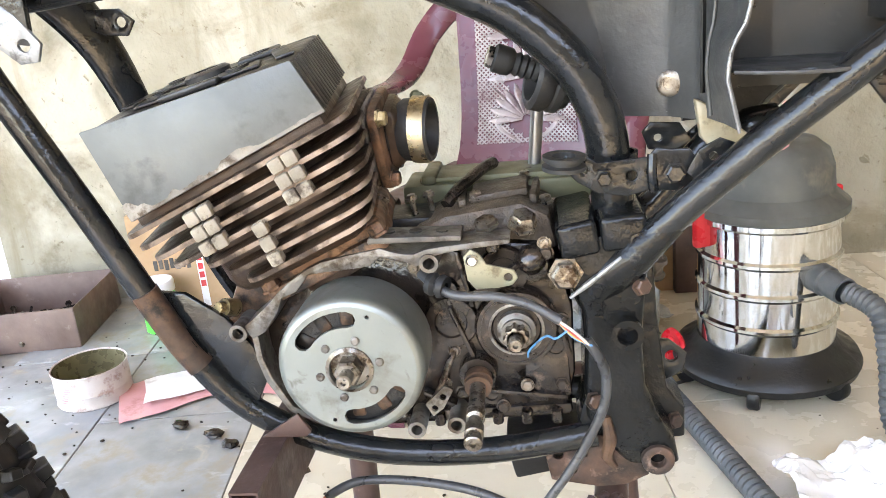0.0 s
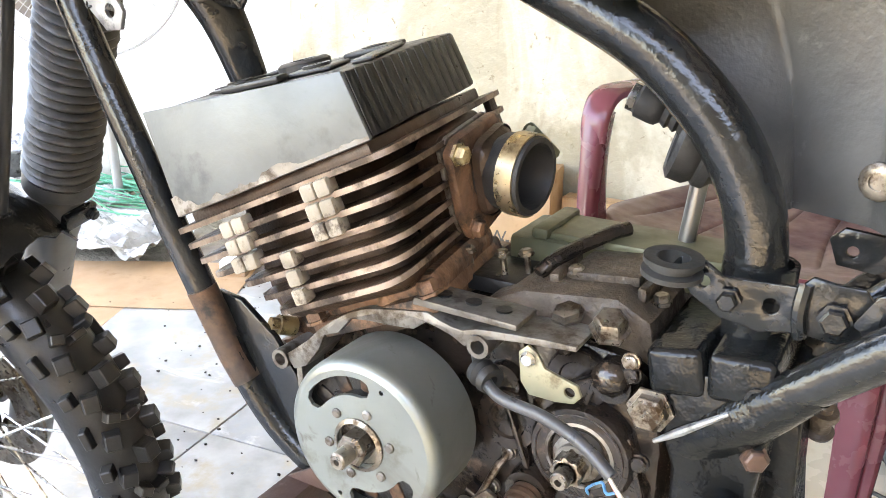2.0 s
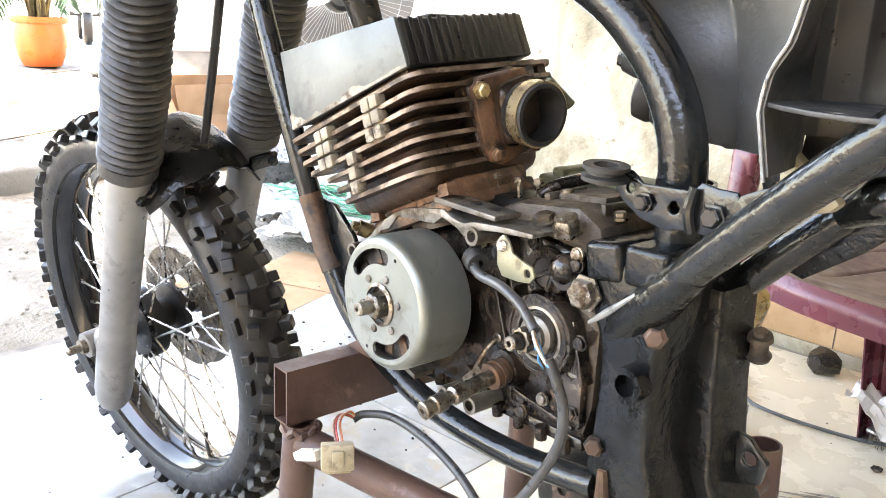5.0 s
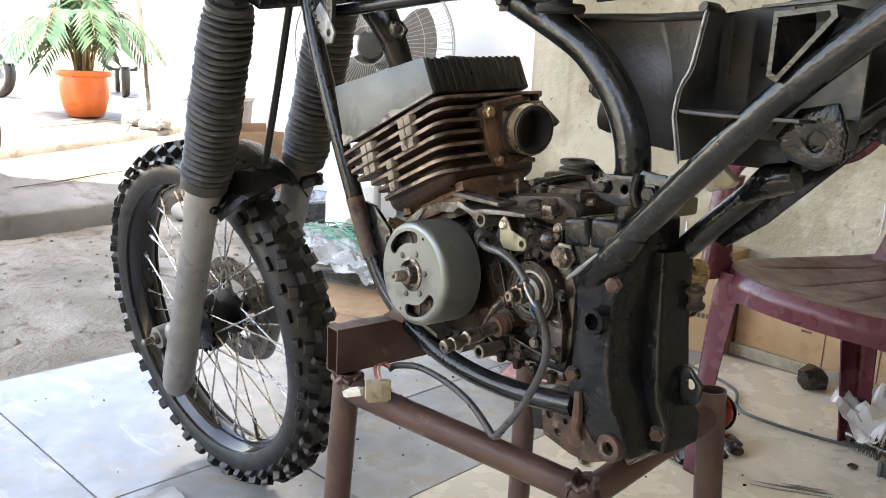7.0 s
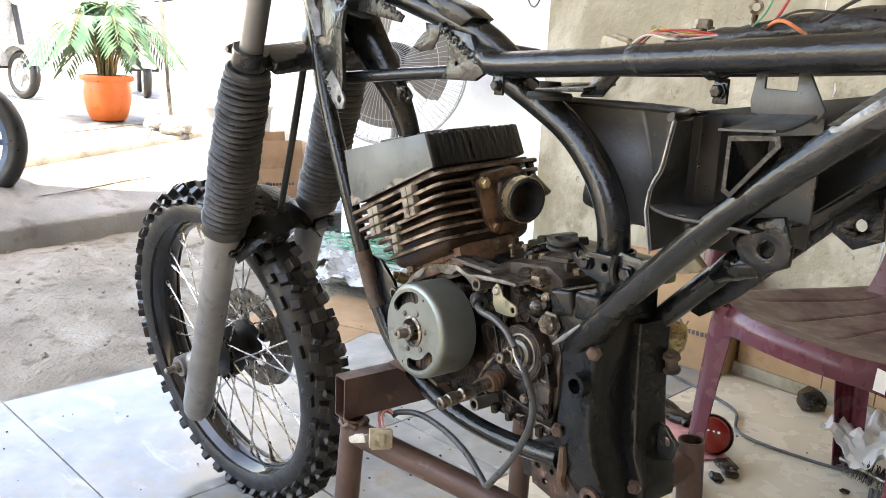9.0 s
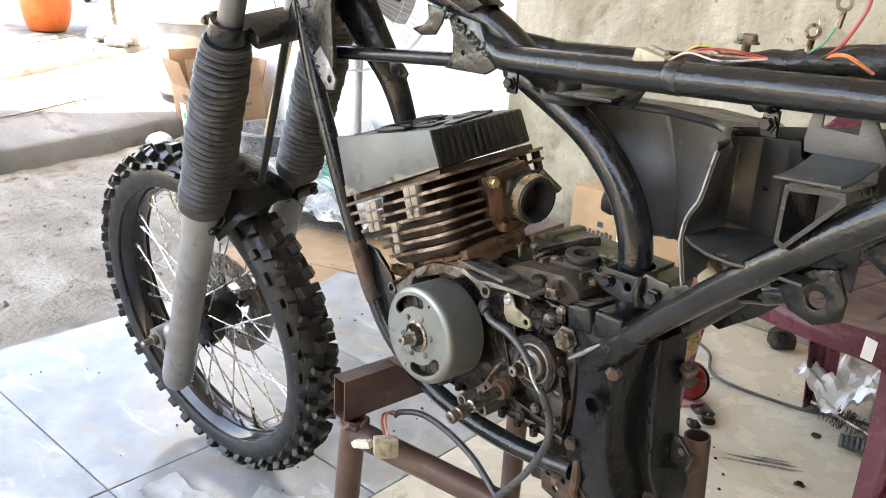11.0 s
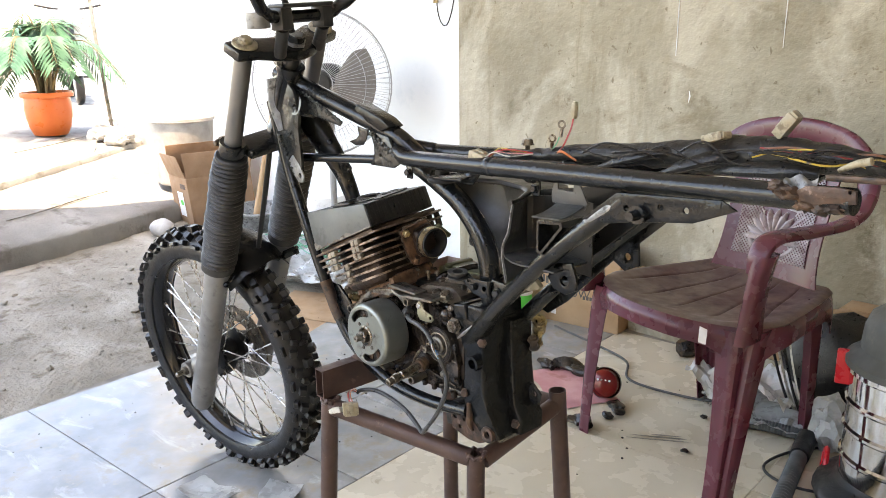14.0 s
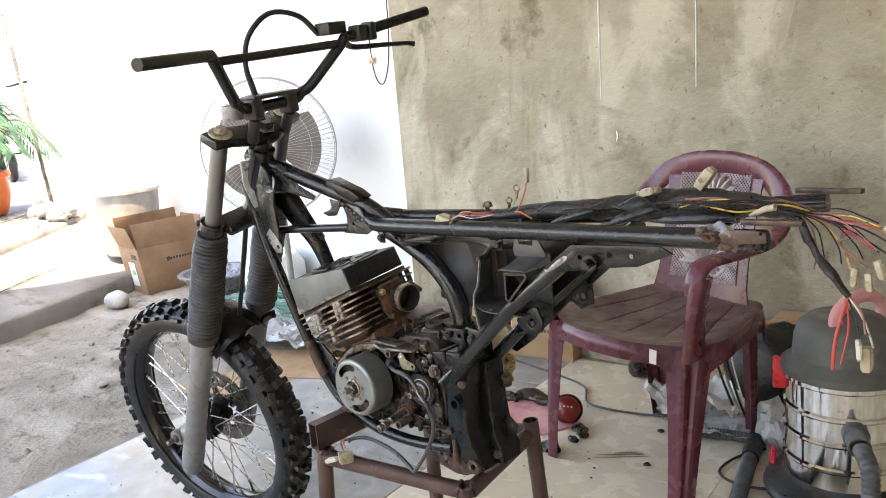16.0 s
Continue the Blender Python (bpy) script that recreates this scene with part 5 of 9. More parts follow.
plate(ib, cog, 0.013, axis(IC - IAX * 0.0095, IAX), [ring2(0, 0, 0.0264, 44)])
epart("hose_clamp", ib, M_BAND, "brass-coloured hose clamp")
sc = bmesh.new()
lathe(sc, [(0.005, -0.016), (0.005, 0.016), (0, 0.016)], axis(IC - IAX * 0.01 + V(0.006, 0.026, 0.017), V(0.3, 0.6, -0.6)), 10)
box(sc, axis(IC - IAX * 0.008 + V(0.004, 0.021, 0.02), V(0.3, 0.6, -0.6)), (0.010, 0.008, 0.022), 0.002)
epart("clamp_screw", sc, M_OLIVE)
FLZ, FLX = V(0.04, 0.25, -0.97), V(0.0, -0.97, -0.25)       # along and across the flange
m = Matrix((FLX, FLZ, IAX)).transposed().to_4x4()
m.translation = IC - IAX * 0.036
ifl = bmesh.new()
hexes = [(-0.026, -0.022), (-0.020, -0.032), (0.032, -0.036), (0.044, -0.030), (0.041, 0.020), (0.034, 0.038), (0.022, 0.044), (-0.020, 0.040), (-0.026, 0.030)]
plate(ifl, hexes, 0.0085, m @ Matrix.Translation((0, 0, -0.004)), (), 0.0022)
flange = epart("inlet_flange", ifl, M_FLANGE, "oily brown inlet flange")
ifg = bmesh.new()
plate(ifg, [(x * 0.96, y * 0.97) for x, y in hexes], 0.0035, m @ Matrix.Translation((0, 0, -0.0095)), (), 0.0006)
part("flange_gasket", ifg, M_GASKET, flange)
ifb = bmesh.new()
plate(ifb, [(x * 1.0, y * 0.98) for x, y in hexes], 0.016, m @ Matrix.Translation((0, 0, -0.0275)), (), 0.003)
part("port_face", ifb, M_FIN, flange)
ifc = bmesh.new()
box(ifc, m @ Matrix.Translation((0.001, 0, 0.010)), (0.048, 0.056, 0.018), 0.012, 3)
part("stub_root", ifc, M_FIN, flange)
for sx, sy in ((0.036, -0.027), (0.030, 0.031), (-0.018, 0.033)):
    b1 = bmesh.new()
    bolt(b1, m @ Vector((sx, sy, 0.0045)), IAX, 0.0065, 0.007)
    part("flange_bolt", b1, M_BOLTY if sy < 0 else M_FLANGE, flange)

# ---- the motorcycle: fork, wheel, handlebar ----
def onleg(z, side=0):
    t = (LT.z - z) / (LT.z - LB.z)
    return lerp(LT, LB, t) + A * FSEP * side


WC = V(-0.771, 0.662, 0.332)                          # wheel centre
LEAD = WC - A * 0.095 - onleg(0.332, 0)               # the axle sits ahead of the legs
fk = bmesh.new()
lathe(fk, [(0.0, 0.0), (0.0175, 0.0), (0.0175, 0.25), (0, 0.25)], axis(HD - S * 0.22, S), 20)
fork = part("front_fork", fk, M_FRAME, bike, "telescopic front fork with black rubber boots")
for side in (0, 1):
    t = bmesh.new()
    tube(t, [onleg(1.10, side), onleg(0.58, side)], 0.0172, 24, 1)
    part("stanchion", t, M_CHROME, fork, "worn bare steel fork tube")
    g = bmesh.new()
    p0, p1 = onleg(0.882, side), onleg(0.618, side)
    L = (p1 - p0).length
    prof = [(0.019, 0.0), (0.0300, 0.001), (0.0330, 0.004), (0.0330, 0.010)]
    n = 27
    d = (L - 0.026) / n
    for i in range(n):
        h0 = 0.010 + d * i
        ro = (0.0350 + 0.0040 * min(1, i / 6)) * (1 + 0.018 * math.sin(i * 2.3))
        ri = ro - 0.0060
        prof += [(ri, h0), (ro - 0.0011, h0 + d * 0.30), (ro, h0 + d * 0.5), (ro - 0.0011, h0 + d * 0.70), (ri, h0 + d * 0.96)]
    prof += [(0.0355, L - 0.016), (0.0365, L - 0.010), (0.0365, L), (0.028, L)]
    lathe(g, prof, axis(p0, p1 - p0), 40)
    for v in g.verts:                                  # soft folds sag a little
        v.co += noise.noise_vector(v.co * 14) * 0.0030 + noise.noise_vector(v.co * 40) * 0.0012
    part("fork_boot", g, M_GAITER, fork, "ribbed black rubber fork boot")
    s = bmesh.new()
    q0, q1 = onleg(0.625, side), LB + A * FSEP * side - S * 0.01
    L = (q1 - q0).length
    lathe(s, [(0.026, 0), (0.0285, 0.006), (0.0285, 0.06), (0.0265, 0.075), (0.0265, L * 0.68), (0.0285, L * 0.72), (0.0285, L * 0.93), (0.026, L * 0.975), (0.021, L), (0.010, L), (0, L - 0.004)], axis(q0, q1 - q0), 28)
    ax_c = onleg(0.332, side) + LEAD
    tube(s, [onleg(0.33, side) + LEAD * 0.2, ax_c], [0.024, 0.019], 14, 1)
    tube(s, [ax_c - A * 0.026, ax_c + A * 0.026], 0.020, 18, 1)
    part("slider", s, M_SLIDER, fork, "grey painted fork slider")

# clamps
lc = bmesh.new()
for side in (0, 1):
    c = onleg(0.895, side)
    lathe(lc, [(0.0178, -0.014), (0.0255, -0.014), (0.0265, -0.011), (0.0265, 0.011), (0.0255, 0.014), (0.0178, 0.014)], axis(c, S), 24)
mid = onleg(0.895, 0.5)
box(lc, axis(mid + B * 0.012, S, A), (0.055, FSEP - 0.035, 0.022), 0.005)
part("lower_clamp", lc, M_FRAME, fork)
for side, o in ((0, -1), (1, 1)):
    b1 = bmesh.new()
    c = onleg(0.895, side)
    for dz in (-0.005,):
        box(b1, axis(c - B * 0.028, S, A), (0.016, 0.018, 0.018), 0.003)
        bolt(b1, c - B * 0.030 - A * 0.012, -A, 0.006, 0.008)
        bolt(b1, c - B * 0.030 - A * 0.002 + S * 0.0, -A, 0.0075, 0.014, 12)
    part("pinch_bolt", b1, M_BOLT, fork)
tcl = bmesh.new()
m = axis(onleg(1.088, 0.5), S, A)
m = Matrix((B, A, S)).transposed().to_4x4()
m.translation = onleg(1.086, 0.5)
h = FSEP / 2
plate(tcl, [(-0.026, -h - 0.028), (0.02, -h - 0.03), (0.028, -h + 0.01), (0.055, -0.03), (0.06, 0.0), (0.055, 0.03), (0.028, h - 0.01), (0.02, h + 0.03), (-0.026, h + 0.028), (-0.028, h - 0.02), (-0.012, 0.03), (-0.012, -0.03), (-0.028, -h + 0.02)], 0.020, m @ Matrix.Translation((0, 0, -0.010)), (), 0.004)
part("upper_clamp", tcl, M_FRAME, fork)
for side in (0, 1):
    cp = bmesh.new()
    lathe(cp, [(0.024, 0.0), (0.024, 0.004), (0.021, 0.006), (0.0135, 0.006), (0.0135, 0.012), (0, 0.012)], axis(onleg(1.096, side), S), 24)
    lathe(cp, [(0.0135, 0.012), (0.010, 0.016), (0, 0.016)], axis(onleg(1.096, side), S), 6)
    part("fork_cap", cp, M_IVORY, fork, "worn aluminium fork cap")
st = bmesh.new()
lathe(st, [(0.022, 0), (0.022, 0.006), (0.014, 0.008), (0.014, 0.020), (0, 0.020)], axis(HD + S * 0.012, S), 6)
part("stem_nut", st, M_BARE, fork)

# short mudguard brace between the legs
WR = 0.334
UP = (LT - LB).normalized()
FW = UP.cross(A).normalized()                         # roughly ahead or behind the wheel
if FW.x > 0:
    FW = -FW
fb = bmesh.new()
def guard(u, v):
    a = radians(-15 + 17 * u)
    y = (v - 0.5) * 2
    a += 0.03 * noise.noise(V(y * 4, 2, 0)) * (1 if u in (0, 1) else 0)
    r = WR + 0.050 - 0.060 * y * y - 0.012 * (u - 0.4) ** 2 + 0.004 * noise.noise(V(u * 4, y * 3, 5))
    return WC + (UP * math.cos(a + 0.22) - FW * math.sin(a + 0.22)) * r + A * (0.088 * y)
grid_sheet(fb, 20, 16, guard, 0.003)
part("mudguard_stub", fb, M_CASTING, fork, "dusty short mudguard brace")
st = bmesh.new()
tube(st, [onleg(0.585, 0), onleg(0.60, 0) + A * 0.02 - FW * 0.03, WC + UP * (WR + 0.030) - A * 0.05], 0.008, 10, 4, flat=0.5)
bolt(st, onleg(0.59, 0) - FW * 0.030, -FW, 0.006, 0.006)
part("brace_arm", st, M_FRAME, fork)
st = bmesh.new()
box(st, axis(onleg(0.600, 1) - FW * 0.034 - A * 0.004, S, A), (0.010, 0.045, 0.022), 0.003)
bolt(st, onleg(0.600, 1) - FW * 0.040 + A * 0.010, -FW, 0.006, 0.006)
part("brace_arm", st, M_FRAME, fork)
ln = bmesh.new()
tube(ln, [onleg(0.89, 0.46) + B * 0.015, onleg(0.76, 0.47) + B * 0.020, onleg(0.645, 0.48) + B * 0.022], 0.0058, 10, 4)
part("brake_line", ln, M_BLACKPL, fork)

# wheel
hubm = axis(WC, A)
hu = bmesh.new()
lathe(hu, [(0.010, -0.062), (0.016, -0.062), (0.018, -0.045), (0.050, -0.040), (0.050, -0.032), (0.026, -0.026), (0.024, 0.02), (0.044, 0.026), (0.046, 0.036), (0.020, 0.042), (0.016, 0.062), (0.010, 0.062)], hubm, 32)
wheel = part("front_wheel", hu, M_BLACKPL, bike, "spoked front wheel with a knobbly tyre")
ti = bmesh.new()
prof = []
for k in range(25):
    a = radians(-118 + 236 * k / 24)
    prof.append((WR - 0.052 + 0.040 * math.cos(a), 0.040 * math.sin(a)))
prof = [(0.262, -0.030)] + prof + [(0.262, 0.030)]
lathe(ti, prof, hubm, 96)
part("tyre", ti, M_TYRE, wheel, "black knobbly off-road tyre", 30)
knob_mesh = {}
def knob(ang, w, l, hh, tilt=0.0, lean=0.0):
    m = hubm @ Matrix.Rotation(ang, 4, "Z") @ Matrix.Translation((WR - 0.052, 0, 0)) @ Matrix.Rotation(-lean, 4, "Y") @ Matrix.Translation((0.0385 + hh / 2, 0, 0)) @ Matrix.Rotation(tilt, 4, "X")
    key = (w, l, hh)
    if key not in knob_mesh:
        b = bmesh.new()
        bmesh.ops.create_cube(b, size=1.0, matrix=Matrix.Diagonal((hh + 0.006, l, w, 1)))
        for v in b.verts:
            if v.co.x > 0:
                v.co.y *= 0.82
                v.co.z *= 0.86
        bmesh.ops.bevel(b, geom=b.edges[:], offset=0.0012, segments=1, affect="EDGES")
        me = bpy.data.meshes.new("knob")
        b.to_mesh(me)
        b.free()
        me.materials.append(M_TYRE)
        knob_mesh[key] = me
    k = new("knob", knob_mesh[key])
    k.parent = wheel
    k.matrix_basis = m
NK = 42
for i in range(NK):
    a = 2 * math.pi * i / NK
    d = 2 * math.pi / NK
    if i % 2 == 0:
        knob(a, 0.022, 0.024, 0.013)
    else:
        knob(a, 0.020, 0.010, 0.011)
        knob(a - d * 0.15, 0.016, 0.013, 0.013, 0.5, 0.40)
        knob(a - d * 0.15, 0.016, 0.013, 0.013, -0.5, -0.40)
    for sgn in (1, -1):
        knob(a + d * (0.5 if sgn > 0 else 0.35), 0.019, 0.021, 0.013, 0.25 * sgn, sgn * 0.62)
        if i % 2:
            knob(a + d * 0.1, 0.010, 0.026, 0.008, 0.0, sgn * 1.12)
        else:
            knob(a + d * 0.1, 0.014, 0.017, 0.011, 0.0, sgn * 1.02)
ri = bmesh.new()
lathe(ri, [(0.2680, -0.033), (0.2740, -0.0325), (0.2740, -0.027), (0.2640, -0.026), (0.2560, -0.016), (0.2525, -0.008), (0.2525, 0.008), (0.2560, 0.016), (0.2640, 0.026), (0.2740, 0.027), (0.2740, 0.0325), (0.2680, 0.033), (0.2610, 0.028), (0.2500, 0.016), (0.2470, 0.008), (0.2470, -0.008), (0.2500, -0.016), (0.2610, -0.028), (0.2680, -0.033)], hubm, 96)
part("rim", ri, M_RIM, wheel, "polished black rim")
for k in range(36):
    flange = -0.036 if k % 2 == 0 else 0.031
    fr = 0.047 if k % 2 == 0 else 0.042
    ar = 2 * math.pi * k / 36
    cross = radians(34) * (1 if (k // 2) % 2 == 0 else -1)
    p = hubm @ Vector((fr * math.cos(ar + cross), fr * math.sin(ar + cross), flange))
    q = hubm @ Vector((0.249 * math.cos(ar), 0.249 * math.sin(ar), 0.004 * (-1 if k % 2 == 0 else 1)))
    s = bmesh.new()
    tube(s, [p, lerp(p, q, 0.93)], 0.0017, 6, 1)
    tube(s, [lerp(p, q, 0.92), q], 0.0032, 6, 1)
    part("spoke", s, M_STEEL, wheel)
di = bmesh.new()
plate(di, ring2(0, 0, 0.105, 48), 0.004, hubm @ Matrix.Translation((0, 0, 0.046)), [ring2(0, 0, 0.060, 32)] + [ring2(0.083 * math.cos(k * math.pi / 6 + 0.1 * (k % 2)), 0.083 * math.sin(k * math.pi / 6 + 0.1 * (k % 2)), 0.0065, 8) for k in range(12)])
for k in range(5):
    a = k * 2 * math.pi / 5
    box(di, hubm @ Matrix.Rotation(a, 4, "Z") @ Matrix.Translation((0.053, 0, 0.046)), (0.026, 0.014, 0.006), 0.002)
part("brake_disc", di, M_BOLT, wheel, "drilled steel brake disc")
bd = bmesh.new()
lathe(bd, [(0.0, -0.034), (0.056, -0.034), (0.058, -0.030), (0.058, -0.012), (0.03, -0.008)], hubm, 30)
for k in range(18):
    a = k * 2 * math.pi / 18
    box(bd, hubm @ Matrix.Rotation(a, 4, "Z") @ Matrix.Translation((0.052, 0, -0.036)), (0.012, 0.007, 0.006), 0.002)
part("hub_drum", bd, M_BLACKPL, wheel, "black hub with cooling ribs")
an = bmesh.new()
lathe(an, [(0.0, -0.150), (0.004, -0.150), (0.0065, -0.147), (0.0065, -0.130), (0.0115, -0.129), (0.0115, -0.114), (0.015, -0.113), (0.014, -0.060), (0.009, -0.055), (0.009, 0.055), (0.014, 0.06), (0.014, 0.125), (0, 0.125)], hubm, 12)
part("axle", an, M_BOLT, wheel, "threaded axle end with nut")
vs = bmesh.new()
a = radians(250)
lathe(vs, [(0.003, 0), (0.003, 0.03), (0.004, 0.031), (0.004, 0.038), (0, 0.038)], axis(hubm @ Vector((0.247 * math.cos(a), 0.247 * math.sin(a), 0)), (hubm.to_3x3() @ Vector((-math.cos(a), -math.sin(a), 0.2)))), 8)
part("valve_stem", vs, M_BLACKPL, wheel)

# handlebar
HB = V(-0.245, 0.605, 1.147)
AH = V(-0.12, 1.0, 0.06).normalized()
BH = V(0.985, 0.12, 0.0).normalized()
SH = AH.cross(BH).normalized()
SH = SH if SH.z > 0 else -SH
def bar(a, b, s):
    return HB + AH * a + BH * b + SH * s
hbm = bmesh.new()
tube(hbm, [bar(-0.375, 0.120, 0.108), bar(-0.20, 0.066, 0.108), bar(-0.182, 0.060, 0.106), bar(-0.170, 0.054, 0.092), bar(-0.108, 0.012, 0.026), bar(-0.088, -0.002, 0.012), bar(-0.06, -0.004, 0.0), bar(0.06, -0.004, 0.0), bar(0.088, -0.002, 0.012), bar(0.108, 0.012, 0.026), bar(0.170, 0.050, 0.096), bar(0.182, 0.055, 0.110), bar(0.20, 0.061, 0.114), bar(0.395, 0.118, 0.146)], 0.0112, 16, 5)
hand = part("handlebar", hbm, M_FRAME, bike, "black cross-braced handlebar without grips")
cb = bmesh.new()
tube(cb, [bar(-0.172, 0.055, 0.096), bar(0.172, 0.051, 0.100)], 0.0085, 12, 1)
part("crossbar", cb, M_FRAME, hand)
for sgn in (-1, 1):
    m3 = Matrix((BH, AH, SH)).transposed().to_4x4()
    m3.translation = bar(0.048 * sgn, -0.004, -0.004)
    rs = bmesh.new()
    box(rs, m3, (0.034, 0.026, 0.040), 0.004)
    tube(rs, [bar(0.048 * sgn, -0.004, -0.02), onleg(1.09, 0.5) + A * 0.048 * sgn + B * 0.045], 0.012, 12, 1)
    bolt(rs, m3 @ Vector((-0.011, 0, 0.020)), S, 0.005, 0.005)
    bolt(rs, m3 @ Vector((0.011, 0, 0.020)), S, 0.005, 0.005)
    part("riser_clamp", rs, M_AIRBOX, hand)
m3 = Matrix((BH, AH, SH)).transposed().to_4x4()
m3.translation = bar(0.0, -0.004, 0.018)
rs = bmesh.new()
box(rs, m3, (0.044, 0.12, 0.008), 0.003)
part("clamp_plate", rs, M_AIRBOX, hand)
rg = bmesh.new()
pipe(rg, bar(-0.088, -0.02, -0.018), bar(-0.088, -0.02, 0.010), 0.021, 0.018, 22)
part("loose_ring", rg, M_BARE, hand)
mc = bmesh.new()
m4 = Matrix((BH, AH, SH)).transposed().to_4x4()
m4.translation = bar(0.215, 0.066, 0.116)
box(mc, m4, (0.034, 0.030, 0.034), 0.005)
m4.translation = bar(0.165, 0.035, 0.132)
box(mc, m4, (0.042, 0.055, 0.026), 0.004)
m4.translation = bar(0.24, 0.075, 0.118)
box(mc, m4, (0.030, 0.018, 0.038), 0.004)
part("brake_cylinder", mc, M_BLACKPL, hand)
lv = bmesh.new()
tube(lv, [bar(0.205, 0.03, 0.100), bar(0.25, 0.02, 0.088), bar(0.31, 0.05, 0.085), bar(0.35, 0.085, 0.082), bar(0.365, 0.098, 0.078)], [0.008, 0.007, 0.006, 0.0055, 0.007], 10, 5, flat=0.7)
part("brake_lever", lv, M_FRAME, hand)
hz = bmesh.new()
tube(hz, [bar(0.14, 0.02, 0.125), bar(0.11, 0.0, 0.165), bar(0.05, -0.02, 0.175), bar(-0.005, -0.03, 0.135), bar(-0.025, -0.03, 0.08), bar(-0.02, -0.025, 0.03), bar(-0.015, -0.02, -0.03)], [0.0055, 0.0055, 0.0055, 0.0055, 0.0055, 0.0065, 0.0065], 10, 5)
part("brake_hose", hz, M_RUBBER, hand)

# drain cock on the far side of the seat tube casting
dc = bmesh.new()
lathe(dc, [(0.0, -0.020), (0.012, -0.020), (0.0135, -0.016), (0.0135, 0.006), (0.011, 0.008), (0.011, 0.014), (0.008, 0.016), (0, 0.016)], axis((0.140, 0.824, 0.597), (0.35, -0.35, 0.85)), 20)
tube(dc, [(0.140, 0.824, 0.590), (0.134, 0.826, 0.572), (0.136, 0.824, 0.560)], [0.011, 0.009, 0.0075], 12, 4)
tube(dc, [(0.140, 0.824, 0.60), (0.128, 0.800, 0.618), (0.130, 0.775, 0.630)], 0.006, 10, 4)
drain = part("drain_cock", dc, M_BRASS, frame_ob, "grimy brass drain cock")
dr = bmesh.new()
pipe(dr, (0.138, 0.818, 0.556), (0.133, 0.832, 0.556), 0.0085, 0.0045, 14)
part("ring_end", dr, M_BRASS, drain)

# ---- stand under the engine ----
stand = thing("work_stand", (0.0, 0.71, 0.0), "brown primed welded steel stand under the frame", "stand")
sb = bmesh.new()
def sq_tube(bm, m, sx, sy, L, t):
    outer = [(-sx, -sy), (sx, -sy), (sx, sy), (-sx, sy)]
    inner = [(-sx + t, -sy + t), (sx - t, -sy + t), (sx - t, sy - t), (-sx + t, sy - t)]
    return plate(bm, outer, L, m, [inner])
sq_tube(sb, axis((-0.160, 0.540, 0.471), (0.0, 1, 0.0), (0, 0, 1)), 0.012, 0.028, 0.36, 0.002)
part("crossbeam", sb, M_STAND, stand, "open square tube beam")
lugb = bmesh.new()
plate(lugb, [(-0.170, 0.5), (-0.135, 0.522), (-0.125, 0.505), (-0.13, 0.5)], 0.004, XZ(0.62), (), 0.0006)
part("lug", lugb, M_STAND, stand)
P_FR, P_BR = V(0.128, 0.672, 0.388), V(0.150, 0.868, 0.455)
for top_, foot in ((V(-0.150, 0.556, 0.444), V(-0.166, 0.536, 0.0)), (V(-0.150, 0.868, 0.444), V(-0.165, 0.885, 0.0)), (P_FR, V(0.135, 0.66, 0.0)), (P_BR, V(0.175, 0.885, 0.0))):
    lg_ = bmesh.new()
    pipe(lg_, foot, top_, 0.0165, 0.0142, 22)
    part("leg", lg_, M_STAND, stand)
for a, b in ((V(-0.146, 0.556, 0.424), V(0.120, 0.668, 0.378)), (V(0.132, 0.685, 0.372), V(0.150, 0.86, 0.425)), (V(-0.125, 0.86, 0.40), V(0.140, 0.868, 0.425))):
    rb_ = bmesh.new()
    tube(rb_, [a, b], 0.0165, 20, 1)
    part("rail", rb_, M_STAND, stand)
for c_, r_, n_ in ((P_FR + V(0, 0, -0.001), 0.0165, 22), (V(-0.150, 0.556, 0.438), 0.016, 20)):
    wl = tube(bmesh.new(), [c_ + V(r_ * math.cos(k * 2 * math.pi / n_), r_ * math.sin(k * 2 * math.pi / n_), 0.003 * math.sin(k * 2.3)) for k in range(n_)], [0.0042 + 0.0014 * math.sin(k * 2.9) for k in range(n_)], 8, 2, closed=True)
    part("weld_bead", wl, M_STAND, stand)
sbk = bmesh.new()
box(sbk, pose(0.075, 0.705, 0.440, 0, -12, 0), (0.07, 0.05, 0.04), 0.003)
part("support_block", sbk, M_BLACKPL, stand)

# ---- plastic chair ----
CH = thing("plastic_chair", (-0.01, 1.695, 0.0), "maroon moulded plastic armchair with a dusty seat", "chair")
CE, CN = V(0.9868, -0.162, 0), V(-0.162, -0.9868, 0)   # across the seat; ahead
CO = V(0.012, 1.690, 0)
def ch(e, n, z):
    return CO + CE * e + CN * n + V(0, 0, z * 1.04 if z < 0.45 else z + 0.018)
def seat_w(v):
    return (0.195 + 0.082 * min(1.0, v * 1.25) ** 0.8) * (1 - 0.13 * max(0.0, (v - 0.72) / 0.28) ** 2)
def seat_front(e):
    return 0.252 - 0.080 * abs(e) ** 2.6
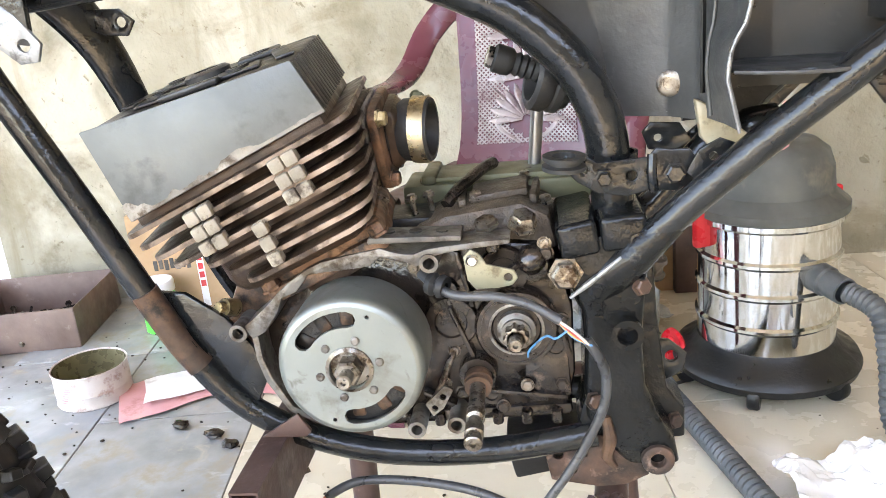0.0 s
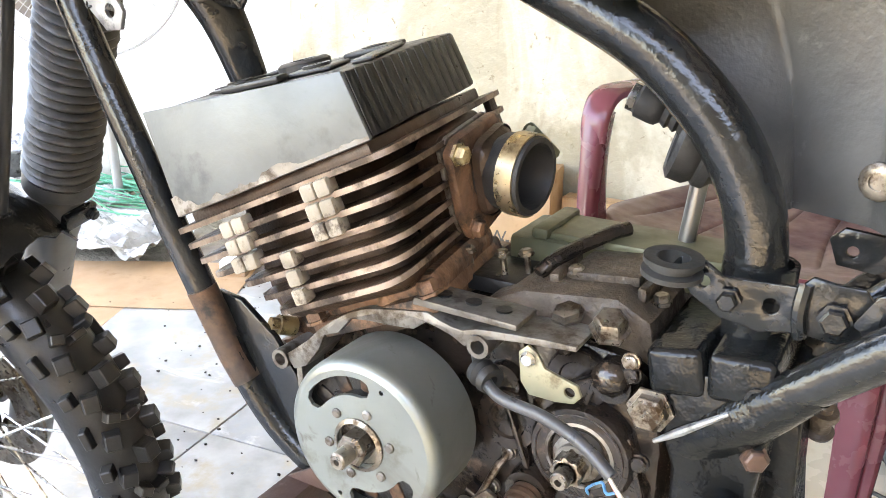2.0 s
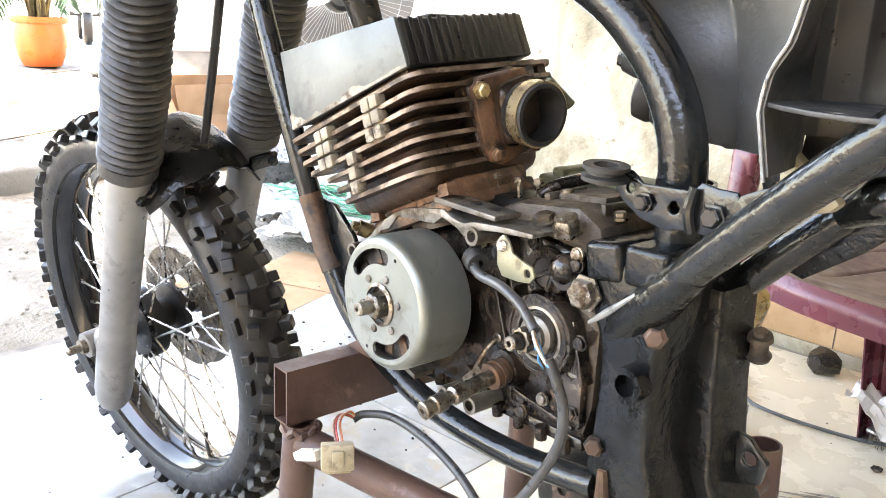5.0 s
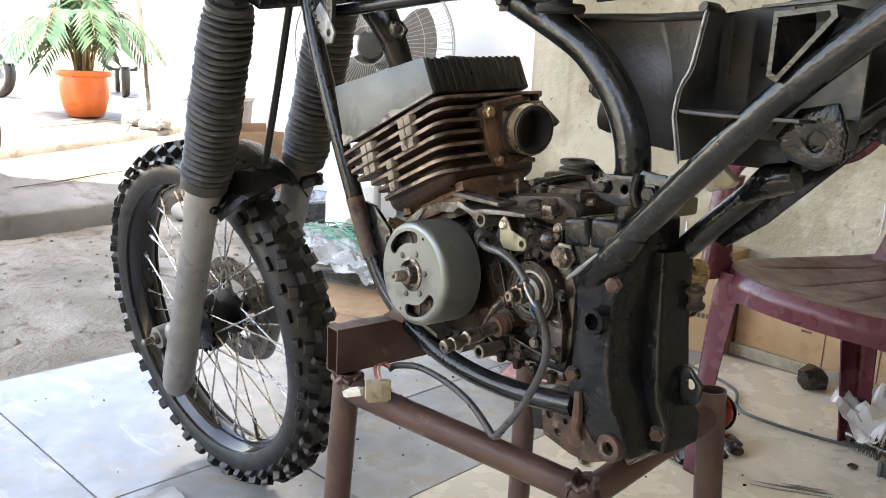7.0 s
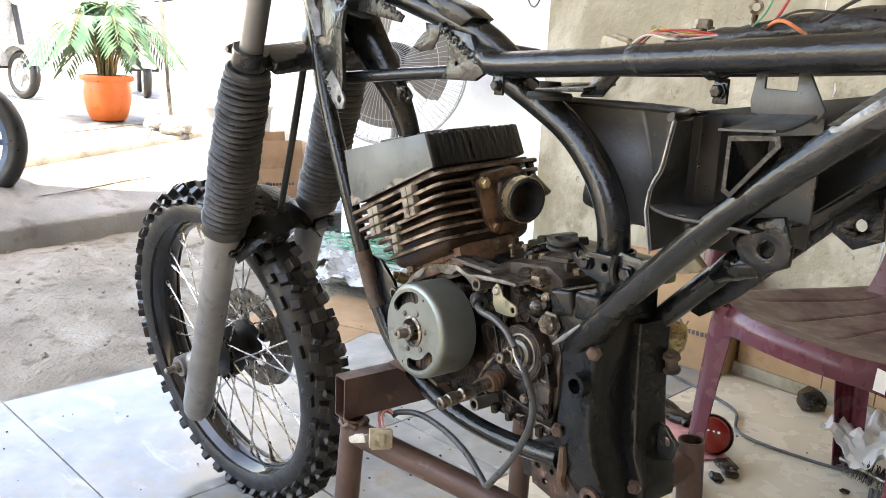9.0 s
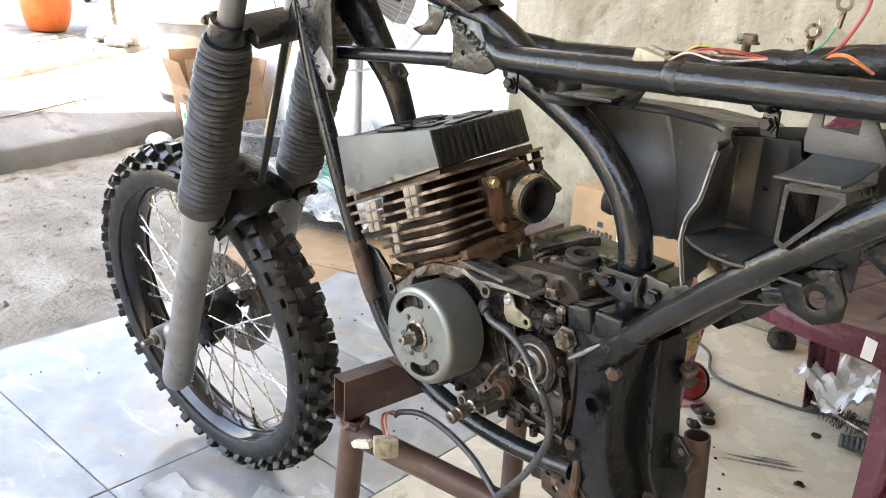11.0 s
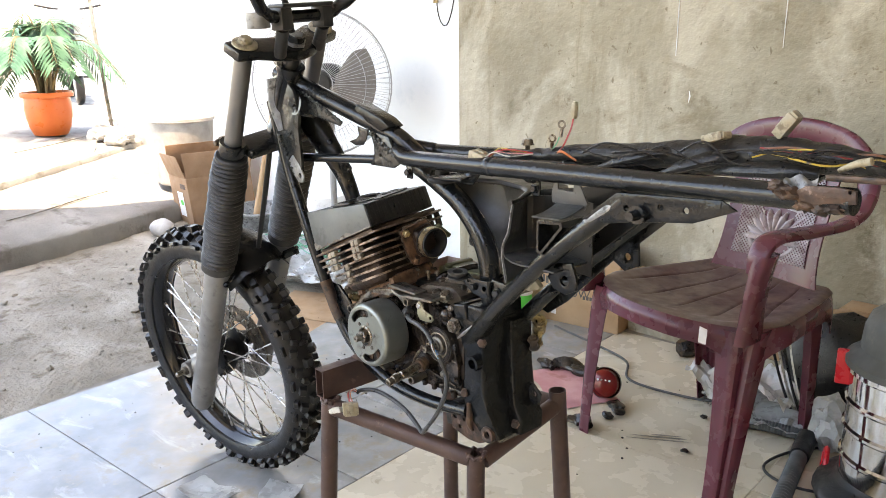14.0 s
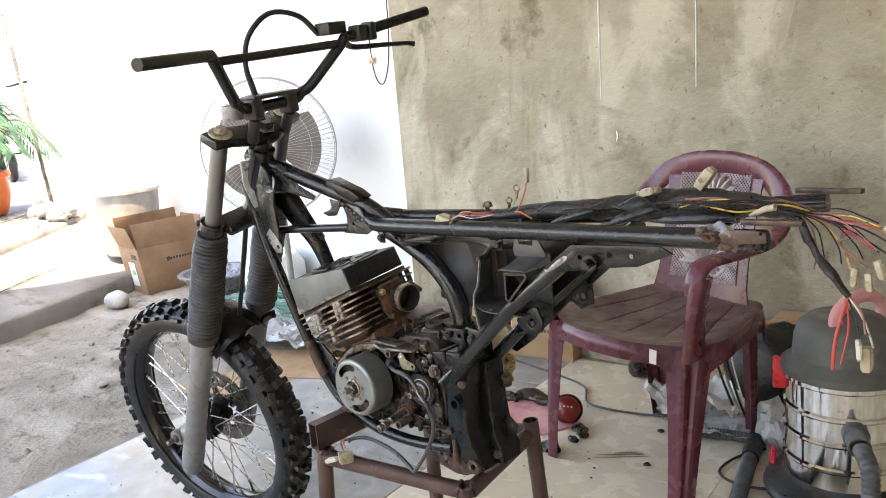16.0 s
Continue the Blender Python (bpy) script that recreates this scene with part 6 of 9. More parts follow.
def seat(u, v):
    e = (u - 0.5) * 2
    dish = (1 - abs(e) ** 3) * (1 - abs(2 * v - 1) ** 4)
    groove = -0.0055 * max(0, math.cos(e * (21 - 7 * v) + 0.4 * math.sin(v * 5))) ** 26 * min(1, max(0, v - 0.05) * 8) * min(1, max(0, 0.84 - v) * 8) * min(1, (0.9 - abs(e)) * 6 if abs(e) < 0.9 else 0)
    edge = 0.010 * max(0, (abs(e) - 0.9) * 10) ** 2 + 0.010 * max(0, (v - 0.93) / 0.07) ** 2
    return ch(e * seat_w(v), -0.225 + (0.225 + seat_front(e)) * v, 0.428 - 0.026 * dish + groove - edge)
se = bmesh.new()
grid_sheet(se, 200, 40, seat, 0.004)
part("seat", se, M_SEATDUST, CH, "worn dusty seat with moulded grooves", 60)
ap = bmesh.new()
def apron(u, v):
    e = (u - 0.5) * 2
    drop = 0.044 + 0.085 * abs(e) ** 7
    out = 0.016 * math.sin(min(1, v * 2.0) * 1.57) - 0.008 * v
    return ch(e * seat_w(1.0) + e * abs(e) ** 5 * out, seat_front(e) + out, 0.419 - drop * v)
grid_sheet(ap, 56, 10, apron, 0.004)
for s in (-1, 1):
    def side(u, v, s=s):
        n = -0.225 + (seat_front(1) + 0.225) * u
        out = 0.010 * math.sin(min(1, v * 2.2) * 1.57)
        return ch(s * (seat_w(u) + out), n, 0.419 - (0.045 + 0.06 * abs(2 * u - 1) ** 5) * v)
    grid_sheet(ap, 28, 8, side, 0.004)
part("apron", ap, M_MAROON, CH, "rolled seat rim", 60)
def channel_leg(top, foot, se_, sn_, ztop, w0, w1):
    """A leg pressed from sheet: two flanks with a hollow groove on the corner."""
    b = bmesh.new()
    def f(u, v):
        w = w1 + (w0 - w1) * (1 - v) ** 1.6 + 0.02 * max(0, 1 - v * 7) ** 2
        ce, cn = top[0] + (foot[0] - top[0]) * v, top[1] + (foot[1] - top[1]) * v
        pts = [(-1.0, -0.06), (-0.45, 0.0), (-0.32, -0.05), (-0.30, -0.30), (-0.05, -0.32), (0.0, -0.45), (-0.06, -1.0)]
        k = min(u * 6, 5.999)
        i = int(k)
        p, q = pts[i], pts[i + 1]
        a_, b_ = p[0] + (q[0] - p[0]) * (k - i), p[1] + (q[1] - p[1]) * (k - i)
        return ch(ce + se_ * a_ * w, cn + sn_ * b_ * w, ztop * (1 - v))
    grid_sheet(b, 24, 18, f, 0.0035 * se_ * sn_)
    return part("leg", b, M_MAROON, CH, "", 40)
channel_leg((0.268, 0.212), (0.252, 0.250), 1, 1, 0.415, 0.092, 0.050)
channel_leg((-0.268, 0.212), (-0.252, 0.250), -1, 1, 0.415, 0.092, 0.050)
channel_leg((0.205, -0.205), (0.180, -0.235), 1, -1, 0.425, 0.07, 0.045)
channel_leg((-0.205, -0.205), (-0.180, -0.235), -1, -1, 0.425, 0.07, 0.045)
# broad rounded band: both arms and the arch of the back
half = [((0.262, 0.200, 0.560), (1, 0.0, 0.0), 0.024), ((0.262, 0.197, 0.598), (1, 0, 0.0), 0.026), ((0.263, 0.176, 0.628), (1, 0, 0.0), 0.028), ((0.265, 0.130, 0.638), (1, 0, 0.0), 0.030), ((0.268, 0.03, 0.634), (1, 0, 0.0), 0.030), ((0.268, -0.12, 0.632), (1, 0, 0.15), 0.029), ((0.258, -0.215, 0.660), (0.9, 0, 0.45), 0.030), ((0.230, -0.272, 0.728), (0.88, 0, 0.5), 0.032), ((0.168, -0.298, 0.790), (0.62, 0, 0.8), 0.033), ((0.085, -0.306, 0.817), (0.25, 0, 1), 0.034), ((0.0, -0.308, 0.824), (0.0, 0, 1), 0.034)]
full = half + [((-p[0], p[1], p[2]), (-w[0], w[1], w[2]), r) for p, w, r in half[-2::-1]]
mid = curve([ch(*p) for p, w, r in full], 6)
lp2 = bmesh.new()
rings = []
for i, c in enumerate(mid):
    t = i / (len(mid) - 1) * (len(full) - 1)
    k = min(int(t), len(full) - 2)
    g = t - k
    w = lerp(full[k][1], full[k + 1][1], g).normalized()
    r = full[k][2] * (1 - g) + full[k + 1][2] * g
    wv = (CE * w.x + CN * w.y + V(0, 0, w.z)).normalized()
    tg = (mid[min(i + 1, len(mid) - 1)] - mid[max(i - 1, 0)]).normalized()
    wv = (wv - tg * wv.dot(tg)).normalized()
    nv = tg.cross(wv)
    rings.append([lp2.verts.new(c + wv * r * math.copysign(abs(math.cos(a)) ** 0.8, math.cos(a)) + nv * 0.012 * math.copysign(abs(math.sin(a)) ** 0.7, math.sin(a))) for a in [2 * math.pi * q / 18 for q in range(18)]])
for ra, rb in zip(rings, rings[1:]):
    for q in range(18):
        lp2.faces.new((ra[q], ra[(q + 1) % 18], rb[(q + 1) % 18], rb[q]))
lp2.faces.new(rings[0][::-1])
lp2.faces.new(rings[-1])
part("arm_loop", lp2, M_MAROON, CH, "rounded back rim running into both armrests")
for s in (-1, 1):
    po = bmesh.new()
    lv = []
    for q in range(13):
        v = q / 12
        c = ch(s * (0.256 + 0.012 * v), 0.198 - 0.022 * v + 0.03 * v * (1 - v), 0.400 + 0.205 * v)
        lv.append((c.x, c.y, c.z, 0.018 + 0.006 * v ** 4, 0.037 - 0.006 * v + 0.014 * (1 - v) ** 4))
    column(po, lv, 3.5, 20)
    part("arm_post", po, M_MAROON, CH)
bk = bmesh.new()
def back(u, v):
    e = (u - 0.5) * 2
    w = 0.142 + 0.022 * v + 0.03 * (1 - v) ** 6
    n = -0.188 - 0.108 * v - 0.020 * (1 - e * e)
    return ch(e * w, n, 0.415 + 0.402 * v)
grid_sheet(bk, 14, 18, back, 0.005)
part("backrest_panel", bk, M_MAROON, CH, "", 60)
def bk_at(u, v, out=0.004):
    return Vector(back(u, v)) + CN * out
for cz in (0.27, 0.50, 0.73):
    for k in range(11):
        a = radians(-90 + 18 * k)
        pb = bmesh.new()
        pts = [bk_at(0.5 + math.sin(a) * 0.086 * t / 0.30, cz + math.cos(a) * 0.086 * t / 0.42, 0.004 + 0.005 * math.sin(t * 3.1)) for t in (0.12, 0.4, 0.75, 1.0)]
        tube(pb, pts, [0.003, 0.007, 0.011, 0.003], 8, 3, flat=0.5)
        part("petal", pb, M_PINKPL, CH, "dusty moulded petal")
for sg in (-1, 1):
    st_ = bmesh.new()
    tube(st_, [bk_at(0.5 + 0.05 * sg, 0.14), bk_at(0.5 + 0.22 * sg, 0.24), bk_at(0.5 + 0.16 * sg, 0.36), bk_at(0.5 + 0.27 * sg, 0.46)], [0.004, 0.007, 0.006, 0.003], 8, 5, flat=0.5)
    part("petal", st_, M_PINKPL, CH, "dusty moulded leaf scroll")
dia = bmesh.new()
for i in range(22):
    for j in range(30):
        u0, v0 = 0.13 + 0.034 * i, 0.14 + 0.0265 * j
        if any(math.hypot((u0 - 0.5) * 0.30, (v0 - cz - 0.04) * 0.42) < 0.062 for cz in (0.27, 0.50, 0.73)):
            continue
        for sg in (1, -1):
            tube(dia, [bk_at(u0, v0 + 0.012 - 0.012 * sg, 0.0035), bk_at(u0 + 0.031, v0 + 0.012 + 0.012 * sg, 0.0035)], 0.0021, 4, 1)
tagged(part("lattice_relief", dia, M_PINKPL, CH, "moulded diamond lattice"), "moulded diamond lattice", "", "", "stuff")
sc = bmesh.new()
plate(sc, [(-0.010, -0.020), (0.010, -0.022), (0.012, 0.016), (-0.008, 0.020)], 0.0006, axis(ch(0.172, 0.2545, 0.402), CN + CE * 0.2, (0, 0, 1)))
part("sticker_scrap", sc, M_PAPER, CH, "torn white sticker")

# ---- vacuum cleaner ----
VC = V(0.528, 1.672, 0)
vac = thing("vacuum_cleaner", VC, "wet and dry vacuum cleaner with a polished steel drum", "vacuum cleaner")
Z = axis(VC, (0, 0, 1))
vb = bmesh.new()
lathe(vb, [(0.0, 0.028), (0.165, 0.028), (0.185, 0.034), (0.19, 0.05), (0.182, 0.066), (0.150, 0.082), (0.138, 0.100), (0, 0.1)], Z, 48)
part("base", vb, M_BLACKPL, vac, "black plastic base ring")
vd = bmesh.new()
R0 = 0.137
pr = [(R0, 0.095)]
for z in (0.155, 0.225, 0.29):
    pr += [(R0, z - 0.012), (R0 + 0.005, z - 0.006), (R0 + 0.005, z), (R0, z + 0.005)]
pr += [(R0, 0.352), (R0 + 0.007, 0.358), (R0 + 0.007, 0.368), (R0, 0.372)]
lathe(vd, pr, Z, 64)
part("drum", vd, M_INOX, vac, "polished steel drum with pressed ribs")
vt = bmesh.new()
lathe(vt, [(0.14, 0.366), (0.150, 0.372), (0.150, 0.388), (0.140, 0.396), (0.122, 0.412), (0.118, 0.46), (0.108, 0.490), (0.085, 0.508), (0.0, 0.515)], Z, 48)
part("motor_head", vt, M_VACTOP, vac, "dusty dark motor head")
vh = bmesh.new()
tube(vh, [VC + V(0.000, -0.075, 0.490), VC + V(0.002, -0.070, 0.535), VC + V(0.020, -0.030, 0.560), VC + V(0.040, 0.030, 0.560), VC + V(0.058, 0.070, 0.535), VC + V(0.060, 0.075, 0.490)], 0.017, 12, 5, flat=0.7)
part("carry_handle", vh, M_PINK, vac, "faded red carry handle")
for a in (200, 20):
    la = bmesh.new()
    p = V(math.cos(radians(a)), math.sin(radians(a)), 0)
    box(la, axis(VC + p * 0.149 + V(0, 0, 0.352), V(0, 0, 1), p), (0.02, 0.036, 0.085), 0.006)
    part("latch", la, M_REDPL, vac, "red plastic latch")
for a in (250, 130, 10, 190, 310):
    cs = bmesh.new()
    p = V(math.cos(radians(a)), math.sin(radians(a)), 0)
    lathe(cs, [(0.0, -0.012), (0.024, -0.012), (0.027, -0.008), (0.027, 0.008), (0.024, 0.012), (0, 0.012)], axis(VC + p * 0.165 + V(0, 0, 0.027), p.cross(V(0, 0, 1))), 20)
    lathe(cs, [(0.012, 0.0), (0.012, 0.03), (0.02, 0.034)], axis(VC + p * 0.165 + V(0, 0, 0.03), (0, 0, 1)), 12)
    part("castor", cs, M_BLACKPL, vac)
rd = bmesh.new()
lathe(rd, [(0, -0.006), (0.044, -0.006), (0.048, 0), (0.044, 0.006), (0, 0.006)], axis(VC + V(-0.186, 0.020, 0.052), (-0.92, -0.38, 0.1)), 24)
box(rd, axis(VC + V(-0.191, 0.018, 0.052), (-0.92, -0.38, 0.1)), (0.018, 0.06, 0.006), 0.002)
part("wheel_cap", rd, M_REDPL, vac, "red plastic cap")
no = bmesh.new()
lathe(no, [(0.030, 0.0), (0.030, 0.03), (0.026, 0.034), (0.026, 0.075), (0.022, 0.075), (0.022, 0.03), (0, 0.03)], axis(VC + V(0.060, -0.115, 0.262), (0.42, -0.9, -0.12)), 24)
part("hose_inlet", no, M_HOSE, vac)
def ribbed(pts, r, n, sub=14):
    b = bmesh.new()
    line = curve(pts, sub)
    rs = [r if i % 2 else r * 0.86 for i in range(len(line))]
    return tube(b, line, rs, 14, 1)
hose = ribbed([VC + V(0.095, -0.185, 0.255), VC + V(0.130, -0.245, 0.235), VC + V(0.142, -0.275, 0.15), VC + V(0.146, -0.30, 0.05), VC + V(0.165, -0.38, 0.025), VC + V(0.22, -0.6, 0.024)], 0.021, 0)
tagged(part("vacuum_hose", hose, M_HOSE), "grey ribbed vacuum hose trailing onto the floor", "hose")
hose2 = ribbed([V(0.00, 1.80, 0.02), V(0.07, 1.83, 0.02), V(0.13, 1.85, 0.02), V(0.19, 1.863, 0.02), V(0.27, 1.88, 0.02)], 0.017, 0, 14)
tagged(part("floor_hose", hose2, M_HOSE), "grey ribbed hose lying under the chair", "hose")
wand = ribbed([V(0.258, 1.75, 0.023), V(0.290, 1.63, 0.023), V(0.335, 1.46, 0.023), V(0.382, 1.28, 0.023), V(0.432, 1.09, 0.023)], 0.022, 0, 26)
wd = part("suction_hose", wand, M_HOSE)
tagged(wd, "dark ribbed suction hose with a black cuff lying on the tiles", "hose")
cf = bmesh.new()
tube(cf, [V(0.238, 1.84, 0.030), V(0.246, 1.80, 0.026), V(0.262, 1.735, 0.024)], [0.027, 0.026, 0.025], 18, 4)
part("cuff", cf, M_BLACKPL, wd, "smooth black cuff")
wl2 = bmesh.new()
blob(wl2, (0.285, 1.865, 0.080), (0.052, 0.040, 0.080), 0.45, 2.5, 3, 1)
tagged(part("crumpled_wrapper", wl2, M_BAG, angle=20), "crumpled grey plastic wrapper beside the vacuum", "wrapper")

# ---- cardboard boxes ----
def carton(name, base, yaw, size, label, material, open_top=False, rack=0.0):
    m = Matrix.Translation(base) @ Matrix.Rotation(radians(yaw), 4, "Z") @ Matrix(((1, 0, 0, 0), (0, 1, rack, 0), (0, 0, 1, 0), (0, 0, 0, 1)))
    sx, sy, sz = size
    t = 0.005
    ob = thing(name, base, label, "box")
    for nm, c, d in (("panel", (0, -sy / 2 + t / 2, sz / 2), (sx, t, sz)), ("panel", (0, sy / 2 - t / 2, sz / 2), (sx, t, sz)), ("panel", (-sx / 2 + t / 2, 0, sz / 2), (t, sy - 2 * t, sz)), ("panel", (sx / 2 - t / 2, 0, sz / 2), (t, sy - 2 * t, sz)), ("bottom", (0, 0, t / 2), (sx - 2 * t, sy - 2 * t, t))):
        b = bmesh.new()
        box(b, m @ Matrix.Translation(c), d, 0.0015)
        part(nm, b, material, ob)
    if not open_top:
        for s in (-1, 1):
            b = bmesh.new()
            box(b, m @ Matrix.Translation((0, s * sy / 4, sz + t / 2)), (sx, sy / 2 - 0.002, t), 0.0015)
            part("flap", b, material, ob)
    return ob, m


def bars(ob, m, rows, material, name="print_bar"):
    """Flat bars of print: x, z, width, height on the front of a carton."""
    for x, z, w, h, y in rows:
        b = bmesh.new()
        box(b, m @ Matrix.Translation((x, y, z)), (w, 0.0012, h))
        part(name, b, material, ob)


def lettering(text, size, m, material, ob, name="print_text"):
    """Printed characters as thin raised meshes."""
    cu = bpy.data.curves.new(name, "FONT")
    cu.body, cu.size, cu.extrude, cu.align_x = text, size, 0.0004, "LEFT"
    tmp = new(name, cu)
    bpy.context.view_layer.update()
    me = bpy.data.meshes.new_from_object(tmp.evaluated_get(bpy.context.evaluated_depsgraph_get()))
    bpy.data.objects.remove(tmp)
    me.materials.clear()
    me.materials.append(material)
    me.transform(m @ Matrix.Rotation(radians(90), 4, "X"))
    o = new(name, me)
    o.parent = ob
    o.matrix_parent_inverse = Matrix.Translation(-ob.location)
    return o


c1, m1 = carton("carton", (-0.873, 2.219, 0.0), 10, (0.46, 0.15, 0.312), "brown printed carton with red tape against the wall", M_CARD)
bars(c1, m1, [(-0.170 + 0.0155 * k, 0.165 + 0.004 * (k % 2), 0.011, 0.030, -0.0758) for k in range(7)] + [(-0.120, 0.205, 0.018, 0.018, -0.0758)] + [(0.085 + 0.0145 * k, 0.118, 0.010, 0.014, -0.0758) for k in range(8)], M_INK)
bars(c1, m1, [(-0.045, 0.155, 0.020, 0.25, -0.0759)], M_PAPER, "tape_strip")
bars(c1, m1, [(-0.045, 0.10 + 0.026 * k, 0.014, 0.018, -0.0767) for k in range(7)], M_REDINK, "tape_print")
lettering("20W", 0.052, m1 @ Matrix.Translation((0.005, -0.0756, 0.115)), M_INK, c1)
for k in range(6):
    b = bmesh.new()
    box(b, m1 @ Matrix.Translation((-0.19 + 0.03 * k, 0.06, 0.3175)), (0.020, 0.008, 0.0012))
    part("print_bar", b, M_REDINK, c1)
slab("trim", [(-0.66, 2.272), (0.12, 2.290), (0.12, 2.368), (-0.66, 2.350)], -0.004, 0.032, M_WALL, "low cement ledge at the foot of the wall", "ledge")
c2_, m2_ = carton("carton", (-0.27, 2.318, 0.032), 1.3, (0.74, 0.06, 0.20), "long low brown carton along the wall", M_CARD)
bars(c2_, m2_, [(-0.343 + 0.0125 * k, 0.146, 0.009, 0.022, -0.0308) for k in range(8) if k != 4] + [(-0.155, 0.115, 0.022, 0.022, -0.0308), (-0.155, 0.092, 0.030, 0.006, -0.0308)], M_INK)
bars(c2_, m2_, [(-0.10, 0.10, 0.003, 0.195, -0.0306), (0.05, 0.10, 0.003, 0.195, -0.0306)], M_STAND, "fold_line")

ob_, mb_ = carton("open_carton", (-3.629, 2.128, -0.012), -3, (0.26, 0.42, 0.29), "open brown cardboard carton with raised flaps", M_CARDSUN, True, -0.11)
for c, turn, ax, d in (((0, -0.208, 0.29), 14, "X", (0.25, 0.005, 0.14)), ((0, 0.208, 0.29), -16, "X", (0.25, 0.005, 0.14)), ((-0.128, 0, 0.29), 6, "Y", (0.005, 0.41, 0.18)), ((0.128, 0, 0.29), -5, "Y", (0.005, 0.41, 0.15))):
    b = bmesh.new()
    box(b, mb_ @ Matrix.Translation(c) @ Matrix.Rotation(radians(turn), 4, ax) @ Matrix.Translation((0, 0, d[2] / 2)), d, 0.0015)
    part("flap", b, M_CARDSUN, ob_)
for k in range(9):
    b = bmesh.new()
    box(b, mb_ @ Matrix.Translation((0.1308, -0.03 + 0.019 * k, 0.195)), (0.0012, 0.022 if k == 0 else 0.012, 0.026 if k == 0 else 0.014))
    part("print_bar", b, M_INK, ob_)
for y, z, w, h, mt in ((0.0, 0.12, 0.08, 0.15, M_PAPER), (0.01, 0.13, 0.035, 0.03, M_GREEN), (0.06, 0.235, 0.07, 0.03, M_STAND)):
    b = bmesh.new()
    box(b, mb_ @ Matrix.Translation((y, -0.2108 - (0.0006 if mt is M_GREEN else 0), z)), (w, 0.0012, h))
    part("label", b, mt, ob_)

# ---- pedestal fan ----
FC = V(-2.15, 1.95, 0.885)
fan = thing("pedestal_fan", (FC.x, FC.y, -0.01), "grey pedestal fan with a round wire guard", "fan")
FD = V(0.62, -0.78, 0.0).normalized()
FM = axis(FC, FD, (0, 0, 1))
fp = bmesh.new()
tube(fp, [FC - FD * 0.10 + V(0, 0, -0.08), FC - FD * 0.10 + V(0, 0, -0.90)], 0.016, 14, 1)
part("pole", fp, M_FAN, fan)
fbs = bmesh.new()
lathe(fbs, [(0.0, 0), (0.20, 0), (0.20, 0.02), (0.05, 0.05), (0.03, 0.08), (0, 0.08)], axis((FC.x - FD.x * 0.1, FC.y - FD.y * 0.1, -0.012), (0, 0, 1)), 36)
part("foot", fbs, M_FAN, fan)
fmo = bmesh.new()
lathe(fmo, [(0, -0.21), (0.06, -0.20), (0.085, -0.15), (0.088, -0.06), (0.07, -0.03), (0, -0.03)], FM, 28)
part("motor", fmo, M_BLACKPL, fan)
FR = 0.33
right = V(0.55, 0.83, 0.05)
facing = math.atan2(FM.col[1].xyz.dot(right), FM.col[0].xyz.dot(right))
for k in range(3):
    a0 = facing + k * 2 * math.pi / 3
    fbld = bmesh.new()
    def bl(u, v, a0=a0):
        r = 0.055 + 0.205 * u
        a = a0 + (v - 0.5) * (0.80 + 0.62 * math.sin(u * 2.5))
        return FM @ Vector((r * math.cos(a), r * math.sin(a), 0.025 - 0.07 * (v - 0.5)))
    grid_sheet(fbld, 10, 12, bl, 0.003)
    part("blade", fbld, M_BLADE, fan, "dusty taupe fan blade")
fhb = bmesh.new()
lathe(fhb, [(0, 0.062), (0.05, 0.058), (0.066, 0.03), (0.066, -0.02), (0, -0.02)], FM, 24)
part("hub", fhb, M_BLACKPL, fan)
fcg = bmesh.new()
for r, h in ((FR, 0.02), (FR * 0.985, 0.035), (FR * 0.985, 0.005), (FR * 0.68, 0.072), (0.075, 0.09)):
    tube(fcg, [FM @ Vector((r * math.cos(k * math.pi / 24), r * math.sin(k * math.pi / 24), h)) for k in range(48)], 0.0034 if r == FR else 0.0016, 6, 1, True)
for k in range(80):
    a = k * 2 * math.pi / 80
    for s, zz in ((1, 0.09), (-1, -0.075)):
        tube(fcg, [FM @ Vector((r * math.cos(a), r * math.sin(a), h)) for r, h in ((0.07, zz), (FR * 0.68, zz * 0.80), (FR * 0.94, zz * 0.5), (FR, 0.02))], 0.0011, 4, 2)
part("wire_guard", fcg, M_WIREGREY, fan)

# ---- potted palm, pot ----
PP = V(-5.95, 1.925, 0.338)
pot = thing("potted_palm", PP, "areca palm in a bright orange plastic pot", "plant")
pb = bmesh.new()
lathe(pb, [(0.0, 0.0), (0.150, 0.0), (0.160, 0.008), (0.192, 0.08), (0.214, 0.17), (0.222, 0.25), (0.218, 0.32), (0.212, 0.37), (0.245, 0.375), (0.25, 0.40), (0.245, 0.425), (0.222, 0.425), (0.21, 0.40), (0.20, 0.36), (0.0, 0.36)], axis(PP, (0, 0, 1)) @ Matrix.Scale(0.80, 4), 48)
part("pot", pb, M_ORANGE, pot, "orange plastic pot")
so = bmesh.new()
lathe(so, [(0.205, 0.37), (0.1, 0.385), (0, 0.39)], axis(PP, (0, 0, 1)) @ Matrix.Scale(0.80, 4), 24)
part("soil", so, M_SOIL, pot)
rng = random.Random(4)
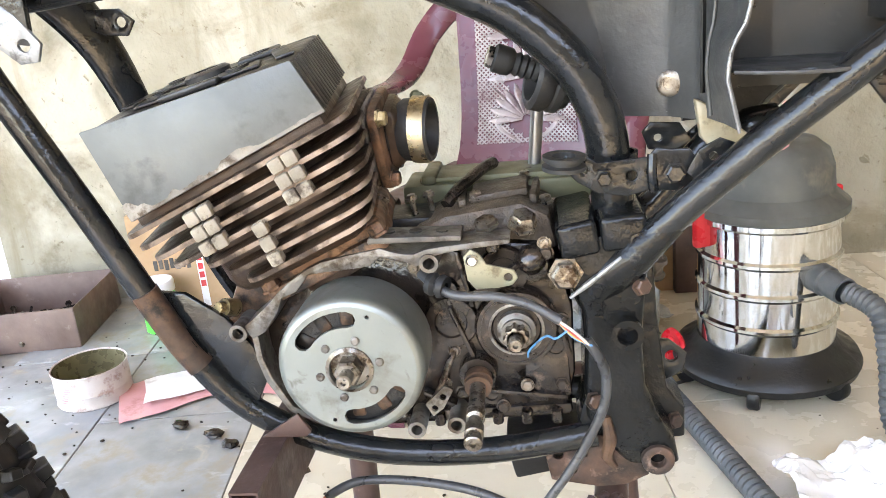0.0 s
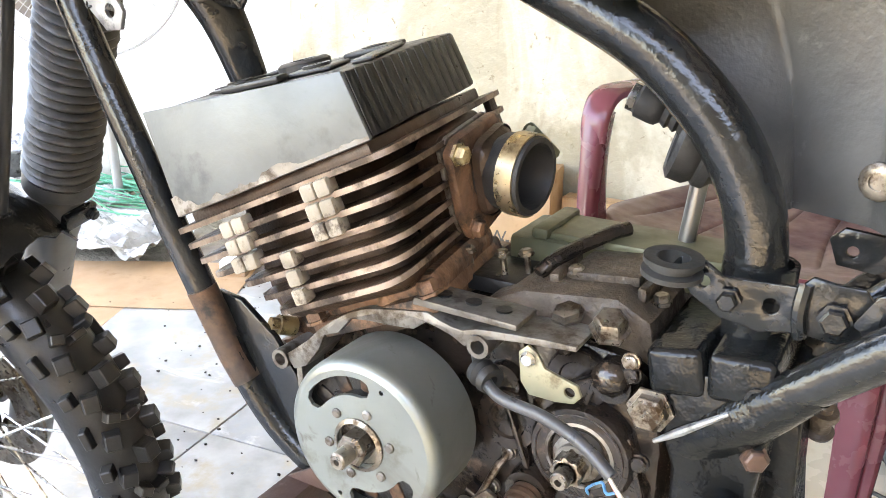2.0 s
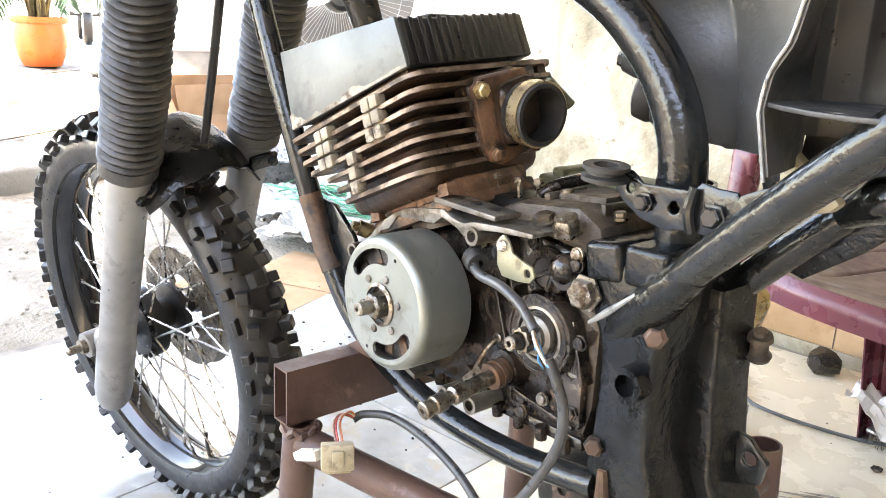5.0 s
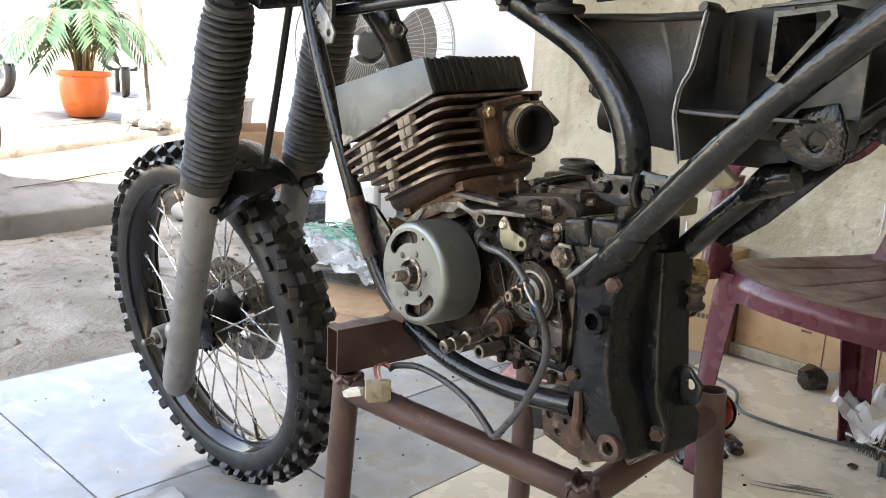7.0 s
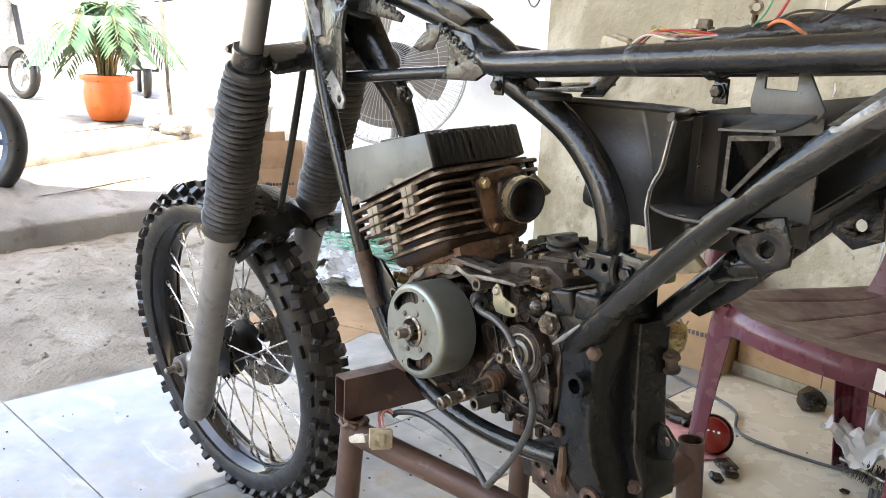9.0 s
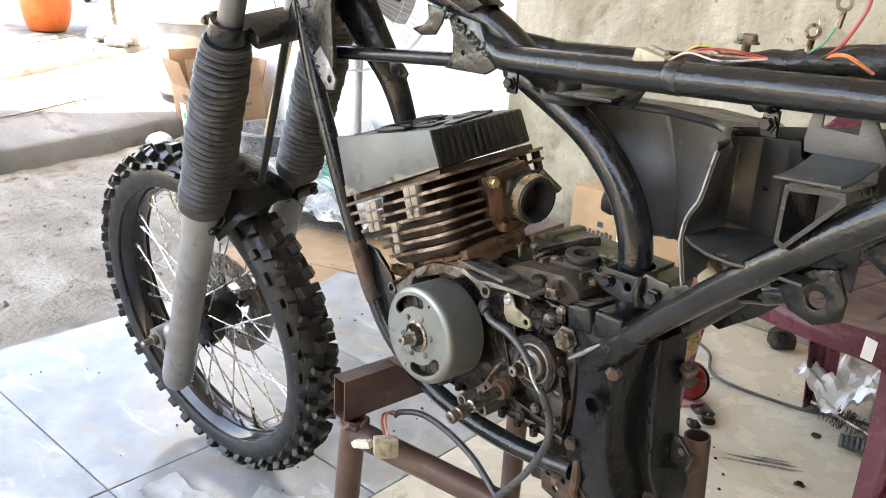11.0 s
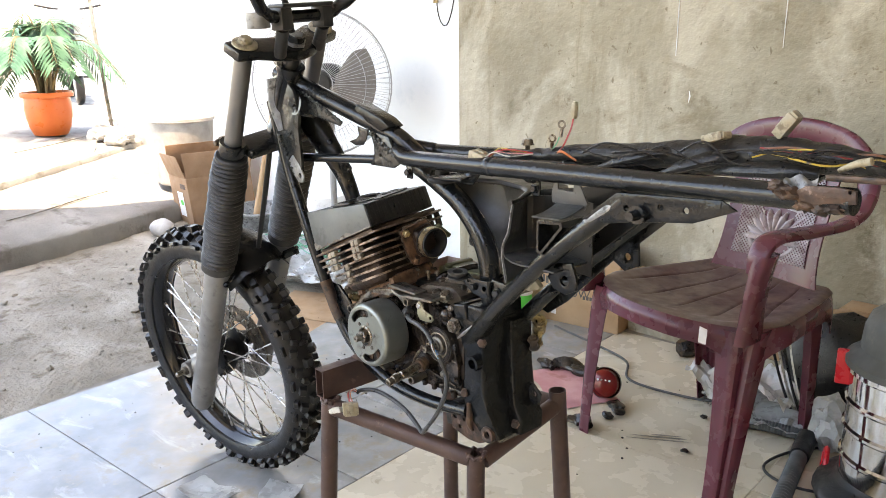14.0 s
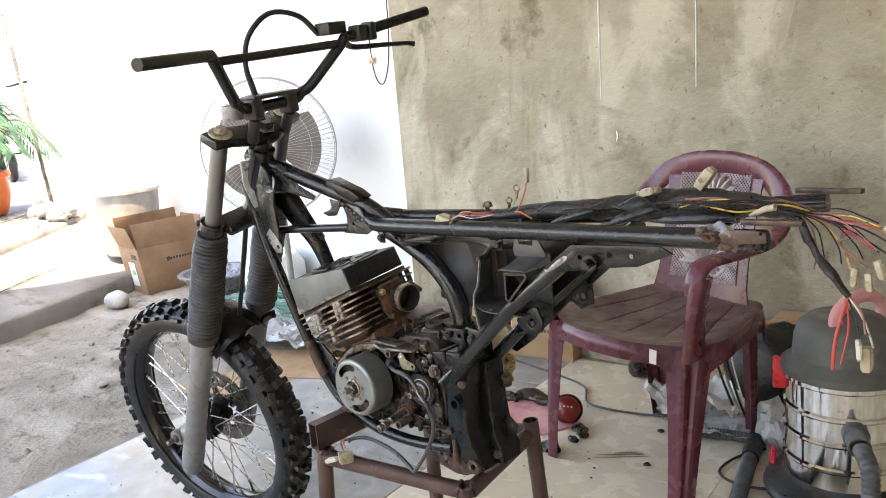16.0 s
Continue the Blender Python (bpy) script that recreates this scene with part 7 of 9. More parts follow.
for k in range(30):
    az = k * 2.4 + rng.uniform(-0.3, 0.3)
    lean = rng.uniform(0.15, 1.05)
    L = (0.52 + 0.28 * (1 - lean)) * rng.uniform(0.9, 1.15)
    d = V(math.cos(az), math.sin(az), 0)
    base = PP + V(0.05 * math.cos(az * 2), 0.05 * math.sin(az * 2), 0.29)
    spine = curve([base, base + d * L * 0.10 * lean + V(0, 0, L * 0.30), base + d * L * 0.38 * lean + V(0, 0, L * 0.62), base + d * L * 0.72 * lean + V(0, 0, L * (0.82 - 0.25 * lean)), base + d * L * lean * 1.05 + V(0, 0, L * (0.80 - 0.62 * lean))], 7)
    fr_ = bmesh.new()
    tube(fr_, spine, [0.011 - 0.0095 * i / (len(spine) - 1) for i in range(len(spine))], 6, 1)
    stem = part("frond", fr_, M_STEM, pot)
    lf = bmesh.new()
    n = len(spine)
    for i in range(int(n * 0.26), n):
        t_ = (spine[min(i + 1, n - 1)] - spine[max(i - 1, 0)]).normalized()
        sd = t_.cross(V(0, 0, 1)).normalized()
        for s in (-1, 1):
            for sub_ in (0.2,):
                p0 = spine[i] if i == n - 1 else lerp(spine[i], spine[i + 1], sub_)
                ll = 0.22 * math.sin(0.5 + 2.3 * (i / n - 0.26)) * rng.uniform(0.75, 1.15)
                tip = p0 + (sd * s * 0.75 + t_ * 0.6 + V(0, 0, -0.40)).normalized() * ll
                md = lerp(p0, tip, 0.5) + V(0, 0, 0.02)
                w = sd.cross(tip - p0).normalized().cross(tip - p0).normalized() * 0.0105
                vs_ = [lf.verts.new(q) for q in (p0, md - w, tip, md + w)]
                lf.faces.new(vs_)
    tagged(part("foliage", lf, M_LEAF, stem), "narrow green leaflets", kind="stuff")

# ---- the motorcycle: airbox, wiring ----
def airbox_face(u, v):
    """Front of the airbox: starts behind the seat tube, swells, then folds forward to the tray's lip."""
    z = 0.741 + 0.123 * v - 0.004 * max(0, u - 0.6) + 0.016 * max(0, 0.25 - u) * (1 - v)
    x0, x1 = along(TUBE, z) + 0.005, along(LIP, z)
    plan = [(0.0, x0, 0.719), (0.35, x0 + (0.150 - x0) * 0.75, 0.746), (0.62, 0.193, 0.728), (0.75, 0.2125, 0.706), (0.80, 0.2165, 0.694), (0.90, x1 - 0.006, 0.662), (1.0, x1 - 0.0025, 0.6365)]
    return V(along([(k, p) for k, p, q in plan], u), along([(k, q) for k, p, q in plan], u), z)
ab = bmesh.new()
grid_sheet(ab, 60, 26, airbox_face, 0.004)
grid_sheet(ab, 24, 8, lambda u, v: Vector(airbox_face(u * 0.75, 1)) + V(0.012 * v, 0.085 * v, -0.004 * v), -0.004)
grid_sheet(ab, 24, 8, lambda u, v: Vector(airbox_face(u * 0.75, 0)) + V(0.012 * v, 0.085 * v, -0.004 * v), 0.004)
airbox = part("airbox", ab, M_DUSTBOX, bike, "dusty black plastic airbox", 50)
al = bmesh.new()
tube(al, [Vector(airbox_face(k / 12, 1)) + V(0, -0.004, 0.003) for k in range(13)], 0.0048, 10, 2, flat=0.7)
part("airbox_lid", al, M_BLACKPL, airbox)
ar = bmesh.new()
tube(ar, [Vector(airbox_face(0.84, 0.03 + k / 10.5)) + V(-0.001, -0.001, 0) for k in range(11)], 0.0018, 8, 2)
part("airbox_rib", ar, M_DUSTBOX, airbox)
b1 = bmesh.new()
lathe(b1, [(0.011, 0), (0.011, 0.003), (0.009, 0.004), (0.005, 0.004), (0.005, 0.002), (0, 0.002)], axis((0.194, 0.7255, 0.765), (-0.35, -1, 0)), 18)
part("airbox_screw", b1, M_BOLT, airbox)
tn = bmesh.new()
plate(tn, [(0.208, 0.756), (0.216, 0.752), (0.254, 0.722), (0.248, 0.716), (0.226, 0.709), (0.213, 0.724)], 0.012, XZ(0.690), (), 0.003)
part("tan_bracket", tn, M_IVORY, airbox, "rusty tan bracket")
tt = bmesh.new()
plate(tt, [(0.172, 0.722), (0.180, 0.730), (0.205, 0.728), (0.215, 0.712), (0.20, 0.704), (0.178, 0.706)], 0.005, XZ(0.742), [ring2(0.186, 0.716, 0.0035, 10)], 0.001)
part("airbox_tab", tt, M_FRAME, airbox)
bo = bmesh.new()
lathe(bo, [(0.020, 0.016), (0.021, 0.020), (0.0255, 0.024), (0.0255, 0.030), (0.0235, 0.032), (0.0265, 0.036), (0.0265, 0.046), (0.022, 0.049), (0.019, 0.048), (0.018, 0.022), (0, 0.022)], axis((0.124, 0.735, 0.764), (-0.80, -0.22, 0.26)), 32)
part("carburettor_boot", bo, M_RUBBER, airbox, "black rubber carburettor boot")
cn = bmesh.new()
prof = [(0.009, 0)]
for i in range(4):
    prof += [(0.011, 0.003 + 0.006 * i), (0.009, 0.007 + 0.006 * i)]
prof += [(0.012, 0.028), (0.0125, 0.032), (0.0125, 0.042), (0.010, 0.044), (0, 0.044)]
lathe(cn, prof, axis((0.088, 0.745, 0.781), (-0.9, -0.1, 0.35)), 16)
part("breather_stub", cn, M_RUBBER, airbox)
cnn = bmesh.new()
lathe(cnn, [(0.0105, 0), (0.0105, 0.007), (0.006, 0.008), (0, 0.008)], axis((0.049, 0.741, 0.796), (-0.9, -0.1, 0.35)), 6)
part("stub_cap", cnn, M_STEEL, airbox)
rod = bmesh.new()
tube(rod, [(0.084, 0.785, 0.755), (0.080, 0.784, 0.72), (0.073, 0.782, 0.65)], 0.0062, 12, 4)
part("overflow_pipe", rod, M_CHROME, airbox, "shiny bent pipe")
sw = bmesh.new()
lathe(sw, [(0.0, 0), (0.009, 0), (0.010, 0.003), (0.007, 0.005), (0.007, 0.016), (0.010, 0.018), (0.009, 0.022), (0.005, 0.022), (0.005, 0.026), (0, 0.026)], axis((0.184, 0.760, 0.580), (0.1, -0.3, 1)), 20)
part("rear_bush", sw, M_CASETOP, frame_ob, "greasy swing bush behind the casting")
lk = bmesh.new()
plate(lk, [(0.163, 0.525), (0.195, 0.52), (0.212, 0.505), (0.208, 0.485), (0.19, 0.478), (0.168, 0.492)], 0.006, XZ(0.745), [ring2(0.197, 0.503, 0.006, 12)], 0.0015)
part("link_plate", lk, M_FRAME, frame_ob)
lamp_ = bmesh.new()
tube(lamp_, [(0.235, 0.745, 0.705), (0.262, 0.735, 0.722), (0.285, 0.735, 0.728)], [0.010, 0.016, 0.013], 12, 4)
part("shock_mount", lamp_, M_FRAME, frame_ob)

def ragged(pts, r, seed, sub=10, amp=0.16):
    """A taped bundle: a tube of uneven girth."""
    b = tube(bmesh.new(), pts, r, 14, sub, flat=0.85)
    for v in b.verts:
        v.co += noise.noise_vector(v.co * 45 + V(seed, 0, 0)) * 0.0035 + noise.noise_vector(v.co * 160) * 0.0012
    return b
loom = part("wiring_loom", ragged([(0.20, 0.668, 0.928), (0.27, 0.676, 0.938), (0.35, 0.685, 0.946), (0.45, 0.69, 0.953), (0.53, 0.695, 0.962), (0.580, 0.70, 0.968), (0.660, 0.695, 0.971), (0.725, 0.68, 0.972), (0.765, 0.665, 0.968)], [0.007, 0.011, 0.014, 0.018, 0.022, 0.023, 0.020, 0.014, 0.008], 1.0), M_TAPE, bike, "taped black wiring loom with loose connectors")


def wire(pts, material, r=0.0013, parent=None):
    k = len(pts)
    sag = [V(*p) + noise.noise_vector(V(*p) * 60 + V(r * 900, 0, 3)) * (0.004 if 0 < i < k - 1 else 0) for i, p in enumerate(pts)]
    return part("wire", tube(bmesh.new(), sag, r * 0.75, 6, 6), material, parent or loom)


def connector(at, d, size, material=M_IVORY, parent=None, hint=(0, 0, 1)):
    b = bmesh.new()
    m = axis(at, d, hint)
    box(b, m, size, 0.0015)
    box(b, m @ Matrix.Translation((0, 0, size[2] * 0.45)), (size[0] * 0.8, size[1] * 0.8, size[2] * 0.3), 0.001)
    box(b, m @ Matrix.Translation((0, size[1] * 0.55, 0)), (size[0] * 0.35, size[1] * 0.25, size[2] * 0.6), 0.0008)
    return part("connector", b, material, parent or loom, "yellowed plastic connector")


for k, (mt, oy) in enumerate(((M_WRED, 0), (M_WYEL, 0.004), (M_WPNK, -0.004), (M_WBRN, 0.007), (M_WWHT, -0.007))):
    wire([(0.175, 0.652 + oy, 0.926), (0.20, 0.650 + oy, 0.936 + 0.004 * (k % 2)), (0.225, 0.655 + oy, 0.942 - 0.002 * k), (0.26, 0.668, 0.938)], mt)
connector((0.160, 0.650, 0.924), (-1, -0.05, 0.25), (0.022, 0.018, 0.030))
wire([(0.30, 0.672, 0.944), (0.315, 0.664, 0.955), (0.322, 0.668, 0.978), (0.325, 0.672, 0.995)], M_WRED, 0.0018)
connector((0.326, 0.673, 1.005), (0.05, 0, 1), (0.008, 0.007, 0.022))
wire([(0.285, 0.672, 0.945), (0.30, 0.665, 0.955), (0.307, 0.668, 0.975)], M_WGRN)
wire([(0.30, 0.668, 0.944), (0.325, 0.65, 0.948), (0.345, 0.655, 0.938)], M_WORA, 0.0022)
for p in ((0.308, 0.668, 0.985), (0.285, 0.675, 0.962)):
    b = bmesh.new()
    lathe(b, [(0.0035, -0.0006), (0.0065, -0.0006), (0.0065, 0.0006), (0.0035, 0.0006), (0.0035, -0.0006)], axis(p, (0.3, -0.9, 0)), 16)
    tube(b, [V(*p) + V(0, 0, -0.006), V(*p) + V(-0.002, 0, -0.018)], 0.0028, 8, 1)
    part("ring_terminal", b, M_BOLT, loom)
b = bmesh.new()
tube(b, [(0.220, 0.694, 0.920), (0.220, 0.694, 0.948)], 0.004, 10, 1)
bolt(b, (0.220, 0.694, 0.946), (0, 0, 1), 0.0085, 0.008)
part("upright_bolt", b, M_BOLT, frame_ob, "hex bolt standing in the rail")
# straps and taped runs over the loom
for (a, c, r) in (((0.38, 0.66, 0.932), (0.50, 0.69, 0.966), 0.009), ((0.48, 0.655, 0.935), (0.58, 0.69, 0.968), 0.011), ((0.55, 0.67, 0.945), (0.680, 0.665, 0.958), 0.012)):
    part("loom_branch", tube(bmesh.new(), [a, lerp(a, c, 0.3) + V(0, -0.008, 0.003), lerp(a, c, 0.7) + V(0, -0.01, 0.004), c], [0.003, r * 0.8, r, r * 0.6], 10, 5, flat=0.7), M_TAPE, loom)
connector((0.545, 0.675, 0.986), (0.9, -0.3, 0.25), (0.016, 0.010, 0.036))
connector((0.622, 0.70, 1.004), (0.6, 0, 0.8), (0.018, 0.014, 0.032))
# loose thin leads over the bundle
for k in range(9):
    x0 = 0.30 + 0.05 * k
    mt = (M_TAPE, M_TAPE, M_TAPE, M_TAPE, M_TAPE, M_TAPE, M_WYEL, M_TAPE)[k % 8]
    z0 = 0.942 + 0.024 * min(1, (x0 - 0.30) / 0.25)
    wire([(x0, 0.664, z0 + 0.002), (x0 + 0.04, 0.655, z0 + 0.016 + 0.006 * math.sin(k * 2.1)), (x0 + 0.09, 0.650, z0 + 0.008 + 0.010 * math.sin(k * 1.3)), (x0 + 0.13, 0.668, z0 + 0.002)] if x0 < 0.62 else [(x0, 0.664, 0.972), (x0 + 0.03, 0.650, 0.970 + 0.01 * math.sin(k)), (x0 + 0.07, 0.655, 0.968)], mt, 0.0014 + 0.0006 * (k % 3))
sl = tube(bmesh.new(), [(0.716, 0.626, 0.970), (0.724, 0.625, 0.974), (0.736, 0.623, 0.980), (0.750, 0.621, 0.984)], [0.0022, 0.0036, 0.0042, 0.0044], 12, 4)
part("lead_sleeve", sl, M_IVORY, loom, "yellowed plastic sleeve on thin leads")
wr = random.Random(3)
for k, mt in enumerate((M_TAPE, M_WYEL, M_TAPE, M_WRED, M_TAPE, M_TAPE, M_TAPE, M_WBRN)):
    y = 0.665 + 0.006 * (k % 4)
    wire([(0.60, y, 0.972 + 0.006 * wr.random()), (0.65, y - 0.02, 0.972 + 0.014 * wr.random()), (0.70, y - 0.03, 0.972 + 0.016 * wr.random()), (0.745, y - 0.02, 0.972 + 0.012 * wr.random()), (0.785, y, 0.968)], mt, 0.0018)
bars_ = bmesh.new()
box(bars_, pose(0.775, 0.745, 0.985, 0, -3, -8), (0.09, 0.012, 0.007), 0.0015)
part("rail_tongue", bars_, M_BURN, frame_ob, "rusty flat steel tongue")
bars2 = bmesh.new()
box(bars2, pose(0.752, 0.606, 0.967, 0, -4, -8), (0.082, 0.010, 0.007), 0.0015)
part("rail_tongue", bars2, M_BURN, frame_ob, "rusty flat steel tongue")
# hanging tail of the loom
part("loom_tail", ragged([(0.755, 0.668, 0.972), (0.772, 0.66, 0.948), (0.792, 0.658, 0.915), (0.808, 0.66, 0.890), (0.826, 0.665, 0.866)], [0.005, 0.006, 0.005, 0.006, 0.004], 4.0), M_TAPE, loom)
tails = [((0.840, 0.665, 0.79), M_TAPE), ((0.855, 0.67, 0.80), M_WWHT), ((0.820, 0.66, 0.775), M_WRED), ((0.848, 0.66, 0.82), M_WBRN)]
for p, mt in tails:
    wire([(0.822, 0.664, 0.872), lerp((0.822, 0.664, 0.872), p, 0.5) + V(0.006, 0, 0), p], mt, 0.0019)
connector((0.848, 0.668, 0.785), (0.05, 0, -1), (0.014, 0.012, 0.030))
connector((0.842, 0.655, 0.800), (0.1, 0, -1), (0.006, 0.006, 0.026), M_WWHT)
redw = tube(bmesh.new(), [(0.826, 0.665, 0.868), (0.818, 0.662, 0.835), (0.812, 0.66, 0.80), (0.810, 0.66, 0.765)], 0.0026, 8, 5)
part("red_lead", redw, M_WRED, loom)
fanw = [(0.860, 0.66, 0.958), (0.880, 0.665, 0.950), (0.910, 0.67, 0.945), (0.890, 0.66, 0.93), (0.860, 0.665, 0.925), (0.848, 0.66, 0.905), (0.880, 0.67, 0.915), (0.855, 0.66, 0.93), (0.840, 0.655, 0.915)]
for k, p in enumerate(fanw):
    mt = (M_WYEL, M_WRED, M_WPNK, M_TAPE, M_TAPE, M_WBRN, M_TAPE, M_WRED, M_WBRN)[k]
    wire([(0.762, 0.667, 0.972), (0.80 + 0.004 * k, 0.664, 0.968 - 0.003 * k), lerp((0.770, 0.665, 0.965), p, 0.6) + V(0, 0, 0.008 - 0.004 * (k % 3)), p], mt, 0.0016)
for k in range(9):
    a = 0.1 - 0.19 * k
    p = V(0.775 + 0.085 * math.cos(a) + 0.012 * math.sin(k * 2.3), 0.66 + 0.008 * math.sin(k), 0.956 + 0.062 * math.sin(a))
    wire([(0.765, 0.667, 0.968), lerp((0.765, 0.667, 0.968), p, 0.4) + V(0.01, -0.006, 0.012), lerp((0.765, 0.667, 0.968), p, 0.75) + V(0.006, 0.004, 0.004), p], (M_TAPE, M_WBRN, M_TAPE, M_WPNK, M_TAPE, M_TAPE, M_WYEL)[k % 7], 0.0014)
for p, d in (((0.875, 0.662, 0.952), (1, 0, -0.4)), ((0.862, 0.66, 0.905), (0.3, 0, -1)), ((0.885, 0.668, 0.912), (0.4, 0, -1)), ((0.852, 0.655, 0.890), (0.1, 0, -1)), ((0.895, 0.664, 0.935), (0.7, 0, -0.6)), ((0.835, 0.655, 0.895), (-0.1, 0, -1))):
    connector(p, d, (0.009, 0.008, 0.022))

# stator cable hanging below the engine, ending in a connector
part("grommet", lathe(bmesh.new(), [(0.004, -0.008), (0.009, -0.008), (0.010, -0.003), (0.007, 0), (0.010, 0.003), (0.009, 0.008), (0.004, 0.008)], axis((-0.005, 0.634, 0.629), (0.9, -0.4, -0.15)), 18), M_RUBBER, engine)
part("stator_cable", tube(bmesh.new(), [(-0.020, 0.650, 0.634), (-0.007, 0.634, 0.629), (0.012, 0.622, 0.624), (0.045, 0.615, 0.624), (0.072, 0.610, 0.617), (0.093, 0.604, 0.606)], 0.0040, 12, 6), M_GREYSLEEVE, engine, "grey sleeved stator cable")
for k, mt in enumerate((M_WWHT, M_WRED, M_WYEL, M_WBLU)):
    wire([(0.090, 0.604, 0.607), (0.102, 0.598 + 0.002 * k, 0.602 - 0.002 * k), (0.112, 0.598, 0.592), (0.118, 0.600, 0.585)], mt, 0.0016, engine)
wire([(0.098, 0.60, 0.600), (0.088, 0.612, 0.590), (0.078, 0.628, 0.582), (0.068, 0.64, 0.565), (0.064, 0.652, 0.552)], M_WBLU, 0.0013, engine)
part("stator_cable", tube(bmesh.new(), [(0.112, 0.599, 0.592), (0.121, 0.601, 0.575), (0.126, 0.604, 0.555), (0.122, 0.606, 0.525), (0.100, 0.606, 0.480), (0.078, 0.604, 0.448), (0.067, 0.603, 0.433), (0.0635, 0.603, 0.4305), (0.059, 0.603, 0.4312), (0.045, 0.606, 0.437), (0.01, 0.612, 0.449), (-0.04, 0.618, 0.455), (-0.085, 0.615, 0.458), (-0.108, 0.60, 0.456), (-0.112, 0.59, 0.452)], 0.0040, 12, 6), M_GREYSLEEVE, engine, "cable loop hanging under the cradle")
for k, mt in enumerate((M_WBRN, M_WRED, M_WWHT, M_WORA)):
    wire([(-0.110, 0.592, 0.453), (-0.112, 0.575 + 0.003 * k, 0.462), (-0.095, 0.556 + 0.003 * k, 0.466), (-0.072 + 0.004 * k, 0.545, 0.458)], mt, 0.0014, engine)
connector((-0.060, 0.538, 0.455), (0.25, -0.15, -1), (0.028, 0.018, 0.022), parent=engine)
connector((-0.098, 0.533, 0.440), (-0.9, -0.2, -0.35), (0.010, 0.009, 0.028), M_WWHT, engine)

# ---- things on the tiles ----
def trough(name, c, yaw, size, t, material, label, category):
    m = Matrix.Translation(c) @ Matrix.Rotation(radians(yaw), 4, "Z")
    sx, sy, sz = size
    ob = thing(name, c, label, category)
    for nm, q, d in (("side", (0, -sy / 2, sz / 2), (sx, t, sz)), ("side", (0, sy / 2, sz / 2), (sx, t, sz)), ("side", (-sx / 2, 0, sz / 2), (t, sy, sz)), ("side", (sx / 2, 0, sz / 2), (t, sy, sz)), ("bottom", (0, 0, t / 2), (sx, sy, t))):
        b = bmesh.new()
        box(b, m @ Matrix.Translation(q), d, 0.0015)
        part(nm, b, material, ob)
    return ob, m


tray, mt_ = trough("parts_tray", (-1.40, 2.08, 0.0), 8, (0.36, 0.32, 0.115), 0.004, M_TRAY, "brown steel tray full of loose bolts", "tray")
br_ = random.Random(8)
for k in range(34):
    b = bmesh.new()
    p = mt_ @ Vector((br_.uniform(-0.15, 0.15), br_.uniform(-0.13, 0.13), 0.012 + 0.018 * br_.random()))
    d = V(br_.uniform(-1, 1), br_.uniform(-1, 1), br_.uniform(-0.15, 0.15)).normalized()
    L = br_.uniform(0.03, 0.09)
    tube(b, [p - d * L / 2, p + d * L / 2], 0.004, 6, 1)
    bolt(b, p + d * L / 2, d, 0.008, 0.006)
    tagged(part("loose_bolt", b, M_BOLT if k % 3 else M_CASE), "loose oily bolt in the steel tray", "bolt", "bolts in the tray")

tin = thing("round_tin", (-1.005, 1.665, 0), "grimy cream tin with an oily inside", "tin")
b = bmesh.new()
lathe(b, [(0.0, 0.002), (0.083, 0.002), (0.085, 0.0), (0.0865, 0.003), (0.085, 0.007), (0.085, 0.03), (0.0858, 0.032), (0.085, 0.034), (0.085, 0.078), (0.0875, 0.081), (0.0865, 0.084), (0.0835, 0.082)], axis(tin.location, (0, 0, 1)), 48)
part("wall", b, M_TIN, tin)
b = bmesh.new()
lathe(b, [(0.0832, 0.081), (0.082, 0.02), (0.0, 0.018)], axis(tin.location, (0, 0, 1)), 48)
part("lining", b, M_TININ, tin, "oily yellowed inside")
for k in range(7):
    b = bmesh.new()
    a = radians(250 + 2 * k)
    box(b, axis(tin.location + V(0.0855 * math.cos(a), 0.0855 * math.sin(a), 0.022 + 0.006 * k), V(math.cos(a), math.sin(a), 0)), (0.018 if k % 2 else 0.013, 0.0025, 0.0008))
    part("print_bar", b, M_PINK, tin)

jar = thing("green_jar", (-1.005, 2.05, 0), "white plastic jar with a bright green label", "jar")
b = bmesh.new()
lathe(b, [(0, 0), (0.043, 0), (0.047, 0.004), (0.047, 0.105), (0.042, 0.115), (0.042, 0.12), (0, 0.12)], axis(jar.location, (0, 0, 1)), 32)
part("body", b, M_GREEN, jar, "bright green label")
b = bmesh.new()
lathe(b, [(0.044, 0.112), (0.05, 0.114), (0.05, 0.142), (0.047, 0.146), (0, 0.146)], axis(jar.location, (0, 0, 1)), 32)
part("lid", b, M_PAPER, jar, "white screw lid")
for k, (z, w) in enumerate(((0.04, 0.05), (0.06, 0.035), (0.085, 0.03))):
    b = bmesh.new()
    a = radians(262)
    grid_sheet(b, 6, 1, lambda u, v, z=z, w=w: jar.location + V(0.0478 * math.cos(a + (u - 0.5) * w * 20), 0.0478 * math.sin(a + (u - 0.5) * w * 20), z + 0.014 * v), 0.0006)
    part("print_bar", b, M_PAPER if k != 1 else M_WBLU, jar)


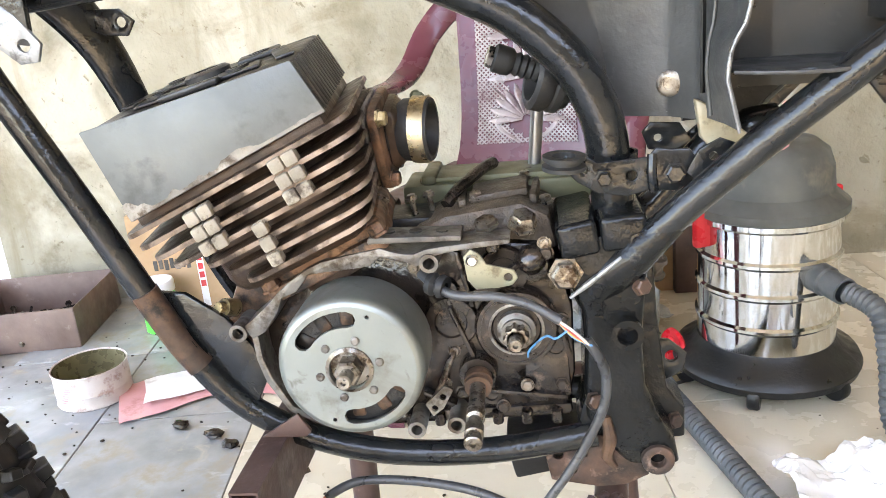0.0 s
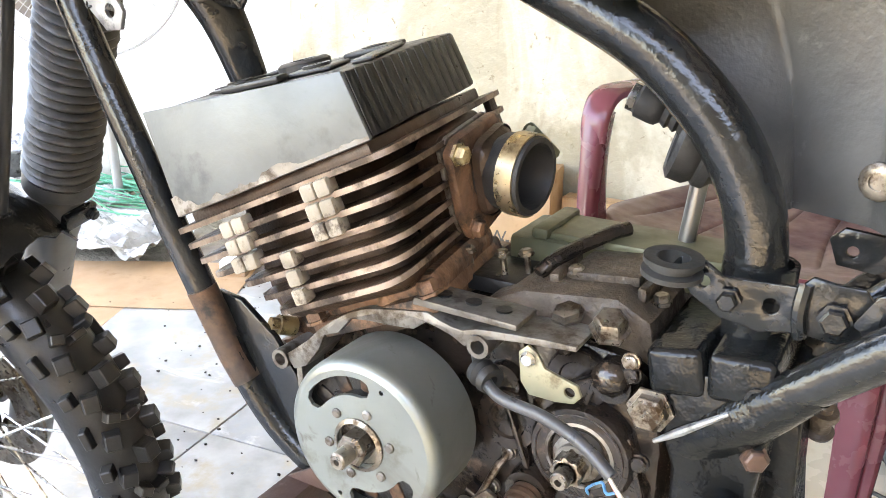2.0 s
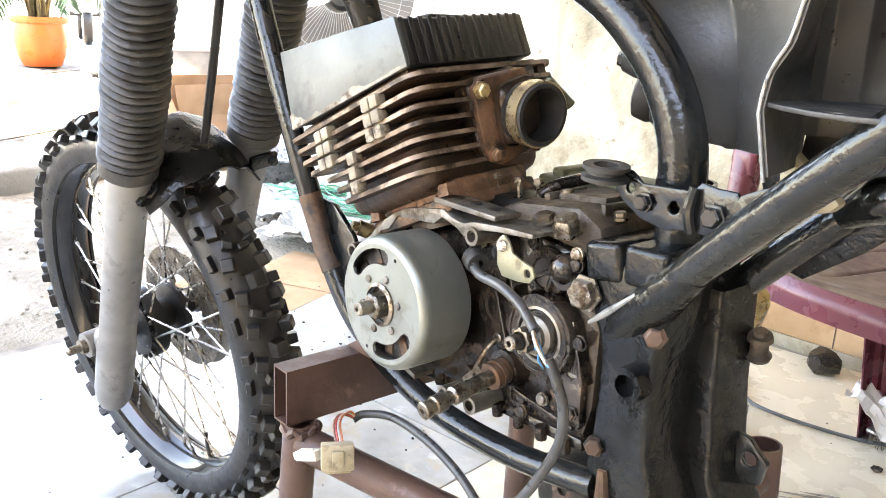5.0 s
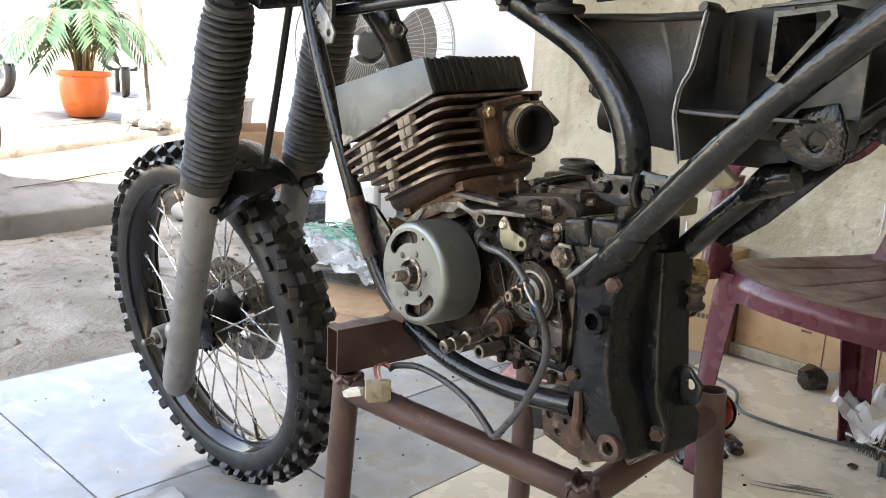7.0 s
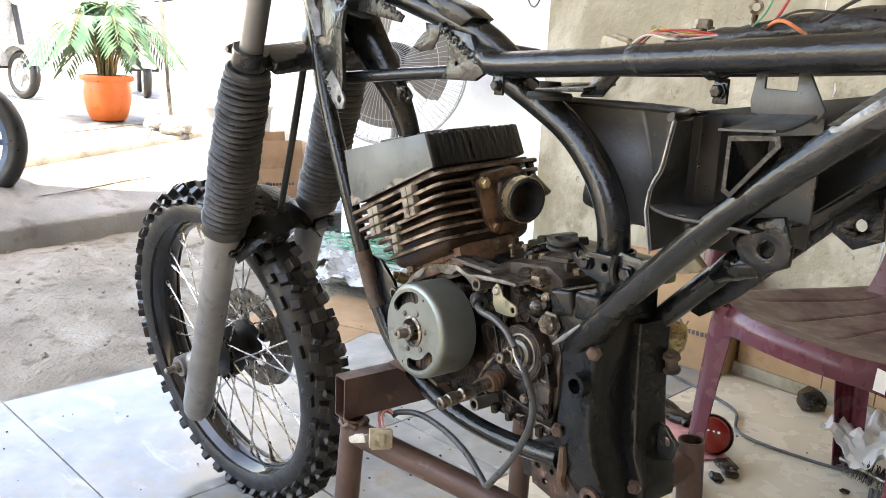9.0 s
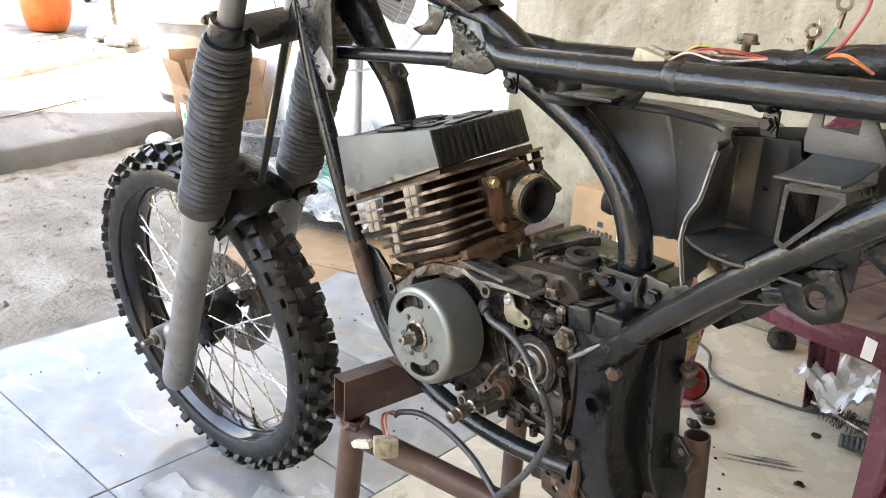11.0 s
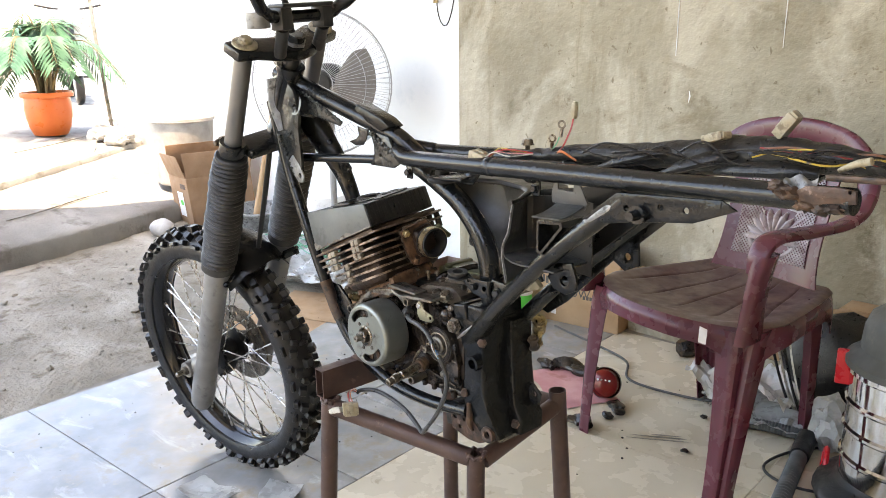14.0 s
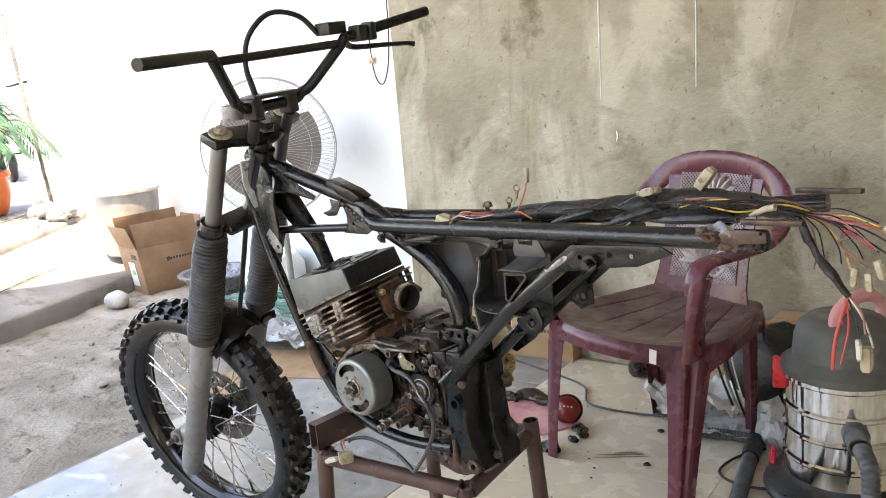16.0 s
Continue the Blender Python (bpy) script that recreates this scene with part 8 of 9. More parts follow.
def crumple(name, c, size, yaw, material, label, category, h=0.02, n=18, seed=0.0, freq=7.0):
    b = bmesh.new()
    m = Matrix.Translation(c) @ Matrix.Rotation(radians(yaw), 4, "Z")
    def f(u, v):
        x, y = (u - 0.5) * size[0], (v - 0.5) * size[1]
        q = V(x * freq + seed, y * freq, seed)
        return m @ Vector((x + 0.02 * noise.noise(q * 1.3), y + 0.02 * noise.noise(q * 1.3 + V(9, 0, 0)), 0.002 + h * (0.5 + 0.5 * noise.noise(q)) + 0.35 * h * abs(noise.noise(q * 3))))
    grid_sheet(b, n, n, f, 0.0008)
    return tagged(part(name, b, material, angle=25), label, category)


crumple("pink_packet", (-0.80, 1.66, 0.0), (0.26, 0.17), 30, M_PINK, "torn pink and clear plastic packet on the floor", "packet", 0.012, 16, 2.0)
crumple("clear_packet", (-0.79, 1.68, 0.008), (0.17, 0.12), 30, M_PAPER, "clear film of a torn packet", "packet", 0.012, 14, 5.0)
crumple("floor_cardboard", (-1.62, 1.62, -0.002), (0.60, 0.34), 28, M_CARD, "flattened brown cardboard sheet on the floor", "cardboard", 0.006, 10, 1.0, 2.0)
crumple("floor_cardboard", (-1.68, 1.30, -0.004), (0.42, 0.20), 24, M_CARD, "flattened brown cardboard sheet on the floor", "cardboard", 0.006, 10, 7.0, 2.0)
crumple("pink_sheet", (-0.46, 1.69, 0.0), (0.30, 0.20), -25, M_PINK, "greasy pink paper sheet on the floor", "paper", 0.004, 14, 3.0)
crumple("clear_bag", (-1.95, 1.78, 0.0), (0.50, 0.36), 10, M_BAG, "crumpled clear plastic bag", "plastic bag", 0.10, 30, 4.0, 9.0)
crumple("clear_bag", (-2.50, 1.95, 0.0), (0.60, 0.40), -20, M_BAG, "crumpled clear plastic bag", "plastic bag", 0.09, 30, 8.0, 9.0)
crumple("white_bag", (0.58, 1.20, 0.0), (0.26, 0.20), 15, M_PAPER, "crumpled white plastic bag on the tiles", "plastic bag", 0.08, 28, 6.0, 10.0)
crumple("clear_film", (-0.683, 0.533, 0.0), (0.14, 0.09), 10, M_BAG, "scrap of clear plastic film", "plastic film", 0.02, 14, 9.0, 14.0)
crumple("clear_film", (-0.555, 0.67, 0.0), (0.09, 0.07), 40, M_BAG, "scrap of clear plastic film", "plastic film", 0.015, 14, 2.5, 14.0)

sbx = thing("spark_plug_box", (-1.445, 1.81, 0.0), "small white and orange paper box", "box")
b = bmesh.new()
box(b, pose(-1.445, 1.81, 0.012, 0, 0, 25), (0.075, 0.055, 0.022), 0.001)
part("lower_half", b, M_CARDSUN, sbx, "orange band")
b = bmesh.new()
box(b, pose(-1.445, 1.81, 0.034, 0, 0, 25), (0.075, 0.055, 0.022), 0.001)
part("upper_half", b, M_PAPER, sbx, "white lid")
b = bmesh.new()
lathe(b, [(0.010, 0), (0.026, 0), (0.026, 0.003), (0.010, 0.003), (0.010, 0)], axis((-1.405, 1.66, 0.001), (0, 0, 1)), 24)
tagged(part("washer", b, M_BOLT), "flat steel washer on the cardboard", "washer")

# green rope heap
for k in range(9):
    q = random.Random(20 + k)
    pts = []
    cx, cy = -2.32 + 0.1 * q.uniform(-1, 1), 2.06 + 0.05 * q.uniform(-1, 1)
    for i in range(16):
        a = i * 1.15 + q.uniform(-0.3, 0.3)
        r = q.uniform(0.10, 0.30)
        pts.append((cx + 1.5 * r * math.cos(a), cy + 0.55 * r * math.sin(a), 0.02 + 0.08 * q.random()))
    rope = tube(bmesh.new(), pts, 0.0028, 5, 5)
    if k == 0:
        ropes = part("rope_heap", rope, M_NET)
        tagged(ropes, "tangled heap of thin green nylon rope", "rope")
    else:
        part("strand", rope, M_NET if k % 3 else M_WGRN, ropes)
b = bmesh.new()
tube(b, [(-2.4, 1.98, 0.03), (-2.2, 1.92, 0.06), (-2.0, 1.95, 0.04), (-1.9, 2.02, 0.02)], 0.006, 8, 6)
tagged(part("black_cable", b, M_TAPE), "black cable end lying on the rope", "cable")
b = bmesh.new()
lathe(b, [(0, 0), (0.06, 0), (0.062, 0.004), (0.062, 0.10), (0.055, 0.12), (0, 0.12)], axis((-2.62, 2.12, 0.06), (1, -0.2, 0.05)), 28)
tagged(part("rope_spool", b, M_PAPER), "white spool beside the rope heap", "spool")

b = bmesh.new()
tube(b, [(-2.98, 2.00, -0.01), (-3.04, 2.2, 0.60), (-3.06, 2.36, 1.08)], 0.022, 10, 3)
tagged(part("wooden_stick", b, M_CARD), "round wooden stick leaning on the white wall", "stick")
# stone, basin, bucket behind the carton
b = bmesh.new()
blob(b, (-3.42, 1.67, 0.035), (0.095, 0.065, 0.05), 0.18, 1.6, 3, 2)
tagged(part("stone", b, M_STONE, angle=80), "smooth grey river stone by the step", "stone")
b = bmesh.new()
c = (-3.0, 2.08, -0.01)
lathe(b, [(0, 0.0), (0.13, 0.0), (0.15, 0.02), (0.16, 0.10), (0.19, 0.15), (0.215, 0.155), (0.215, 0.165), (0.185, 0.165), (0.15, 0.12), (0.14, 0.03), (0, 0.03)], axis(c, (0, 0, 1)), 40)
tagged(part("steel_wheel_rim", b, M_BARE), "grey steel wheel rim on the ground", "wheel rim")
b = bmesh.new()
c = (-4.02, 2.12, 0.17)
lathe(b, [(0, 0), (0.16, 0), (0.17, 0.01), (0.205, 0.40), (0.215, 0.405), (0.215, 0.425), (0.20, 0.428), (0.195, 0.42), (0.1, 0.450), (0, 0.458)], axis(c, (0, 0, 1)), 40)
bk_ = part("bucket", b, M_STONE)
tagged(bk_, "pale grey plastic bucket with a dusty lid", "bucket")
b = bmesh.new()
lathe(b, [(0.0, 0), (0.15, 0), (0.17, 0.05), (0.17, 0.20), (0.13, 0.26), (0, 0.27)], axis((-2.62, 2.22, 0.0), (0, 0, 1)), 36)
tagged(part("cement_sack", b, M_PAPER), "pale sack standing by the white wall", "sack")

# red tail lamp and oily parts
tl_ = thing("tail_lamp", (-0.335, 1.70, 0.0), "loose round red tail lamp on the floor", "lamp")
b = bmesh.new()
LM = axis((-0.335, 1.70, 0.052), (0.35, -0.8, 0.25))
lathe(b, [(0.0, 0.030), (0.025, 0.027), (0.042, 0.016), (0.047, 0.0), (0.047, -0.006), (0, -0.006)], LM, 32)
part("lens", b, M_GLASSRED, tl_, "clear red lens")
b = bmesh.new()
lathe(b, [(0.049, 0.002), (0.050, -0.01), (0.040, -0.035), (0, -0.04)], LM, 32)
part("bowl", b, M_BLACKPL, tl_)
for k in range(4):
    b = bmesh.new()
    lathe(b, [(0.004, 0), (0.003, 0.002), (0, 0.002)], axis(LM @ Vector((-0.018 + 0.012 * k, 0.012, 0.0265)), (0.35, -0.8, 0.25)), 8)
    part("glass_bead", b, M_PAPER, tl_)
for k, (x, y, s) in enumerate(((-0.56, 1.80, 0.05), (-0.62, 1.76, 0.035), (-0.50, 1.79, 0.04), (-0.47, 1.83, 0.03), (-0.27, 1.67, 0.028), (-0.24, 1.64, 0.022), (-0.275, 1.515, 0.034), (-0.30, 1.50, 0.026), (-0.25, 1.60, 0.02), (-0.72, 1.50, 0.02), (-0.45, 1.40, 0.018), (-0.40, 1.32, 0.014), (0.02, 1.58, 0.012), (-0.05, 1.80, 0.012), (-0.58, 1.42, 0.018), (-0.63, 1.46, 0.02))):
    b = bmesh.new()
    blob(b, (x, y, s * 0.42), (s, s * 0.7, s * 0.45), 0.5, 2.5, 2, k * 3.1)
    if s > 0.025:
        tube(b, [(x, y, s * 0.5), (x + s * 1.1, y - s * 0.4, s * 0.35)], s * 0.28, 8, 1)
    tagged(part("oily_part", b, M_CASE, angle=25), "small oily black engine part on the floor", "engine part", "oily parts on the floor")
b = bmesh.new()
tube(b, [(-0.62, 1.80, 0.012), (-0.52, 1.77, 0.02), (-0.42, 1.80, 0.012)], 0.008, 8, 4)
tagged(part("oily_lever", b, M_CASE), "oily black lever on the pink paper", "lever")

# brush, bags, cartons and straps behind the chair
br2 = thing("brush", (-0.05, 1.88, 0.0), "dusty black round brush lying on the floor", "brush")
b = bmesh.new()
q = random.Random(11)
for k in range(160):
    t = q.random()
    a = q.uniform(0, 6.28)
    p = V(-0.11 + 0.13 * t, 1.90 - 0.03 * t, 0.03)
    e = p + V(0.25 * (q.random() - 0.5) * 0.06, math.cos(a) * 0.034, math.sin(a) * 0.027)
    w = V(0.0012, 0, 0.0005)
    vs_ = [b.verts.new(x_) for x_ in (p - w, p + w, e + w * 0.6, e - w * 0.6)]
    b.faces.new(vs_)
bs = part("bristles", b, M_TAPE, br2)
tagged(bs, "stiff black bristles", kind="stuff")
b = bmesh.new()
tube(b, [(-0.115, 1.902, 0.03), (0.03, 1.866, 0.03), (0.11, 1.85, 0.02)], 0.006, 8, 2)
part("core", b, M_BOLT, br2)
crumple("white_bag", (-0.01, 1.98, 0.0), (0.30, 0.22), 5, M_PAPER, "crumpled white plastic bag under the chair", "plastic bag", 0.15, 28, 11.0, 9.0)
crumple("grey_bag", (0.18, 1.98, 0.0), (0.34, 0.26), 25, M_BAG, "crumpled grey film under the chair", "plastic bag", 0.06, 26, 13.0, 9.0)
c3_, m3_ = carton("red_printed_carton", (0.30, 2.26, 0.0), 3, (0.34, 0.20, 0.275), "brown carton with red print behind the chair", M_CARD)
bars(c3_, m3_, [(0.0, 0.235, 0.32, 0.05, -0.1008)], M_REDINK)
bars(c3_, m3_, [(-0.05 + 0.03 * k, 0.235, 0.02, 0.02, -0.1016) for k in range(5)], M_PAPER)
b = bmesh.new()
blob(b, (0.20, 2.10, 0.16), (0.17, 0.10, 0.155), 0.25, 2.0, 3, 4)
tagged(part("black_backpack", b, M_TAPE, angle=80), "slack black bag with grey straps", "bag")
for k in range(4):
    b = bmesh.new()
    tube(b, [(0.02 + 0.02 * k, 2.03, 0.27 - 0.01 * k), (0.05 + 0.018 * k, 1.99, 0.20), (0.10 + 0.015 * k, 1.965, 0.10), (0.15 + 0.012 * k, 1.95, 0.02)], 0.0042, 6, 5, flat=0.4)
    tagged(part("strap", b, M_WWHT if k % 2 else M_TAPE), "grey webbing strap hanging from the bag", "strap", "straps of the bag")
for k, (z, mt) in enumerate(((0.205, M_PAPER), (0.235, M_STAND), (0.262, M_PAPER))):
    b = bmesh.new()
    box(b, pose(0.52, 2.22, z, 0, 0, 4 + 3 * k), (0.20, 0.16, 0.026), 0.002)
    tagged(part("flat_pack", b, mt), "flat white packet stacked by the wall", "packet", "packets by the wall")
b = bmesh.new()
box(b, pose(0.52, 2.24, 0.097, 0, 0, 3), (0.22, 0.2, 0.19), 0.003)
tagged(part("dark_crate", b, M_STAND), "dark brown crate behind the vacuum", "crate")
b = bmesh.new()
tube(b, [(0.34, 1.88, 0.005), (0.27, 1.86, 0.005), (0.222, 1.78, 0.005), (0.203, 1.70, 0.005), (0.212, 1.645, 0.005), (0.26, 1.615, 0.005), (0.33, 1.62, 0.005), (0.40, 1.66, 0.005)], 0.0038, 8, 8)
tagged(part("floor_cable", b, M_TAPE), "thin black cable looped on the floor", "cable")
b = bmesh.new()
tube(b, [(-0.85, 2.08, 0.007), (-0.6, 2.03, 0.007), (-0.45, 1.98, 0.007), (-0.35, 1.86, 0.007), (-0.15, 1.88, 0.007), (0.0, 1.95, 0.007), (0.12, 1.9, 0.007)], 0.0042, 8, 8)
tagged(part("floor_cable", b, M_HOSE), "grey cable lying along the floor", "cable")
b = bmesh.new()
blob(b, (-0.345, 2.19, 0.03), (0.045, 0.036, 0.035), 0.35, 2.2, 2, 6)
tagged(part("dark_stone", b, M_CASE, angle=25), "dark broken stone by the carton", "stone")
# skid mark and grit
for k in range(4):
    b = bmesh.new()
    L_ = 0.05 + 0.016 * k
    plate(b, [(-L_, 0), (0.0, 0.003), (L_ * 0.8, 0.0), (L_ * 0.5, -0.004), (-L_ * 0.5, -0.005)], 0.0003, Matrix.Translation((-0.066 + 0.012 * math.sin(k * 2.2), 1.628 - 0.011 * k, 0.0009)) @ Matrix.Rotation(radians(35), 4, "Z"))
    part("scuff_mark", b, M_SCUFF, floor)
gr = bmesh.new()
q = random.Random(31)
for k in range(160):
    if k % 3:
        x, y = q.gauss(-1.12, 0.2), q.gauss(1.62, 0.22)
    else:
        x, y = q.uniform(-1.2, 0.7), q.uniform(1.1, 2.05)
    s = q.uniform(0.0015, 0.005)
    blob(gr, (x, y, s * 0.6), (s, s * 0.8, s * 0.6), 0.4, 2, 1, k)
er = bmesh.new()
for k in range(260):
    x, y = q.uniform(-3.25, -1.75), q.uniform(0.0, 1.95)
    s = q.uniform(0.003, 0.011) if k % 9 else q.uniform(0.012, 0.022)
    blob(er, (x, y, -0.010 + s * 0.3), (s, s * 0.8, s * 0.5), 0.5, 2, 1, k)
tagged(part("earth_crumbs", er, M_DIRT, angle=50), "small clods and pebbles on the earth", "clods", kind="stuff")
for k in range(70):
    x, y = q.uniform(-1.45, -0.55), q.uniform(0.15, 1.2)
    s = q.uniform(0.001, 0.004)
    blob(gr, (x, y, s * 0.6), (s, s * 0.8, s * 0.5), 0.4, 2, 1, k)
tagged(part("floor_grit", gr, M_CASE), "scattered crumbs of dirt and filings", "grit", kind="stuff")

# wall: hanging cable with a socket, damp scratches
b = bmesh.new()
tube(b, [(-1.70, 2.385, 2.4), (-1.70, 2.385, 1.6), (-1.715, 2.385, 1.30), (-1.755, 2.385, 1.16), (-1.80, 2.385, 1.14), (-1.835, 2.385, 1.22), (-1.845, 2.385, 1.42)], 0.003, 6, 6)
wc_ = part("wall_cable", b, M_TAPE)
tagged(wc_, "thin cable hanging in a loop on the white wall", "cable")
b = bmesh.new()
box(b, (-1.84, 2.382, 1.25), (0.028, 0.010, 0.028), 0.002)
part("plug", b, M_BRASS, wc_)
for k, (x, z0, z1) in enumerate(((-0.56, 1.02, 1.75), (-0.18, 1.05, 1.7), (-0.50, 0.86, 0.9), (-0.9, 0.3, 0.36), (-0.30, 0.42, 0.52))):
    b = bmesh.new()
    y = 2.33 + 0.12 * (x - WX0) / (WX1 - WX0) - 0.002
    tube(b, [(x, y, z0), (x + 0.004, y, (z0 + z1) / 2), (x + 0.001, y, z1)], [0.001, 0.003, 0.0015], 6, 5, flat=0.5)
    part("wall_streak", b, M_WHITE, bpy.data.objects["wall_back"])

# broken concrete lump and the slanting broken end of the white wall
for k in range(9):
    b = bmesh.new()
    blob(b, (-5.50 + 0.06 * (k - 4), 2.27 - 0.05 * (k % 3), 0.335 + 0.020 * (k % 2)), (0.10 + 0.03 * math.sin(k * 2), 0.085, 0.050 + 0.020 * math.cos(k * 3)), 0.4, 2.4, 3, k * 1.7)
    tagged(part("rubble_lump", b, M_STONE, angle=60), "broken concrete lump at the wall's foot", "rubble", "rubble at the wall's foot")
b = bmesh.new()
grid_sheet(b, 3, 40, lambda u, v: (-5.84 - 0.30 * v + 0.016 * u + 0.012 * noise.noise(V(v * 14, 0, 2)), 2.36 + 0.02 * u, 0.30 + 1.7 * v), 0.02)
tagged(part("door_post", b, M_KERB, angle=30), "grey peeling door post", "post", kind="structure")
for k, (a, c) in enumerate((((-3.62, 0.91, 0.168), (-4.05, 1.62, 0.173)), ((-5.2, 1.42, 0.318), (-5.75, 2.25, 0.336)), ((-5.0, 1.9, 0.296), (-5.5, 2.1, 0.325)))):
    b = bmesh.new()
    tube(b, [a, lerp(a, c, 0.35) + V(0.02, 0, 0.001), lerp(a, c, 0.7) + V(-0.015, 0.01, 0.001), c], [0.003, 0.006, 0.005, 0.003], 6, 6, flat=0.5)
    part("slab_crack", b, M_KERB, bpy.data.objects["step" if k == 0 else "upper_step"])


# ---- parked two-wheelers in the yard ----
def road_wheel(ob, c, a, R, rimmat, name="wheel"):
    m = axis(c, a)
    b = bmesh.new()
    pr_ = [(R - 0.09, -0.03)] + [(R - 0.045 + 0.045 * math.cos(radians(q_)), 0.045 * math.sin(radians(q_))) for q_ in range(-110, 111, 20)] + [(R - 0.09, 0.03)]
    lathe(b, pr_, m, 48)
    t = part(name, b, M_TYRE, ob)
    b = bmesh.new()
    lathe(b, [(R - 0.085, -0.035), (R - 0.075, -0.035), (R - 0.10, -0.015), (R - 0.10, 0.015), (R - 0.075, 0.035), (R - 0.085, 0.035), (R - 0.11, 0.018), (R - 0.11, -0.018), (R - 0.085, -0.035)], m, 40)
    part("rim", b, rimmat, t)
    b = bmesh.new()
    lathe(b, [(0, -0.05), (0.05, -0.05), (0.06, -0.03), (0.06, 0.03), (0.05, 0.05), (0, 0.05)], m, 24)
    for k in range(6):
        box(b, m @ Matrix.Rotation(k * math.pi / 3, 4, "Z") @ Matrix.Translation(((R - 0.06) / 2, 0, 0)), (R - 0.14, 0.03, 0.02), 0.004)
    part("hub", b, rimmat, t)


def scooter(c, yaw, paint, label):
    ob = thing("parked_scooter", c, label, "scooter", "scooters in the yard")
    m = Matrix.Translation(c) @ Matrix.Rotation(radians(yaw), 4, "Z")
    P = lambda x, y, z: m @ Vector((x, y, z))
    ax_ = m.to_3x3() @ Vector((0, 1, 0))
    road_wheel(ob, P(-0.62, 0, 0.23), ax_, 0.23, M_GREYPAINT)
    road_wheel(ob, P(0.62, 0, 0.23), ax_, 0.23, M_GREYPAINT)
    b = bmesh.new()
    def shell(u, v):
        x = 0.05 + 0.85 * u
        a = math.pi * v
        w = 0.17 * (1 - 0.5 * u ** 3)
        h = 0.55 + 0.22 * u
        return P(x, w * math.cos(a), 0.32 + 0.10 * u + (h - 0.32) * math.sin(a) ** 0.6)
    grid_sheet(b, 14, 12, shell, 0.006)
    part("rear_body", b, paint, ob)
    b = bmesh.new()
    box(b, m @ pose(0.42, 0, 0.80, 0, -5, 0), (0.72, 0.26, 0.11), 0.04, 3)
    part("seat", b, M_BLACKPL, ob)
    b = bmesh.new()
    def shield(u, v):
        y = (u - 0.5) * 0.46 * (0.7 + 0.3 * math.sin(v * 3.1))
        return P(-0.42 - 0.12 * v + 1.1 * y * y, y, 0.30 + 0.75 * v)
    grid_sheet(b, 10, 10, shield, 0.012)
    part("leg_shield", b, paint, ob)
    b = bmesh.new()
    box(b, m @ pose(-0.16, 0, 0.30, 0, 0, 0), (0.52, 0.30, 0.05), 0.015)
    part("footboard", b, M_BLACKPL, ob)
    b = bmesh.new()
    tube(b, [P(-0.50, 0, 0.98), P(-0.66, 0, 0.30)], 0.025, 12, 1)
    tube(b, [P(-0.44, -0.33, 1.06), P(-0.52, -0.12, 1.02), P(-0.52, 0.12, 1.02), P(-0.44, 0.33, 1.06)], 0.014, 10, 4)
    part("steering_column", b, M_BLACKPL, ob)
    b = bmesh.new()
    def fender(u, v):
        a = radians(20 + 140 * u)
        y = (v - 0.5) * 0.16
        r = 0.27 - 1.5 * y * y
        return P(-0.62 + r * math.cos(a), y, 0.23 + r * math.sin(a))
    grid_sheet(b, 12, 6, fender, 0.004)
    part("front_fender", b, paint, ob)
    b = bmesh.new()
    lathe(b, [(0, 0.05), (0.05, 0.045), (0.075, 0.0), (0.06, -0.06), (0, -0.07)], axis(P(-0.60, 0, 0.93), m.to_3x3() @ Vector((-1, 0, 0.1))), 24)
    part("headlamp", b, M_PAPER, ob)
    b = bmesh.new()
    box(b, m @ pose(0.95, 0, 0.60, 0, 15, 0), (0.02, 0.18, 0.20), 0.004)
    part("rear_plate_blank", b, M_BLACKPL, ob)
    return ob


scooter((-8.6, 1.55, 0.362), 200, M_GREYPAINT, "grey scooter parked in the sunny yard")
scooter((-9.0, 3.2, 0.362), 165, M_GREYPAINT, "grey scooter parked behind the palm")

pm = thing("parked_motorcycle", (-4.35, 0.35, 0.1), "motorcycle with a blue wheel parked on the step", "motorcycle")
pd = V(-0.55, -0.83, 0).normalized()
pax = V(0.83, -0.55, 0).normalized()
pc = V(-3.86, 0.62, 0.42)
road_wheel(pm, pc, pax, 0.325, M_BLUE)
road_wheel(pm, pc + pd * 1.25, pax, 0.325, M_BLUE)
b = bmesh.new()
tube(b, [pc + pax * 0.08, pc + pax * 0.08 + pd * 0.45 + V(0, 0, 0.06)], 0.022, 10, 1)
tube(b, [pc - pax * 0.08, pc - pax * 0.08 + pd * 0.45 + V(0, 0, 0.06)], 0.022, 10, 1)
part("swing_arm", b, M_BLACKPL, pm)
b = bmesh.new()
box(b, axis(pc + pd * 0.62 + V(0, 0, 0.05), pd), (0.26, 0.36, 0.42), 0.05, 3)
part("engine_block", b, M_CASE, pm)
b = bmesh.new()
box(b, axis(pc + pd * 0.30 + V(0, 0, 0.50), pd), (0.24, 0.10, 0.75), 0.04, 3)
part("seat", b, M_BLACKPL, pm)
b = bmesh.new()
blob(b, pc + pd * 0.80 + V(0, 0, 0.52), (0.20, 0.22, 0.14), 0.1, 1.0, 3, 1)
part("fuel_tank", b, M_BLUE, pm)
b = bmesh.new()
